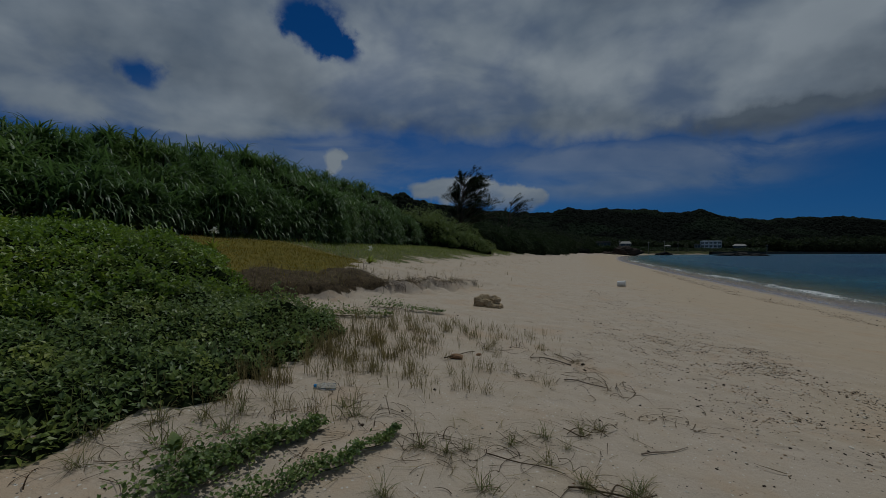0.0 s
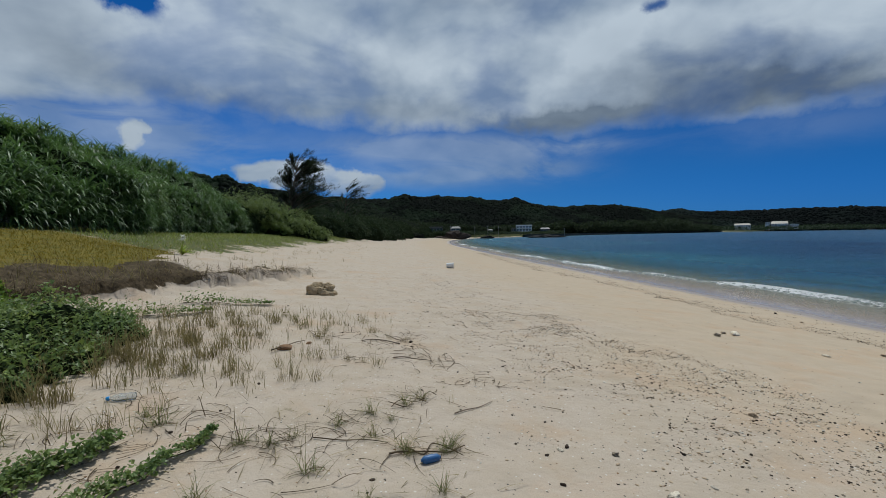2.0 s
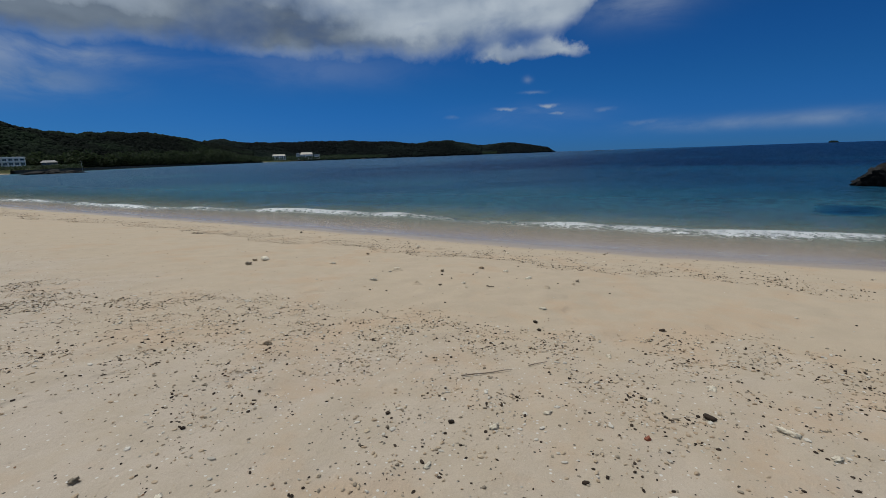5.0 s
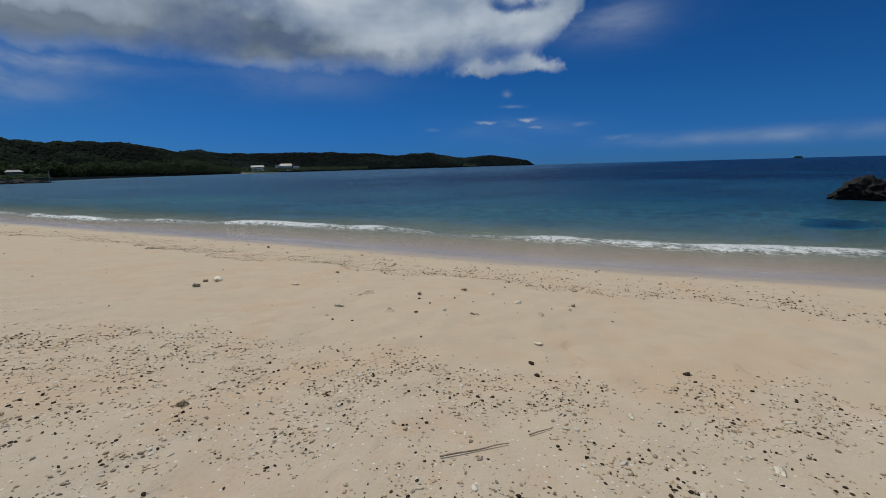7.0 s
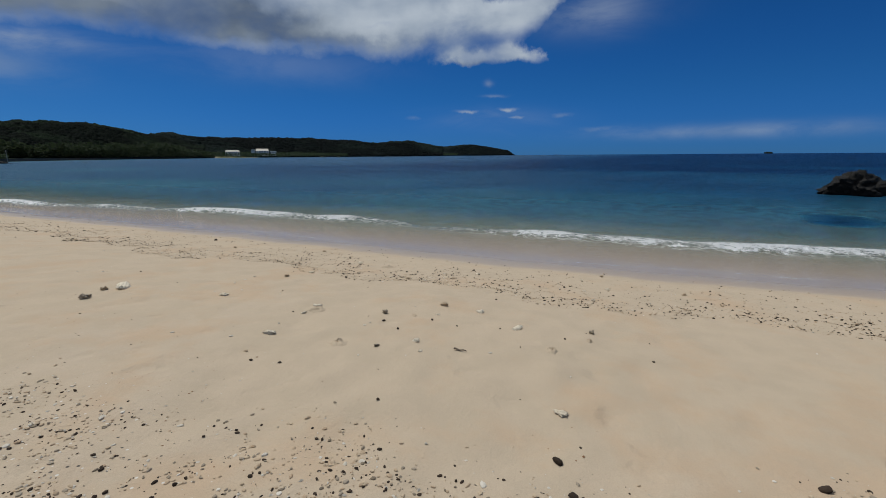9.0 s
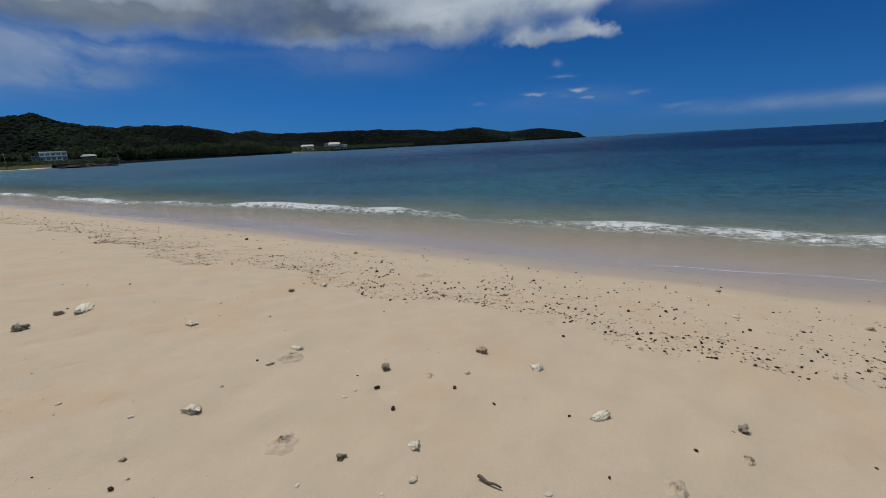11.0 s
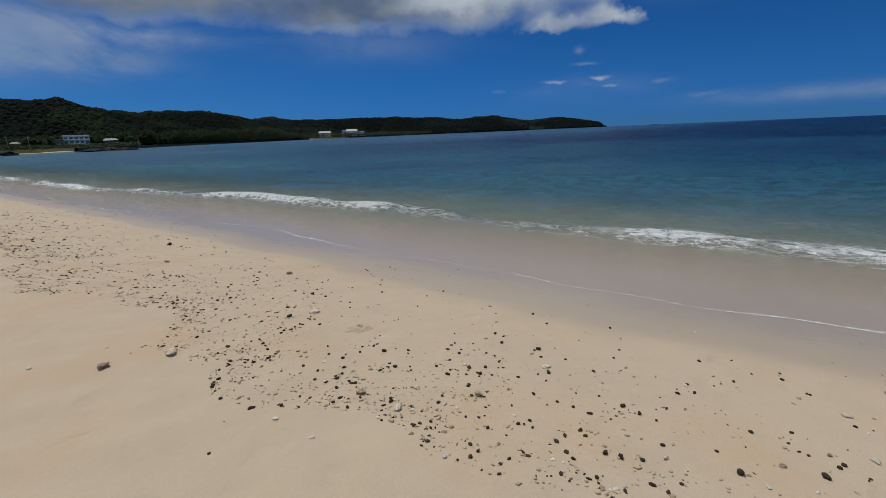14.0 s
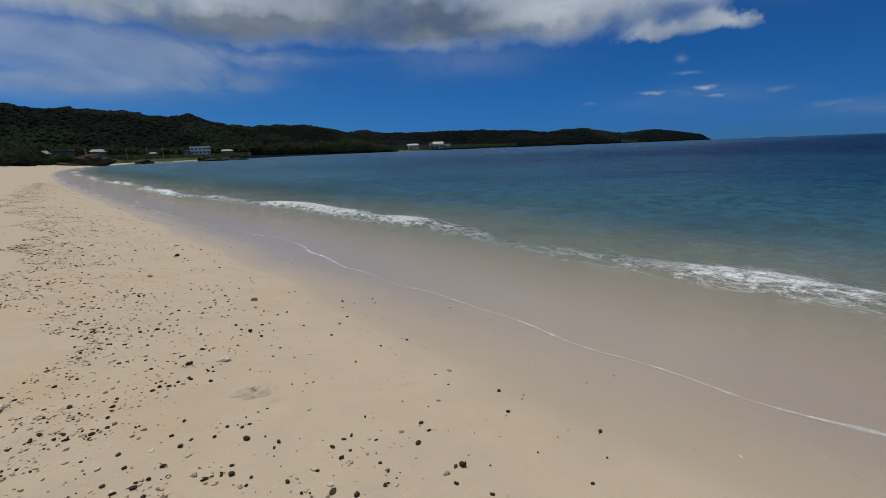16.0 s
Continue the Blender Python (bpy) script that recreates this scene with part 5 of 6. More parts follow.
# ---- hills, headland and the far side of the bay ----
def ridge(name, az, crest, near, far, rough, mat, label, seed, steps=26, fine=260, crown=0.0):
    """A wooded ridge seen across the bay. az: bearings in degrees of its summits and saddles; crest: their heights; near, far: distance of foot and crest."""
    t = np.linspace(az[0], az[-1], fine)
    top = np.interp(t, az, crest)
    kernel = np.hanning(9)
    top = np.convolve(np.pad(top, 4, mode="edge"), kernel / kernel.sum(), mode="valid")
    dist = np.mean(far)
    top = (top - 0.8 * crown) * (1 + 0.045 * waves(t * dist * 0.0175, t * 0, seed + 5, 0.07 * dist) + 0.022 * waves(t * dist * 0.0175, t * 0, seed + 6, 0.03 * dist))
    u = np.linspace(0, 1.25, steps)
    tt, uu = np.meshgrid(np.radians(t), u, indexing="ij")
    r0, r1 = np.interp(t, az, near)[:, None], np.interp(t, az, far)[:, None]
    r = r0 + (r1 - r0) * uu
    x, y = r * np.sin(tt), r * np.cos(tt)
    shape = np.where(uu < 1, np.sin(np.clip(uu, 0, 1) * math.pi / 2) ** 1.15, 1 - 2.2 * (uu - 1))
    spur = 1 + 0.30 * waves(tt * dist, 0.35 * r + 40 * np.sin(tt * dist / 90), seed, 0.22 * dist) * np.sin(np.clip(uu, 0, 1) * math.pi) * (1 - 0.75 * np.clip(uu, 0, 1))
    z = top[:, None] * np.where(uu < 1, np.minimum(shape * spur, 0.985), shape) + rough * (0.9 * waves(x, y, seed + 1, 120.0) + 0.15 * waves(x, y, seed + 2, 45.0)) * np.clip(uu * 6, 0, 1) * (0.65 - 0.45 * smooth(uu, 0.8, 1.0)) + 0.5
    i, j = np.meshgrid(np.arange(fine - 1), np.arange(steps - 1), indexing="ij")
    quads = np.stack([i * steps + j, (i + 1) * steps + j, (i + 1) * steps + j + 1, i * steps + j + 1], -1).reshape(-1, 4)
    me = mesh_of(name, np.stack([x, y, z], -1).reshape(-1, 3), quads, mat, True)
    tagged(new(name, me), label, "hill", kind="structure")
    # closed canopy: one lumpy crown beside the other
    rng = np.random.RandomState(seed + 9)
    span = radians(az[-1] - az[0]) * dist
    n = int(span * (dist - np.mean(near)) / (crown * 1.25) ** 2)
    fi, fj = rng.uniform(0, fine - 1.001, n), rng.uniform(0, (steps - 1) * 0.84, n)
    i0, j0 = fi.astype(int), fj.astype(int)
    u, v = fi - i0, fj - j0
    grid = np.stack([x, y, z], -1)
    at = (grid[i0, j0] * ((1 - u) * (1 - v))[:, None] + grid[i0 + 1, j0] * (u * (1 - v))[:, None] + grid[i0, j0 + 1] * ((1 - u) * v)[:, None] + grid[i0 + 1, j0 + 1] * (u * v)[:, None])
    a6 = np.arange(6) * math.pi / 3
    unit = np.vstack([np.column_stack([np.cos(a6), np.sin(a6), 0 * a6 - 0.6]), np.column_stack([0.92 * np.cos(a6 + 0.5), 0.92 * np.sin(a6 + 0.5), 0 * a6 + 0.25]), np.column_stack([0.5 * np.cos(a6), 0.5 * np.sin(a6), 0 * a6 + 0.78]), [[0, 0, 0.98]]])
    faces = [(6 * k + m, 6 * k + (m + 1) % 6, 6 * k + 6 + (m + 1) % 6) for k in range(2) for m in range(6)] + [(6 * k + m, 6 * k + 6 + (m + 1) % 6, 6 * k + 6 + m) for k in range(2) for m in range(6)] + [(12 + m, 12 + (m + 1) % 6, 18) for m in range(6)]
    size = crown * rng.uniform(0.55, 1.15, n) * np.where(rng.uniform(0, 1, n) < 0.06, 1.35, 1.0)
    lump = unit[None] * (1 + rng.uniform(-0.25, 0.25, (n, len(unit), 1))) * (size[:, None] * [1.0, 1.0, 0.85])[:, None]
    verts = (at[:, None] + lump).reshape(-1, 3)
    tris = (np.array(faces)[None] + (np.arange(n) * len(unit))[:, None, None]).reshape(-1, 3)
    tagged(new(name + "_woods", mesh_of(name + "_woods", verts, tris, mat, True)), "closed woodland canopy covering the hillside", "woods", kind="stuff")


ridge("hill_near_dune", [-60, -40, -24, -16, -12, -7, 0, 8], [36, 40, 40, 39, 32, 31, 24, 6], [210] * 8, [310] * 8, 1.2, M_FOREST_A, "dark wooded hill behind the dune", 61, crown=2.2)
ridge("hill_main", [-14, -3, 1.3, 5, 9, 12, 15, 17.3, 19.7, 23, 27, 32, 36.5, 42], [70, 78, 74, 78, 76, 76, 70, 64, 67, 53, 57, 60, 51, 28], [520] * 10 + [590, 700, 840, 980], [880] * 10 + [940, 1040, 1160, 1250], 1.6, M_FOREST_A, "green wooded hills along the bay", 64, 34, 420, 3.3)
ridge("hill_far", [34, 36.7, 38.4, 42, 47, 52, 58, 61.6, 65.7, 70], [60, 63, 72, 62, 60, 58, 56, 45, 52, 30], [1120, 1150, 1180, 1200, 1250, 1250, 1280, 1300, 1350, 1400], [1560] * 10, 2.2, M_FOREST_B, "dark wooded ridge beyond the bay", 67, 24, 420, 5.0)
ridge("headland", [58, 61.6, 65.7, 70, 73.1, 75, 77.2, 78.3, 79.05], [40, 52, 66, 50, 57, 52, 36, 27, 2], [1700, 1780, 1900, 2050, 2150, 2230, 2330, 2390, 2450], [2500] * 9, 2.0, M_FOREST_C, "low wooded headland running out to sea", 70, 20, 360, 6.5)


def tree_belt(name, az0, az1, dist, tall, n, size, mat, label, seed):
    """Trees along the far shore as leafy clumps with an uneven top."""
    rng = np.random.RandomState(seed)
    az = np.radians(rng.uniform(az0, az1, n))
    dep = rng.uniform(0, 1, n)
    r = np.interp(np.degrees(az), *dist) * (1 + 0.14 * dep)
    x, y = r * np.sin(az), r * np.cos(az)
    h = np.interp(np.degrees(az), *tall) * (0.72 + 0.30 * waves(x, y, seed, size * 16) + 0.10 * waves(x, y, seed + 1, size * 6)).clip(0.2)
    z = 1.0 + h * rng.uniform(0, 1, n) ** 0.55
    v, f = blades(np.stack([x, y, z], -1), rng.uniform(0.7, 1.5, n) * size, spread=1.4)
    tagged(new(name, mesh_of(name, v, f, mat, False)), label, "trees", kind="stuff")


tree_belt("shore_trees_near", 2, 20, ([2, 10, 20], [350, 400, 520]), ([2, 8, 14, 20], [17, 15, 11, 9]), 18000, 1.7, M_NEEDLE, "dark trees behind the far end of the beach", 81)
tree_belt("shore_trees_middle", 17, 43, ([17, 24, 32, 38, 43], [490, 500, 640, 780, 900]), ([17, 24, 31, 36, 38.4, 40, 43], [11, 14, 17, 22, 28, 18, 7]), 21000, 2.5, M_NEEDLE, "dark belt of trees along the sea wall", 84)
tree_belt("shore_trees_far", 42, 72, ([42, 50, 60, 72], [1080, 1180, 1400, 1900]), ([42, 72], [12, 9]), 10000, 3.8, M_DARKWOOD, "line of low trees on the distant shore", 87)


tree_belt("shore_bushes", 6.5, 14.5, ([6.5, 15], [308, 345]), ([6.5, 9, 11, 15], [3.0, 4.6, 3.2, 4.0]), 4200, 1.0, M_DARKWOOD, "dark bushes in front of the beach huts", 90)
tree_belt("shore_bushes", 14, 26, ([14, 16.5, 19, 22, 26], [335, 352, 385, 422, 452]), ([14, 19, 22, 26], [3.0, 2.6, 2.8, 4.0]), 6500, 1.1, M_DARKWOOD, "dark bushes in front of the white house", 91)
tree_belt("shore_bushes", 41, 58, ([41, 45, 50, 58], [940, 965, 1050, 1200]), ([41, 44, 48, 52, 58], [9, 8.5, 8.0, 9, 9]), 9000, 2.2, M_DARKWOOD, "low green trees in front of the hotel", 92)


def box_bm(x0, x1, y0, y1, z0, z1, bevel=0.0):
    bm = bmesh.new()
    bmesh.ops.create_cube(bm, size=1.0)
    for v in bm.verts:
        v.co = Vector((x0 + (v.co.x + 0.5) * (x1 - x0), y0 + (v.co.y + 0.5) * (y1 - y0), z0 + (v.co.z + 0.5) * (z1 - z0)))
    if bevel:
        bmesh.ops.bevel(bm, geom=list(bm.edges), offset=bevel, segments=1, affect="EDGES")
    return bm


def at_bearing(az, dist):
    return dist * math.sin(radians(az)), dist * math.cos(radians(az))


def house(az, dist, z, w, d, storeys, mat, label, bays, roof="flat", turn=None):
    """A house on the far shore, its front towards the water, on a plinth down to the ground."""
    x, y = at_bearing(az, dist)
    ob = empty("house", x, y, z, (180 - az) if turn is None else turn, label=label, category="house", group="houses across the bay")
    ob.matrix_basis = pose(x, y, z, 0, 0, -az if turn is None else turn)
    h = 2.9 * storeys
    part("wall", box_bm(-w / 2, w / 2, 0, d, -1.5 - 0.5 * z, h, 0.05), mat, ob)
    if roof == "flat":
        part("roof", box_bm(-w / 2 - 0.5, w / 2 + 0.5, -0.9, d + 0.4, h + 0.02, h + 0.28, 0.04), M_WHITE if mat is M_WHITE else M_ROOF, ob)
        part("parapet", box_bm(-w / 2, w / 2, -0.5, -0.3, h + 0.30, h + 0.85, 0.03), mat, ob)
    else:
        bm = bmesh.new()
        pts = [(-w / 2 - 0.6, -0.8, h), (w / 2 + 0.6, -0.8, h), (w / 2 + 0.6, d + 0.8, h), (-w / 2 - 0.6, d + 0.8, h), (-w / 2 + 1.2, d / 2, h + d * 0.28), (w / 2 - 1.2, d / 2, h + d * 0.28)]
        vs = [bm.verts.new(p) for p in pts]
        for f in ((0, 1, 5, 4), (1, 2, 5), (2, 3, 4, 5), (3, 0, 4), (3, 2, 1, 0)):
            bm.faces.new([vs[k] for k in f])
        part("roof", bm, M_BROWNROOF if roof == "tile" else M_ROOF, ob)
    for storey in range(storeys):
        z0 = 2.9 * storey
        if storey:
            part("balcony", box_bm(-w / 2 - 0.2, w / 2 + 0.2, -1.2, -0.02, z0 - 0.12, z0 + 0.04, 0.02), mat, ob)
            part("balustrade", box_bm(-w / 2 - 0.2, w / 2 + 0.2, -1.2, -1.1, z0 + 0.05, z0 + 0.85, 0.02), mat, ob)
        for k in range(bays):
            cx = -w / 2 + (k + 0.5) * w / bays
            ww = w / bays * 0.34
            win = part("window", box_bm(cx - ww, cx + ww, -0.06, 0.03, z0 + (0.35 if not storey else 0.5), z0 + 2.25, 0.01), M_GLASS, ob)
            part("window_frame", box_bm(cx - 0.05, cx + 0.05, -0.10, -0.062, z0 + (0.35 if not storey else 0.5), z0 + 2.25), mat, win)
    return ob


house(20.95, 470, 4.4, 16.5, 10, 2, M_WHITE, "white two-storey house with flat roof and dark windows by the water", 5)
house(19.65, 466, 4.3, 5.0, 6, 1, M_CONCRETE, "low grey lean-to beside the white house", 2)
house(8.0, 330, 3.2, 8, 6, 1, M_CONCRETE, "low beach hut with a dark sheet roof", 3, "sheet")
house(9.55, 345, 4.6, 10, 7, 1, M_ROOF, "long dark shed with a flat roof above the beach", 4)
house(12.1, 372, 4.2, 8, 6, 1, M_CONCRETE, "small grey hut among the trees", 2, "sheet")
house(16.6, 420, 2.6, 5, 4, 1, M_CONCRETE, "small grey hut behind the far beach", 2, "sheet")
house(23.6, 480, 3.4, 10, 6, 1, M_ROOF, "low dark house with a sheet roof by the shore", 3, "sheet")
house(44.9, 1010, 8.6, 26, 12, 1, M_WHITE, "long cream lodge with a pale tiled roof on the far shore", 7, "tile")
house(48.1, 1090, 8.0, 27, 18, 2, M_WHITE, "large white hotel with a pale hipped roof on the far shore", 5, "tile")
house(47.1, 1085, 7.0, 7, 8, 3, M_WHITE, "narrow white stair tower of the hotel", 2)
house(49.3, 1110, 9.0, 14, 12, 1, M_WHITE, "white single-storey wing on the far shore", 4)


def wall_strip(name, points, height_m, thick, mat, label):
    """A low wall that follows the shore."""
    p = curve(points, 6)
    t = np.gradient(p, axis=0)
    t /= np.linalg.norm(t, axis=1, keepdims=True)
    nrm = np.stack([-t[:, 1], t[:, 0]], -1)
    bm = bmesh.new()
    last = None
    for k in range(len(p)):
        ring = [bm.verts.new((*(p[k] + nrm[k] * o), z)) for o, z in ((0.6, SEA - 1.5), (0.0, SEA + height_m), (-thick, SEA + height_m), (-thick, SEA - 1.5))]
        if last:
            for j in range(3):
                bm.faces.new((last[j], ring[j], ring[j + 1], last[j + 1]))
        last = ring
    me = bpy.data.meshes.new(name)
    bm.to_mesh(me)
    bm.free()
    me.materials.append(mat)
    tagged(new(name, me), label, "sea wall", kind="structure")


wall_strip("sea_wall", [(136, 358), (200, 418), (312, 522), (492, 648), (700, 752)], 2.3, 2.0, M_SEAWALL, "long dark concrete sea wall along the bay")


def pole(az, dist, h):
    x, y = at_bearing(az, dist)
    ob = empty("utility_pole", x, y, ground_at(x, y), -az, label="grey concrete utility pole with a cross arm", category="utility pole", group="utility poles")
    part("shaft", stem_bm([(0, 0, -0.5), (0, 0, h * 0.5), (0, 0, h)], [0.22, 0.18, 0.13], 8), M_CONCRETE, ob)
    part("cross_arm", box_bm(-0.9, 0.9, -0.06, 0.06, h - 0.7, h - 0.55), M_CONCRETE, ob)


for az, dist, h in [(16.3, 355, 9.5), (17.7, 368, 9.5), (14.6, 340, 8.5), (26.0, 430, 9.0), (11.4, 318, 8.0)]:
    pole(az, dist, h)


# ---- rocks ----
def rock_mesh(name, size, mat, seed, rough=0.35, flat=0.0, detail=3, ledge=0.0, planes=6, pitted=0.0):
    """A lumpy rock: a sphere pushed about by noise at two scales, cut by planes and, if asked, with ledges."""
    rng = random.Random(seed)
    bm = bmesh.new()
    bmesh.ops.create_icosphere(bm, subdivisions=detail, radius=1.0)
    off = Vector((rng.uniform(0, 99), rng.uniform(0, 99), rng.uniform(0, 99)))
    cuts = [(Vector((rng.gauss(0, 1), rng.gauss(0, 1), rng.gauss(0, 0.8))).normalized(), rng.uniform(0.55, 0.85)) for _ in range(planes)]
    for v in bm.verts:
        c = v.co.copy()
        k = 1 + rough * noise.noise(c * 1.3 + off) + rough * 0.45 * noise.noise(c * 3.1 + off)
        if detail > 3:
            k += rough * 0.22 * noise.noise(c * 7.0 + off) + rough * 0.10 * noise.noise(c * 15.0 + off)
        c = c * k
        for nrm, lim in cuts:
            d = c.dot(nrm) - lim
            if d > 0:
                c -= nrm * d * 0.85
        if pitted:
            k = abs(noise.noise(c * 5.0 + off)) + 0.6 * abs(noise.noise(c * 11.0 + off))
            c = c * (0.90 + pitted * (k - 0.25))
        if ledge:
            c.z += ledge * (0.5 - (c.z * 5 + c.x * 1.2 + noise.noise(c * 2 + off)) % 1.0) * 0.25
        v.co = Vector((c.x * size[0], c.y * size[1], c.z * size[2] * (1 - flat if c.z < 0 else 1)))
    for f in bm.faces:
        f.smooth = True
    me = bpy.data.meshes.new(name)
    bm.to_mesh(me)
    bm.free()
    me.materials.append(mat)
    return me


def set_rock(name, x, y, z, size, mat, seed, label, category="rock", group="", turn=0.0, **kw):
    ob = new(name, rock_mesh(name, size, mat, seed, **kw))
    ob.matrix_basis = pose(x, y, z, 0, 0, turn)
    return tagged(ob, label, category, group)


set_rock("sea_boulder", 37.0, -13.1, SEA + 0.22, (1.95, 1.6, 1.12), M_BOULDER, 4, "large dark weathered boulder standing in the shallow sea", "boulder", turn=-20, detail=5, rough=0.36, ledge=0.3, pitted=0.22)
set_rock("far_rock", *at_bearing(11.9, 262), SEA + 0.3, (6.3, 4.5, 3.9), M_OUTCROP, 12, "brown rocky outcrop at the far end of the beach", "rock", "rocks in the bay", -12, detail=5, rough=0.8, planes=1)
set_rock("far_rock", *at_bearing(10.0, 252), SEA + 0.2, (4.5, 3.5, 1.3), M_OUTCROP, 13, "brown rocky outcrop at the far end of the beach", "rock", "rocks in the bay", -12, detail=4, rough=0.9, planes=0)
set_rock("tidal_rock", *at_bearing(23.9, 302), SEA - 0.1, (8.5, 5.0, 1.6), M_BOULDER, 14, "low dark rock shelf awash in the bay", "rock", "rocks in the bay", -25, detail=5, rough=1.0, planes=0)
set_rock("tidal_rock", *at_bearing(22.6, 300), SEA + 0.0, (6.0, 3.0, 0.9), M_BOULDER, 15, "low dark rock shelf awash in the bay", "rock", "rocks in the bay", -25, detail=4, rough=0.9, planes=0)
set_rock("tidal_rock", *at_bearing(25.6, 300), SEA + 0.0, (3.0, 2.0, 0.8), M_BOULDER, 16, "low dark rock shelf awash in the bay", "rock", "rocks in the bay", -25, detail=4, rough=0.9, planes=0)
set_rock("tidal_rock", *at_bearing(16.3, 296), SEA + 0.1, (4.5, 2.5, 1.2), M_BOULDER, 17, "low dark rock shelf awash in the bay", "rock", "rocks in the bay", -15, detail=4, rough=0.9, planes=0)
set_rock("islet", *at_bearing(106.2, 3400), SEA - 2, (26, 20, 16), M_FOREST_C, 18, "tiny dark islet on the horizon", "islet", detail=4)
set_rock("reef_flat", *at_bearing(84.5, 2600), SEA - 2, (95, 30, 5.5), M_BOULDER, 19, "low reef with surf off the headland", "reef", turn=6, detail=4)
for az, dist, w in [(83.2, 2480, 26), (66.0, 1900, 24), (69.5, 2060, 40), (73.0, 2180, 34), (86.0, 2540, 18), (76.5, 2330, 30)]:
    x, y = at_bearing(az, dist)
    ob = new("surf", rock_mesh("surf", (w, 5, 0.8), M_FOAM, int(az * 10), rough=0.5, detail=4))
    ob.data.attributes.new("thin", "FLOAT", "POINT")
    ob.matrix_basis = pose(x, y, SEA, 0, 0, -az)
    tagged(ob, "white surf breaking along the distant coast", "surf", kind="stuff")


# ---- things on the sand ----
x, y = -0.95, 11.0
def beach_rock(x, y):
    """An angular block: a sloping hull, broken surface and one deep crack."""
    bm = bmesh.new()
    for p in [(-0.42, -0.34, -0.1), (-0.38, 0.26, -0.1), (0.40, -0.38, -0.1), (0.38, 0.26, -0.1), (-0.39, -0.24, 0.09), (-0.27, -0.10, 0.24), (-0.10, -0.02, 0.32), (-0.05, 0.16, 0.34), (0.12, 0.04, 0.33), (0.33, -0.10, 0.19), (0.41, -0.24, 0.07), (0.36, 0.18, 0.18), (-0.30, 0.18, 0.24)]:
        bm.verts.new(p)
    bmesh.ops.convex_hull(bm, input=bm.verts)
    bmesh.ops.triangulate(bm, faces=list(bm.faces))
    bmesh.ops.subdivide_edges(bm, edges=list(bm.edges), cuts=7, use_grid_fill=True)
    for v in bm.verts:
        c = v.co.copy()
        crack = math.exp(-((c.z - 0.16 + 0.28 * (c.x - 0.15) - 0.03 * noise.noise(c * 9)) / 0.022) ** 2) * min(max((c.x - 0.0) / 0.12, 0), 1)
        v.co += c.normalized() * (0.11 * noise.noise(c * 4.0 + Vector((3, 1, 2))) + 0.06 * noise.noise(c * 9.0) + 0.022 * noise.noise(c * 24.0) - 0.13 * crack)
    me = bpy.data.meshes.new("beach_rock")
    bm.to_mesh(me)
    bm.free()
    me.materials.append(M_ROCK)
    ob = new("beach_rock", me)
    ob.matrix_basis = pose(x, y, ground_at(x, y), 0, 0, 4) @ Matrix.Diagonal((0.80, 0.80, 0.92, 1))
    tagged(ob, "angular tan rock with a grey cracked side lying on sand", "rock")


beach_rock(x, y)


def lathe(profile, sides, closed_top=True):
    bm = bmesh.new()
    last = None
    for r, z in profile:
        ring = [bm.verts.new((r * math.cos(t * 2 * math.pi / sides), r * math.sin(t * 2 * math.pi / sides), z)) for t in range(sides)]
        if last:
            for t in range(sides):
                bm.faces.new((last[t], last[(t + 1) % sides], ring[(t + 1) % sides], ring[t]))
        else:
            bm.faces.new(ring[::-1])
        last = ring
    if closed_top:
        bm.faces.new(last)
    for f in bm.faces:
        f.smooth = True
    return bm


def bucket(x, y):
    ob = new("bucket")
    ob.matrix_basis = pose(x, y, ground_at(x, y) + 0.15, 0, 88, -12)
    tagged(ob, "white plastic bucket lying on its side on the sand", "bucket")
    part("body", lathe([(0.125, -0.20), (0.13, -0.19), (0.15, 0.19), (0.155, 0.20), (0.148, 0.20), (0.122, -0.17), (0.02, -0.172)], 24), M_BUCKET, ob)
    part("rim", lathe([(0.150, 0.155), (0.163, 0.16), (0.163, 0.198), (0.151, 0.198)], 24, False), M_BUCKET, ob)
    arc = [(0.165 * math.cos(t), 0.165 * math.sin(t) * 0.75, 0.17 + 0.05 * math.sin(t)) for t in np.linspace(0, math.pi, 9)]
    part("handle", stem_bm(arc, [0.004] * 9, 5), M_CONCRETE, ob, "thin wire handle")


bucket(4.75, 23.3)


def blue_float(x, y):
    ob = new("blue_float")
    ob.matrix_basis = pose(x, y, ground_at(x, y) + 0.022, 0, 90, 10)
    tagged(ob, "small blue plastic fishing float on the sand", "fishing float")
    part("body", lathe([(0.004, -0.066), (0.012, -0.064), (0.022, -0.056), (0.0275, -0.042), (0.029, 0.0), (0.0275, 0.042), (0.022, 0.056), (0.012, 0.064), (0.004, 0.066)], 20), M_BLUE, ob)
    part("end_ring", lathe([(0.009, 0.0645), (0.013, 0.066), (0.013, 0.071), (0.008, 0.072)], 12), M_BLUE, ob)
    part("end_ring", lathe([(0.008, -0.072), (0.013, -0.071), (0.013, -0.066), (0.009, -0.0645)], 12), M_BLUE, ob)


blue_float(0.535, 2.93)


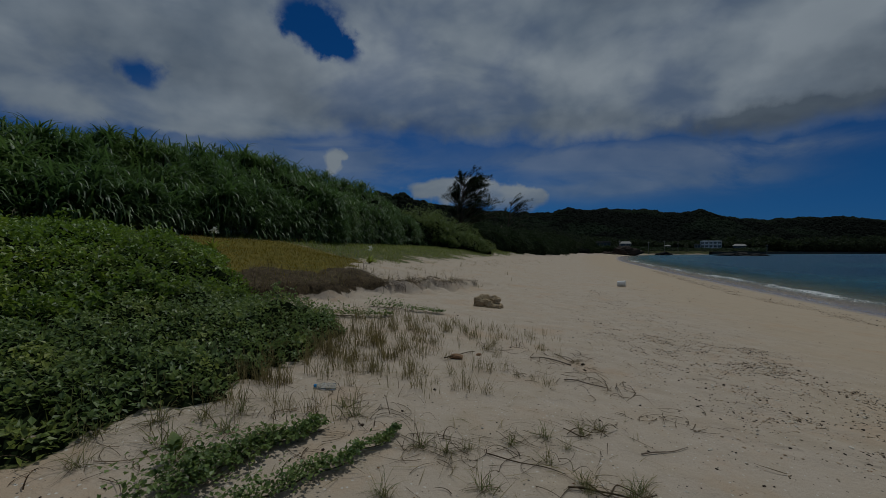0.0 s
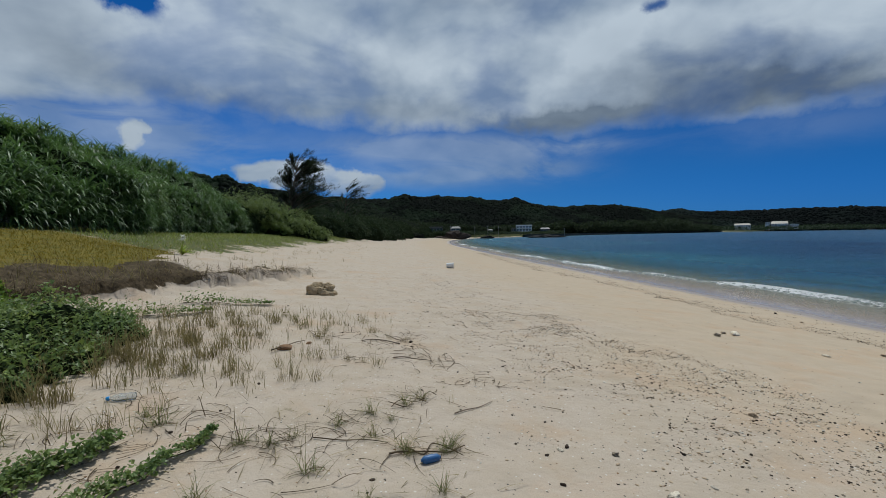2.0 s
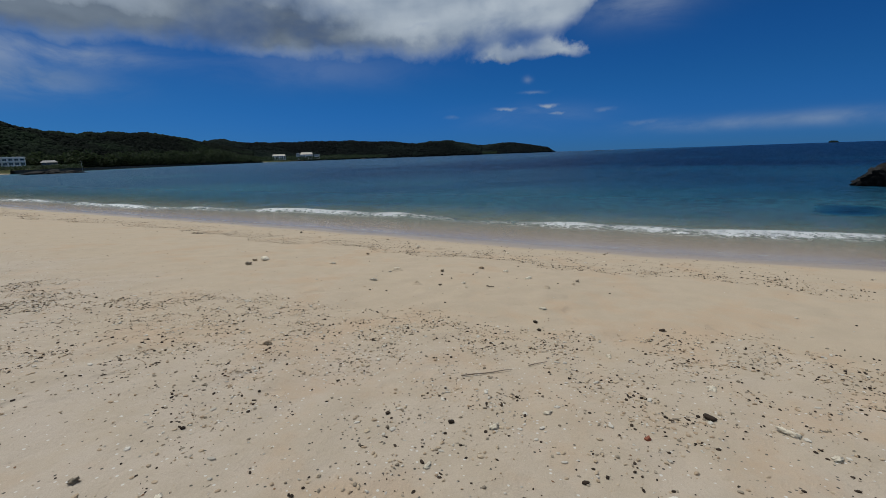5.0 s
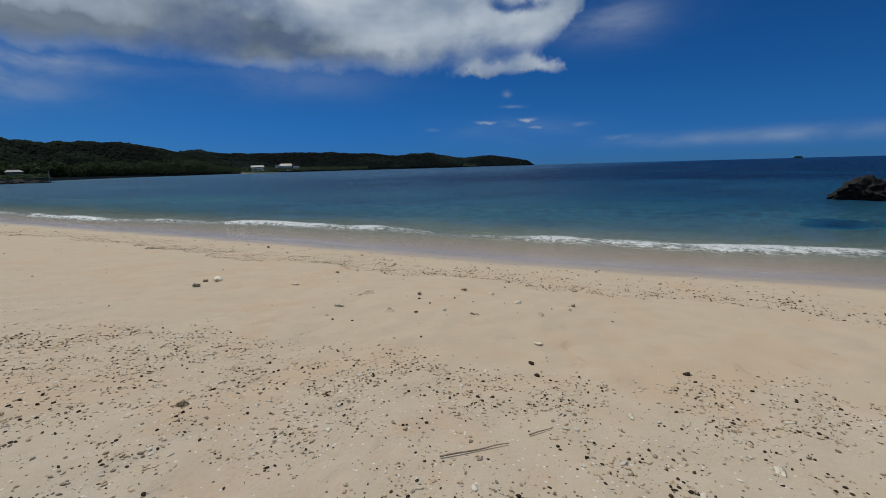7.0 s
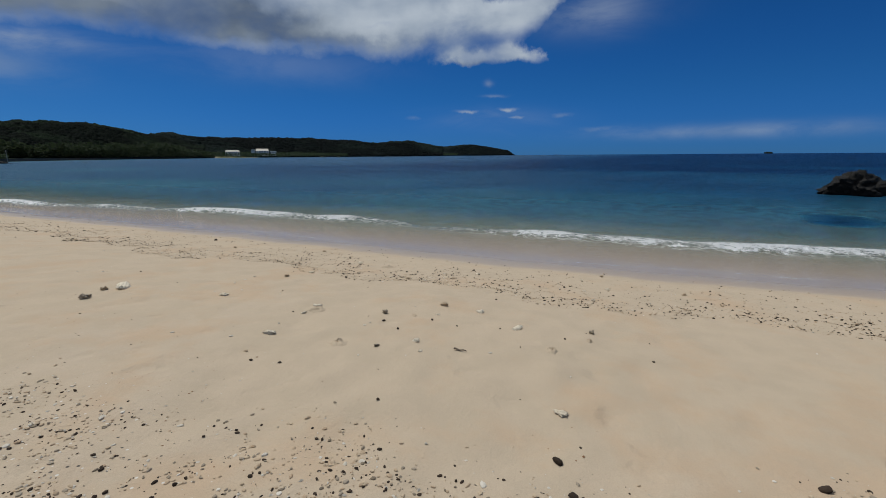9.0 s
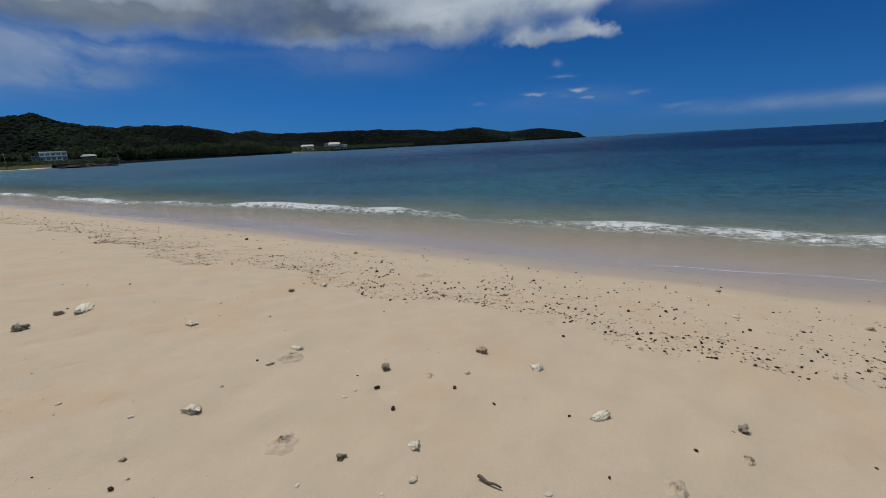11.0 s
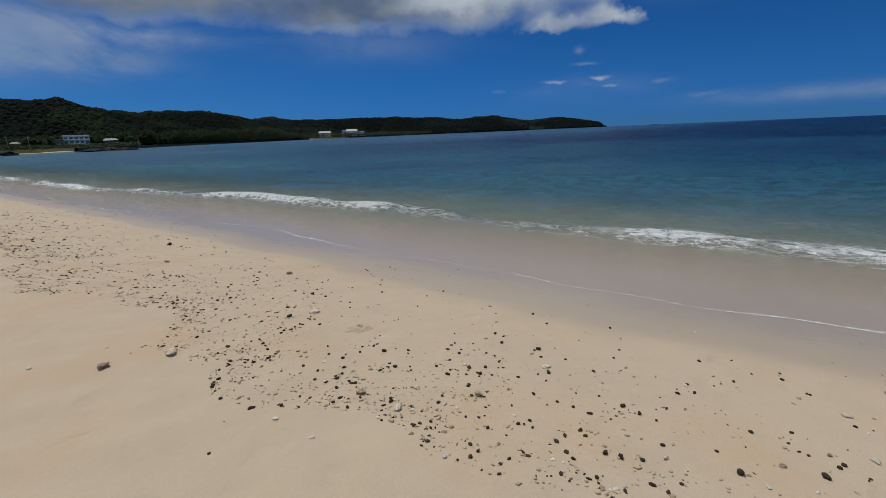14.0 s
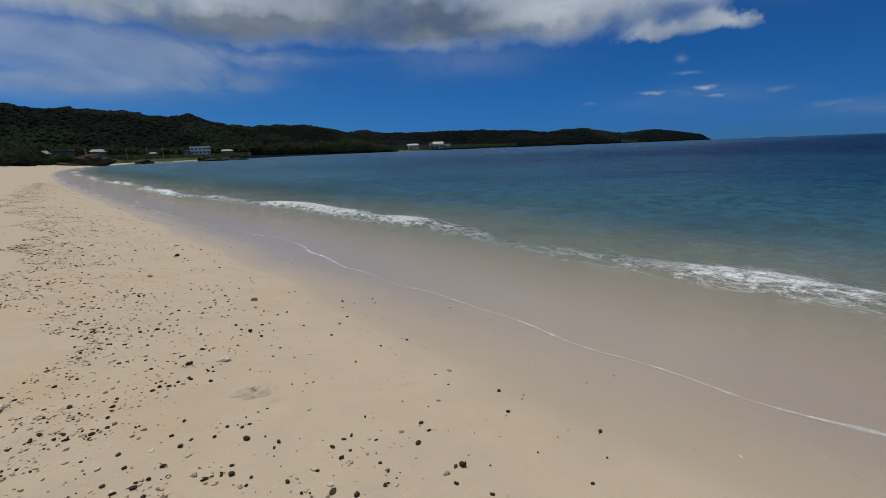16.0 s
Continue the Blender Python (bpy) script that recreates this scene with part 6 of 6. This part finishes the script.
def water_bottle(x, y):
    ob = new("plastic_bottle")
    ob.matrix_basis = pose(x, y, ground_at(x, y) + 0.036, 0, 88, 192)
    tagged(ob, "clear plastic bottle with a bright blue cap on the sand", "bottle")
    part("body", lathe([(0.028, 0.0), (0.033, 0.012), (0.033, 0.05), (0.030, 0.06), (0.033, 0.07), (0.033, 0.13), (0.028, 0.155), (0.014, 0.18), (0.013, 0.195)], 20), M_CLEAR, ob)
    part("cap", lathe([(0.0165, 0.188), (0.0170, 0.190), (0.0170, 0.210), (0.015, 0.213)], 18), M_CAP, ob, "bright blue screw cap")


water_bottle(-1.86, 4.10)


def stick(points, r, label="grey driftwood stick lying on the sand", mat=None, lift=0.006):
    p = np.array(points, float)
    p = curve([tuple(q) for q in p], 5)
    z = height(p[:, 0], p[:, 1]) + lift + r
    z = z + 0.5 * r * np.sin(np.arange(len(p)))
    local = np.column_stack([p - p[0], z - z[0]])
    me = stem_mesh([tuple(q) for q in local], np.linspace(r, r * 0.5, len(p)), mat or M_DRIFT, 6, "driftwood_stick")
    ob = new("driftwood_stick", me)
    ob.matrix_basis = pose(p[0][0], p[0][1], z[0])
    tagged(ob, label, "driftwood", "driftwood on the beach")


stick([(0.44, 5.50), (0.70, 5.56), (0.95, 5.52)], 0.009)
stick([(0.60, 6.30), (0.30, 6.45), (0.05, 6.35)], 0.010)
stick([(0.40, 6.75), (0.62, 6.55), (0.80, 6.62)], 0.007)
stick([(4.06, 1.62), (4.24, 1.42), (4.38, 1.28)], 0.006, "thin brown driftwood twig lying across the stones")
stick([(4.55, 1.18), (4.68, 1.05)], 0.005, "thin brown driftwood twig lying across the stones")
stick([(7.17, 2.49), (7.15, 2.43), (7.14, 2.36)], 0.009, "short dark driftwood twig half sunk in the sand", M_BARK)
stick([(0.88, 3.75), (1.15, 3.90), (1.32, 4.05)], 0.006)
stick([(0.25, 3.02), (0.45, 3.06), (0.66, 3.02), (0.82, 3.14)], 0.007, "tangled brown dead runner lying on the sand", M_ROOT)
stick([(0.38, 3.12), (0.50, 3.02), (0.60, 3.18), (0.78, 2.98)], 0.006, "tangled brown dead runner lying on the sand", M_ROOT)
stick([(0.32, 3.86), (0.42, 4.03), (0.55, 3.98), (0.70, 4.10)], 0.004, "curled brown dead runner on the sand", M_ROOT, 0.02)
stick([(0.30, 3.98), (0.45, 3.86), (0.58, 4.06), (0.66, 3.92)], 0.004, "curled brown dead runner on the sand", M_ROOT, 0.02)
stick([(-0.30, 3.32), (0.0, 3.25), (0.25, 3.18)], 0.005, "thin brown dead runner on the sand", M_ROOT)
stick([(-1.05, 5.62), (-0.72, 6.15)], 0.008, "thin brown twig propped in the sand", M_ROOT, 0.03)


def husk(x, y, size, turn):
    ob = new("coconut_husk", rock_mesh("coconut_husk", (size, size * 0.55, size * 0.42), M_HUSK, int(abs(x) * 100), rough=0.22, detail=4))
    ob.matrix_basis = pose(x, y, ground_at(x, y) + size * 0.22, 0, 0, turn)
    tagged(ob, "brown dried coconut husk on the sand", "coconut husk", "coconut husks")


husk(-0.92, 5.80, 0.10, 10)
husk(-0.66, 6.08, 0.05, 50)


# stones and coral that stand out: x, y, length
def drop_stones(name, spots, mat, label, category, shape, rough, sink=0.32, seeds=3):
    kinds = [rock_mesh(name, shape, mat, 100 + k + len(name), rough=rough, detail=2 if rough < 0.3 else 3 if rough < 0.6 else 4, planes=4 if rough < 0.5 else 1, pitted=0.0 if rough < 0.6 else 0.50) for k in range(seeds)]
    rng = random.Random(len(name))
    for k, (x, y, size) in enumerate(spots):
        ob = new(name, kinds[k % seeds])
        h = size * 0.42
        ob.matrix_basis = pose(x, y, ground_at(x, y) + h * shape[2] * (1 - 2 * sink), rng.uniform(-12, 12), rng.uniform(-12, 12), rng.uniform(0, 360)) @ Matrix.Diagonal((h, h, h, 1))
        tagged(ob, label, category, name.replace("_", " ") + "s on the beach")


drop_stones("grey_coral", [(7.96, 3.62, 0.110), (6.98, 3.21, 0.063), (7.04, 7.49, 0.151), (8.31, 1.29, 0.097), (1.98, 2.98, 0.06)], M_GREY, "rough grey pitted coral lump on the sand", "coral", (1.0, 0.8, 0.62), 0.75)
drop_stones("coral_fragment", [(7.67, 7.71, 0.283), (7.98, 6.14, 0.149), (6.92, 4.43, 0.144), (7.96, 4.58, 0.118), (7.64, 4.55, 0.077), (7.24, 2.91, 0.091), (7.01, 2.77, 0.062), (8.21, 3.05, 0.065), (8.54, 2.61, 0.128), (7.99, 2.05, 0.123), (10.95, 1.09, 0.094), (7.56, 1.63, 0.041), (9.86, 6.09, 0.131), (11.21, 5.89, 0.127), (10.45, 4.06, 0.058), (10.17, 4.01, 0.078), (11.62, 1.52, 0.066), (11.12, 1.51, 0.055), (10.55, 2.49, 0.038), (11.27, 3.39, 0.084)], M_CORAL_DULL, "pale pitted coral fragment half sunk in sand", "coral", (1.0, 0.74, 0.36), 0.60, 0.36)
drop_stones("coral_shard", [(3.43, 1.13, 0.10), (2.05, 2.42, 0.12), (1.85, 2.34, 0.07), (1.60, 3.12, 0.07), (4.20, -0.62, 0.15), (4.02, -0.80, 0.10), (6.37, 1.44, 0.12), (5.10, 0.55, 0.09), (4.75, -0.25, 0.11), (3.75, 0.85, 0.08), (2.90, 1.35, 0.07)], M_CORAL_DULL, "flat bleached coral shard lying among the stones", "coral", (1.0, 0.62, 0.26), 0.65, 0.32)
drop_stones("dark_pebble", [(7.67, 3.49, 0.061), (7.51, 3.24, 0.051), (7.65, 4.71, 0.039), (6.29, 4.06, 0.042), (7.87, 2.69, 0.033), (7.93, 2.22, 0.029), (7.93, 1.54, 0.036), (7.46, 1.92, 0.025), (10.49, 1.01, 0.059), (9.47, 1.36, 0.049), (10.98, 6.00, 0.072), (10.92, 7.14, 0.052), (10.85, 4.67, 0.059), (10.97, 4.50, 0.042), (10.65, 4.40, 0.054), (10.34, 4.66, 0.036), (10.55, 5.01, 0.034), (10.89, 3.78, 0.048), (11.01, 3.79, 0.047), (10.76, 3.99, 0.050), (10.37, 3.83, 0.041), (10.15, 3.75, 0.033)], M_DARK, "smooth dark basalt pebble on pale sand", "pebble", (1.0, 0.68, 0.5), 0.28, 0.2)
drop_stones("dark_stone", [(10.32, 3.60, 0.030), (10.36, 3.53, 0.028), (10.28, 3.43, 0.035), (9.96, 3.38, 0.039), (11.69, 6.44, 0.056), (9.84, 4.56, 0.023), (10.00, 4.01, 0.027), (11.56, 3.55, 0.058), (11.18, 3.34, 0.054), (10.81, 3.33, 0.041), (10.42, 3.29, 0.035), (10.93, 2.67, 0.043), (11.08, 2.07, 0.040), (10.76, 2.25, 0.029), (10.41, 2.78, 0.045), (10.42, 2.70, 0.052), (10.61, 2.15, 0.057), (10.82, 1.77, 0.058), (11.49, 1.51, 0.034), (11.32, 1.33, 0.028), (10.27, 2.92, 0.031), (10.18, 3.17, 0.033)], M_DARK, "angular dark basalt stone near the water's edge", "stone", (1.0, 0.72, 0.55), 0.40, 0.2)
drop_stones("upper_pebble", [(1.67, 3.16, 0.06), (3.37, 1.41, 0.06), (4.18, -0.17, 0.10), (5.85, 1.42, 0.08), (5.59, 1.32, 0.07), (6.11, 0.07, 0.08), (3.14, 0.52, 0.05), (3.29, 1.85, 0.05), (1.45, 3.05, 0.045), (1.38, 2.62, 0.05), (0.77, 6.40, 0.08), (12.52, 11.21, 0.14)], M_DARK, "dark weathered stone on the upper beach", "stone", (1.0, 0.68, 0.5), 0.35, 0.2)
drop_stones("tan_stone", [(3.91, 3.65, 0.11), (7.47, 7.79, 0.133), (9.47, 6.31, 0.108), (6.44, 4.26, 0.043), (8.63, 3.11, 0.133), (7.96, 1.30, 0.053), (11.07, -0.06, 0.094), (10.19, 4.34, 0.093), (10.60, 3.65, 0.071), (12.22, 7.48, 0.113), (11.67, 9.67, 0.100), (12.14, 1.18, 0.089), (10.80, 1.95, 0.045), (11.06, 1.71, 0.040)], M_TAN, "tan coral stone lying on the sand", "stone", (1.0, 0.75, 0.5), 0.6, 0.3)
drop_stones("rusty_shell", [(3.72, 0.22, 0.07)], M_RED, "rust red broken shell on the sand", "shell", (1.0, 0.6, 0.45), 0.4)


def sand_mound(x, y, size, seed):
    """A low patch of turned sand with crumbs, as a crab or a foot leaves it."""
    rng = np.random.RandomState(seed)
    r, th = np.meshgrid(np.linspace(0.02, 1.0, 12), np.linspace(0, 2 * math.pi, 28, endpoint=False), indexing="ij")
    reach = size * 0.5 * (1 + 0.22 * np.sin(2 * th + seed) + 0.12 * np.sin(5 * th + 2.0 * seed))
    px, py = x + r * reach * np.cos(th), y + 0.8 * r * reach * np.sin(th)
    lump = (0.010 + 0.10 * size) * (1 - r**2) * (0.65 + 0.45 * waves(px, py, seed, size * 0.35)) + 0.007 * rng.normal(0, 1, r.shape) * (1 - r)
    z = height(px, py) + lump - 0.012 * r**4
    i, j = np.meshgrid(np.arange(11), np.arange(28), indexing="ij")
    k = (j + 1) % 28
    quads = np.stack([i * 28 + j, (i + 1) * 28 + j, (i + 1) * 28 + k, i * 28 + k], -1).reshape(-1, 4)
    z0 = ground_at(x, y)
    ob = new("sand_mound", mesh_of("sand_mound", np.stack([px - x, py - y, z - z0], -1).reshape(-1, 3), quads, M_SAND, True))
    ob.matrix_basis = pose(x, y, z0)
    tagged(ob, "low crumbly mound of turned pale sand", "sand mound", "sand mounds on the beach")


for k, (x, y, size) in enumerate([(7.80, 4.48, 0.276), (6.93, 3.60, 0.268), (8.02, 3.27, 0.118), (7.53, 1.63, 0.184), (7.95, 1.30, 0.101), (11.13, 5.21, 0.306)]):
    sand_mound(x, y, size, 300 + k)


# the drift lines: where waves have left stones
def upper_band(a, s):
    d = np.interp(a, [-6, 0, 1.1, 2.7, 4.9, 6.4, 7.3, 12, 20], [8.0, 6.5, 6.05, 5.4, 4.75, 4.2, 3.6, 1.6, -1.0]) - s + 0.18 * np.sin(a * 2.1)
    band = np.exp(-(((d - 0.6) / 0.55) ** 2)) + 0.55 * smooth(d, 0.5, 1.0) * (1 - smooth(d, 2.2, 4.2))
    return smooth(d, -0.25, 0.3) * band * (a < 26) + 0.05 * np.exp(-((s - 1.2) / 1.6) ** 2)


def lower_band(a, s):
    top = np.interp(a, [-20, 2, 4, 6, 7.5, 9.5, 12.7, 16, 22, 28, 36, 51, 70], [11.7, 9.25, 9.0, 8.75, 8.65, 8.45, 7.75, 7.8, 7.2, 5.7, 5.2, 4.4, 3.4]) + 0.24 * np.sin(a * 1.5) + 0.12 * np.sin(a * 4.3 + 1)
    d = s - top
    return smooth(d, 0, 0.12) * np.exp(-np.maximum(d - 0.25, 0) / 0.75) * (a > -14)


def patchy(x, y):
    return np.clip(0.5 + 0.85 * waves(x, y, 71, 1.3) + 0.75 * waves(x, y, 72, 0.42), 0.05, 2.2)


def strew(n, a0, a1, s0, s1, weight, seed):
    rng = np.random.RandomState(seed)
    a, s = rng.uniform(a0, a1, n), rng.uniform(s0, s1, n)
    p = a[:, None] * ALONG + s[:, None] * OUT
    keep = rng.uniform(0, 1, n) < weight(a, s, p[:, 0], p[:, 1])
    return p[keep, 0], p[keep, 1], rng


def pebble_stuff(name, xy, lo, hi, mat, flatness, label, category):
    """Many small stones in one mesh, each a lumpy pebble of its own shape."""
    x, y, rng = xy
    n = len(x)
    bm = bmesh.new()
    bmesh.ops.create_icosphere(bm, subdivisions=1, radius=1.0)
    tv = np.array([v.co[:] for v in bm.verts])
    tf = np.array([[v.index for v in f.verts] for f in bm.faces])
    bm.free()
    if hi < 0.03:
        tv = np.array([[1, 0, 0], [0, 1, 0], [-1, 0, 0], [0, -1, 0], [0, 0, 1], [0, 0, -1]], float)
        tf = np.array([[0, 1, 4], [1, 2, 4], [2, 3, 4], [3, 0, 4], [1, 0, 5], [2, 1, 5], [3, 2, 5], [0, 3, 5]])
    size = lo + (hi - lo) * rng.uniform(0, 1, n) ** 2.6
    shape = np.stack([rng.uniform(0.8, 1.3, n), rng.uniform(0.5, 0.9, n), rng.uniform(flatness * 0.7, flatness * 1.3, n)], -1) * size[:, None] * 0.5
    v = tv[None] * (1 + rng.uniform(-0.22, 0.22, (n, len(tv), 1))) * shape[:, None]
    th = rng.uniform(0, 2 * math.pi, n)
    c, s = np.cos(th)[:, None], np.sin(th)[:, None]
    vx, vy = v[..., 0] * c - v[..., 1] * s, v[..., 0] * s + v[..., 1] * c
    z = height(x, y) + shape[:, 2] * 0.45
    verts = np.stack([vx + x[:, None], vy + y[:, None], v[..., 2] + z[:, None]], -1).reshape(-1, 3)
    faces = (tf[None] + (np.arange(n) * len(tv))[:, None, None]).reshape(-1, 3)
    tagged(new(name, mesh_of(name, verts, faces, mat, False)), label, category, kind="stuff")


w_up = lambda a, s, x, y: upper_band(a, s) * patchy(x, y)
w_low = lambda a, s, x, y: lower_band(a, s) * np.maximum(patchy(x, y), 0.35) * np.interp(a, [-10, 12, 40], [1, 1, 0.9])
w_fine = lambda a, s, x, y: lower_band(a, s) ** 1.6 * np.maximum(patchy(x, y), 0.3)
w_any = lambda a, s, x, y: 0.3 + 0.3 * waves(x, y, 73, 3.0)
pebble_stuff("dark_gravel", strew(21000, -4, 10, -0.5, 8, w_up, 110), 0.009, 0.034, M_DARK, 0.5, "dark stones strewn thickly along the upper drift line", "pebbles")
pebble_stuff("grey_gravel", strew(26000, -4, 10, -0.5, 8, w_up, 111), 0.010, 0.036, M_GREY, 0.45, "grey broken coral strewn along the upper drift line", "coral gravel")
pebble_stuff("dark_gravel", strew(25000, -7, 24, -1, 9, w_up, 91), 0.009, 0.032, M_DARK, 0.5, "dark pebbles strewn along the upper drift line", "pebbles")
pebble_stuff("coral_gravel", strew(60000, -7, 24, -1, 9, w_up, 92), 0.006, 0.029, M_CORAL, 0.45, "broken white coral gravel along the upper drift line", "coral gravel")
pebble_stuff("grey_gravel", strew(24000, -7, 24, -1, 9, w_up, 93), 0.008, 0.029, M_GREY, 0.45, "grey stones strewn along the upper drift line", "gravel")
pebble_stuff("dark_gravel", strew(20000, -1, 16, 6.5, 12.5, w_low, 99), 0.009, 0.040, M_DARK, 0.5, "dark pebbles strewn along the lower drift line", "pebbles")
pebble_stuff("coral_gravel", strew(70000, -1, 16, 6.5, 12.5, w_fine, 100), 0.008, 0.030, M_TAN, 0.45, "small tan coral gravel along the lower drift line", "coral gravel")
pebble_stuff("dark_gravel", strew(30000, -12, 60, 3, 13, w_low, 94), 0.012, 0.045, M_DARK, 0.5, "dark pebbles strewn along the lower drift line", "pebbles")
pebble_stuff("coral_gravel", strew(30000, -12, 40, 3, 13, w_low, 95), 0.008, 0.036, M_CORAL, 0.45, "broken white coral gravel along the lower drift line", "coral gravel")
pebble_stuff("tan_gravel", strew(60000, -12, 60, 3, 13, w_low, 96), 0.012, 0.045, M_TAN, 0.45, "tan coral gravel along the lower drift line", "coral gravel")
pebble_stuff("far_gravel", strew(22000, 14, 60, 3, 11, w_low, 130), 0.020, 0.065, M_TAN, 0.45, "tan and brown gravel banked along the far drift line", "gravel")
pebble_stuff("far_pebbles", strew(9000, 14, 60, 3, 11, w_low, 131), 0.020, 0.070, M_DARK, 0.5, "dark pebbles banked along the far drift line", "pebbles")
pebble_stuff("coral_shards", strew(5200, -4, 10, -0.5, 8, w_up, 132), 0.020, 0.060, M_CORAL, 0.28, "flat white coral shards along the upper drift line", "coral pieces")
pebble_stuff("tan_gravel", strew(52000, -4, 10, -0.5, 8, w_up, 133), 0.010, 0.040, M_TAN, 0.42, "tan coral gravel along the upper drift line", "coral gravel")
pebble_stuff("scattered_pebbles", strew(1900, -4, 30, -6, 11, w_any, 97), 0.007, 0.045, M_DARK, 0.5, "lone dark pebbles scattered over the beach", "pebbles")
pebble_stuff("scattered_coral", strew(3600, -4, 30, -6, 11, w_any, 98), 0.006, 0.05, M_CORAL, 0.4, "lone coral pieces scattered over the beach", "coral pieces")


w_grit = lambda a, s, x, y: np.clip(0.30 + 0.5 * waves(x, y, 74, 2.2) + 0.35 * waves(x, y, 75, 0.6), 0, 1) * (1 - smooth(s, 3.0, 6.5)) * np.interp(a, [-4, 3, 22], [1, 1, 0.3])
pebble_stuff("beach_grit", strew(16000, -2, 22, -4.5, 6, w_grit, 120), 0.007, 0.022, M_HUSK, 0.4, "brown bits of wood and husk trodden into the upper sand", "beach litter")
pebble_stuff("coral_grit", strew(20000, -2, 16, -4.5, 6, w_grit, 121), 0.006, 0.022, M_CORAL, 0.4, "small white coral bits on the upper sand", "coral bits")
pebble_stuff("dark_grit", strew(9000, -2, 20, -4.5, 6, w_grit, 122), 0.006, 0.02, M_DARK, 0.45, "small dark stone chips on the upper sand", "stone chips")


# larger stones of the drift lines, one by one
def single_stones(name, weight, a0, a1, s0, s1, tries, most, mat, lo, hi, label, category, shape, rough, seed):
    x, y, rng = strew(tries, a0, a1, s0, s1, weight, seed)
    spots = [(float(px), float(py), rng.uniform(lo, hi)) for px, py in zip(x[:most], y[:most])]
    drop_stones(name, spots, mat, label, category, shape, rough, 0.26, 5)


single_stones("basalt_pebble", w_low, 0, 10, 7.5, 12, 1500, 120, M_DARK, 0.022, 0.044, "dark rounded basalt pebble in the lower drift line", "pebble", (1.0, 0.7, 0.5), 0.25, 201)
single_stones("basalt_stone", w_up, -2, 9, 0, 7.5, 1500, 110, M_DARK, 0.022, 0.045, "dark angular basalt stone in the upper drift line", "stone", (1.0, 0.65, 0.5), 0.40, 202)
single_stones("coral_piece", w_up, -2, 9, 0, 7.5, 1500, 110, M_CORAL, 0.025, 0.055, "bleached broken coral piece in the upper drift line", "coral", (1.0, 0.55, 0.35), 0.55, 203)
single_stones("tan_coral_piece", w_low, 0, 10, 7.5, 12, 1200, 60, M_TAN, 0.025, 0.05, "tan broken coral piece in the lower drift line", "coral", (1.0, 0.6, 0.35), 0.55, 204)
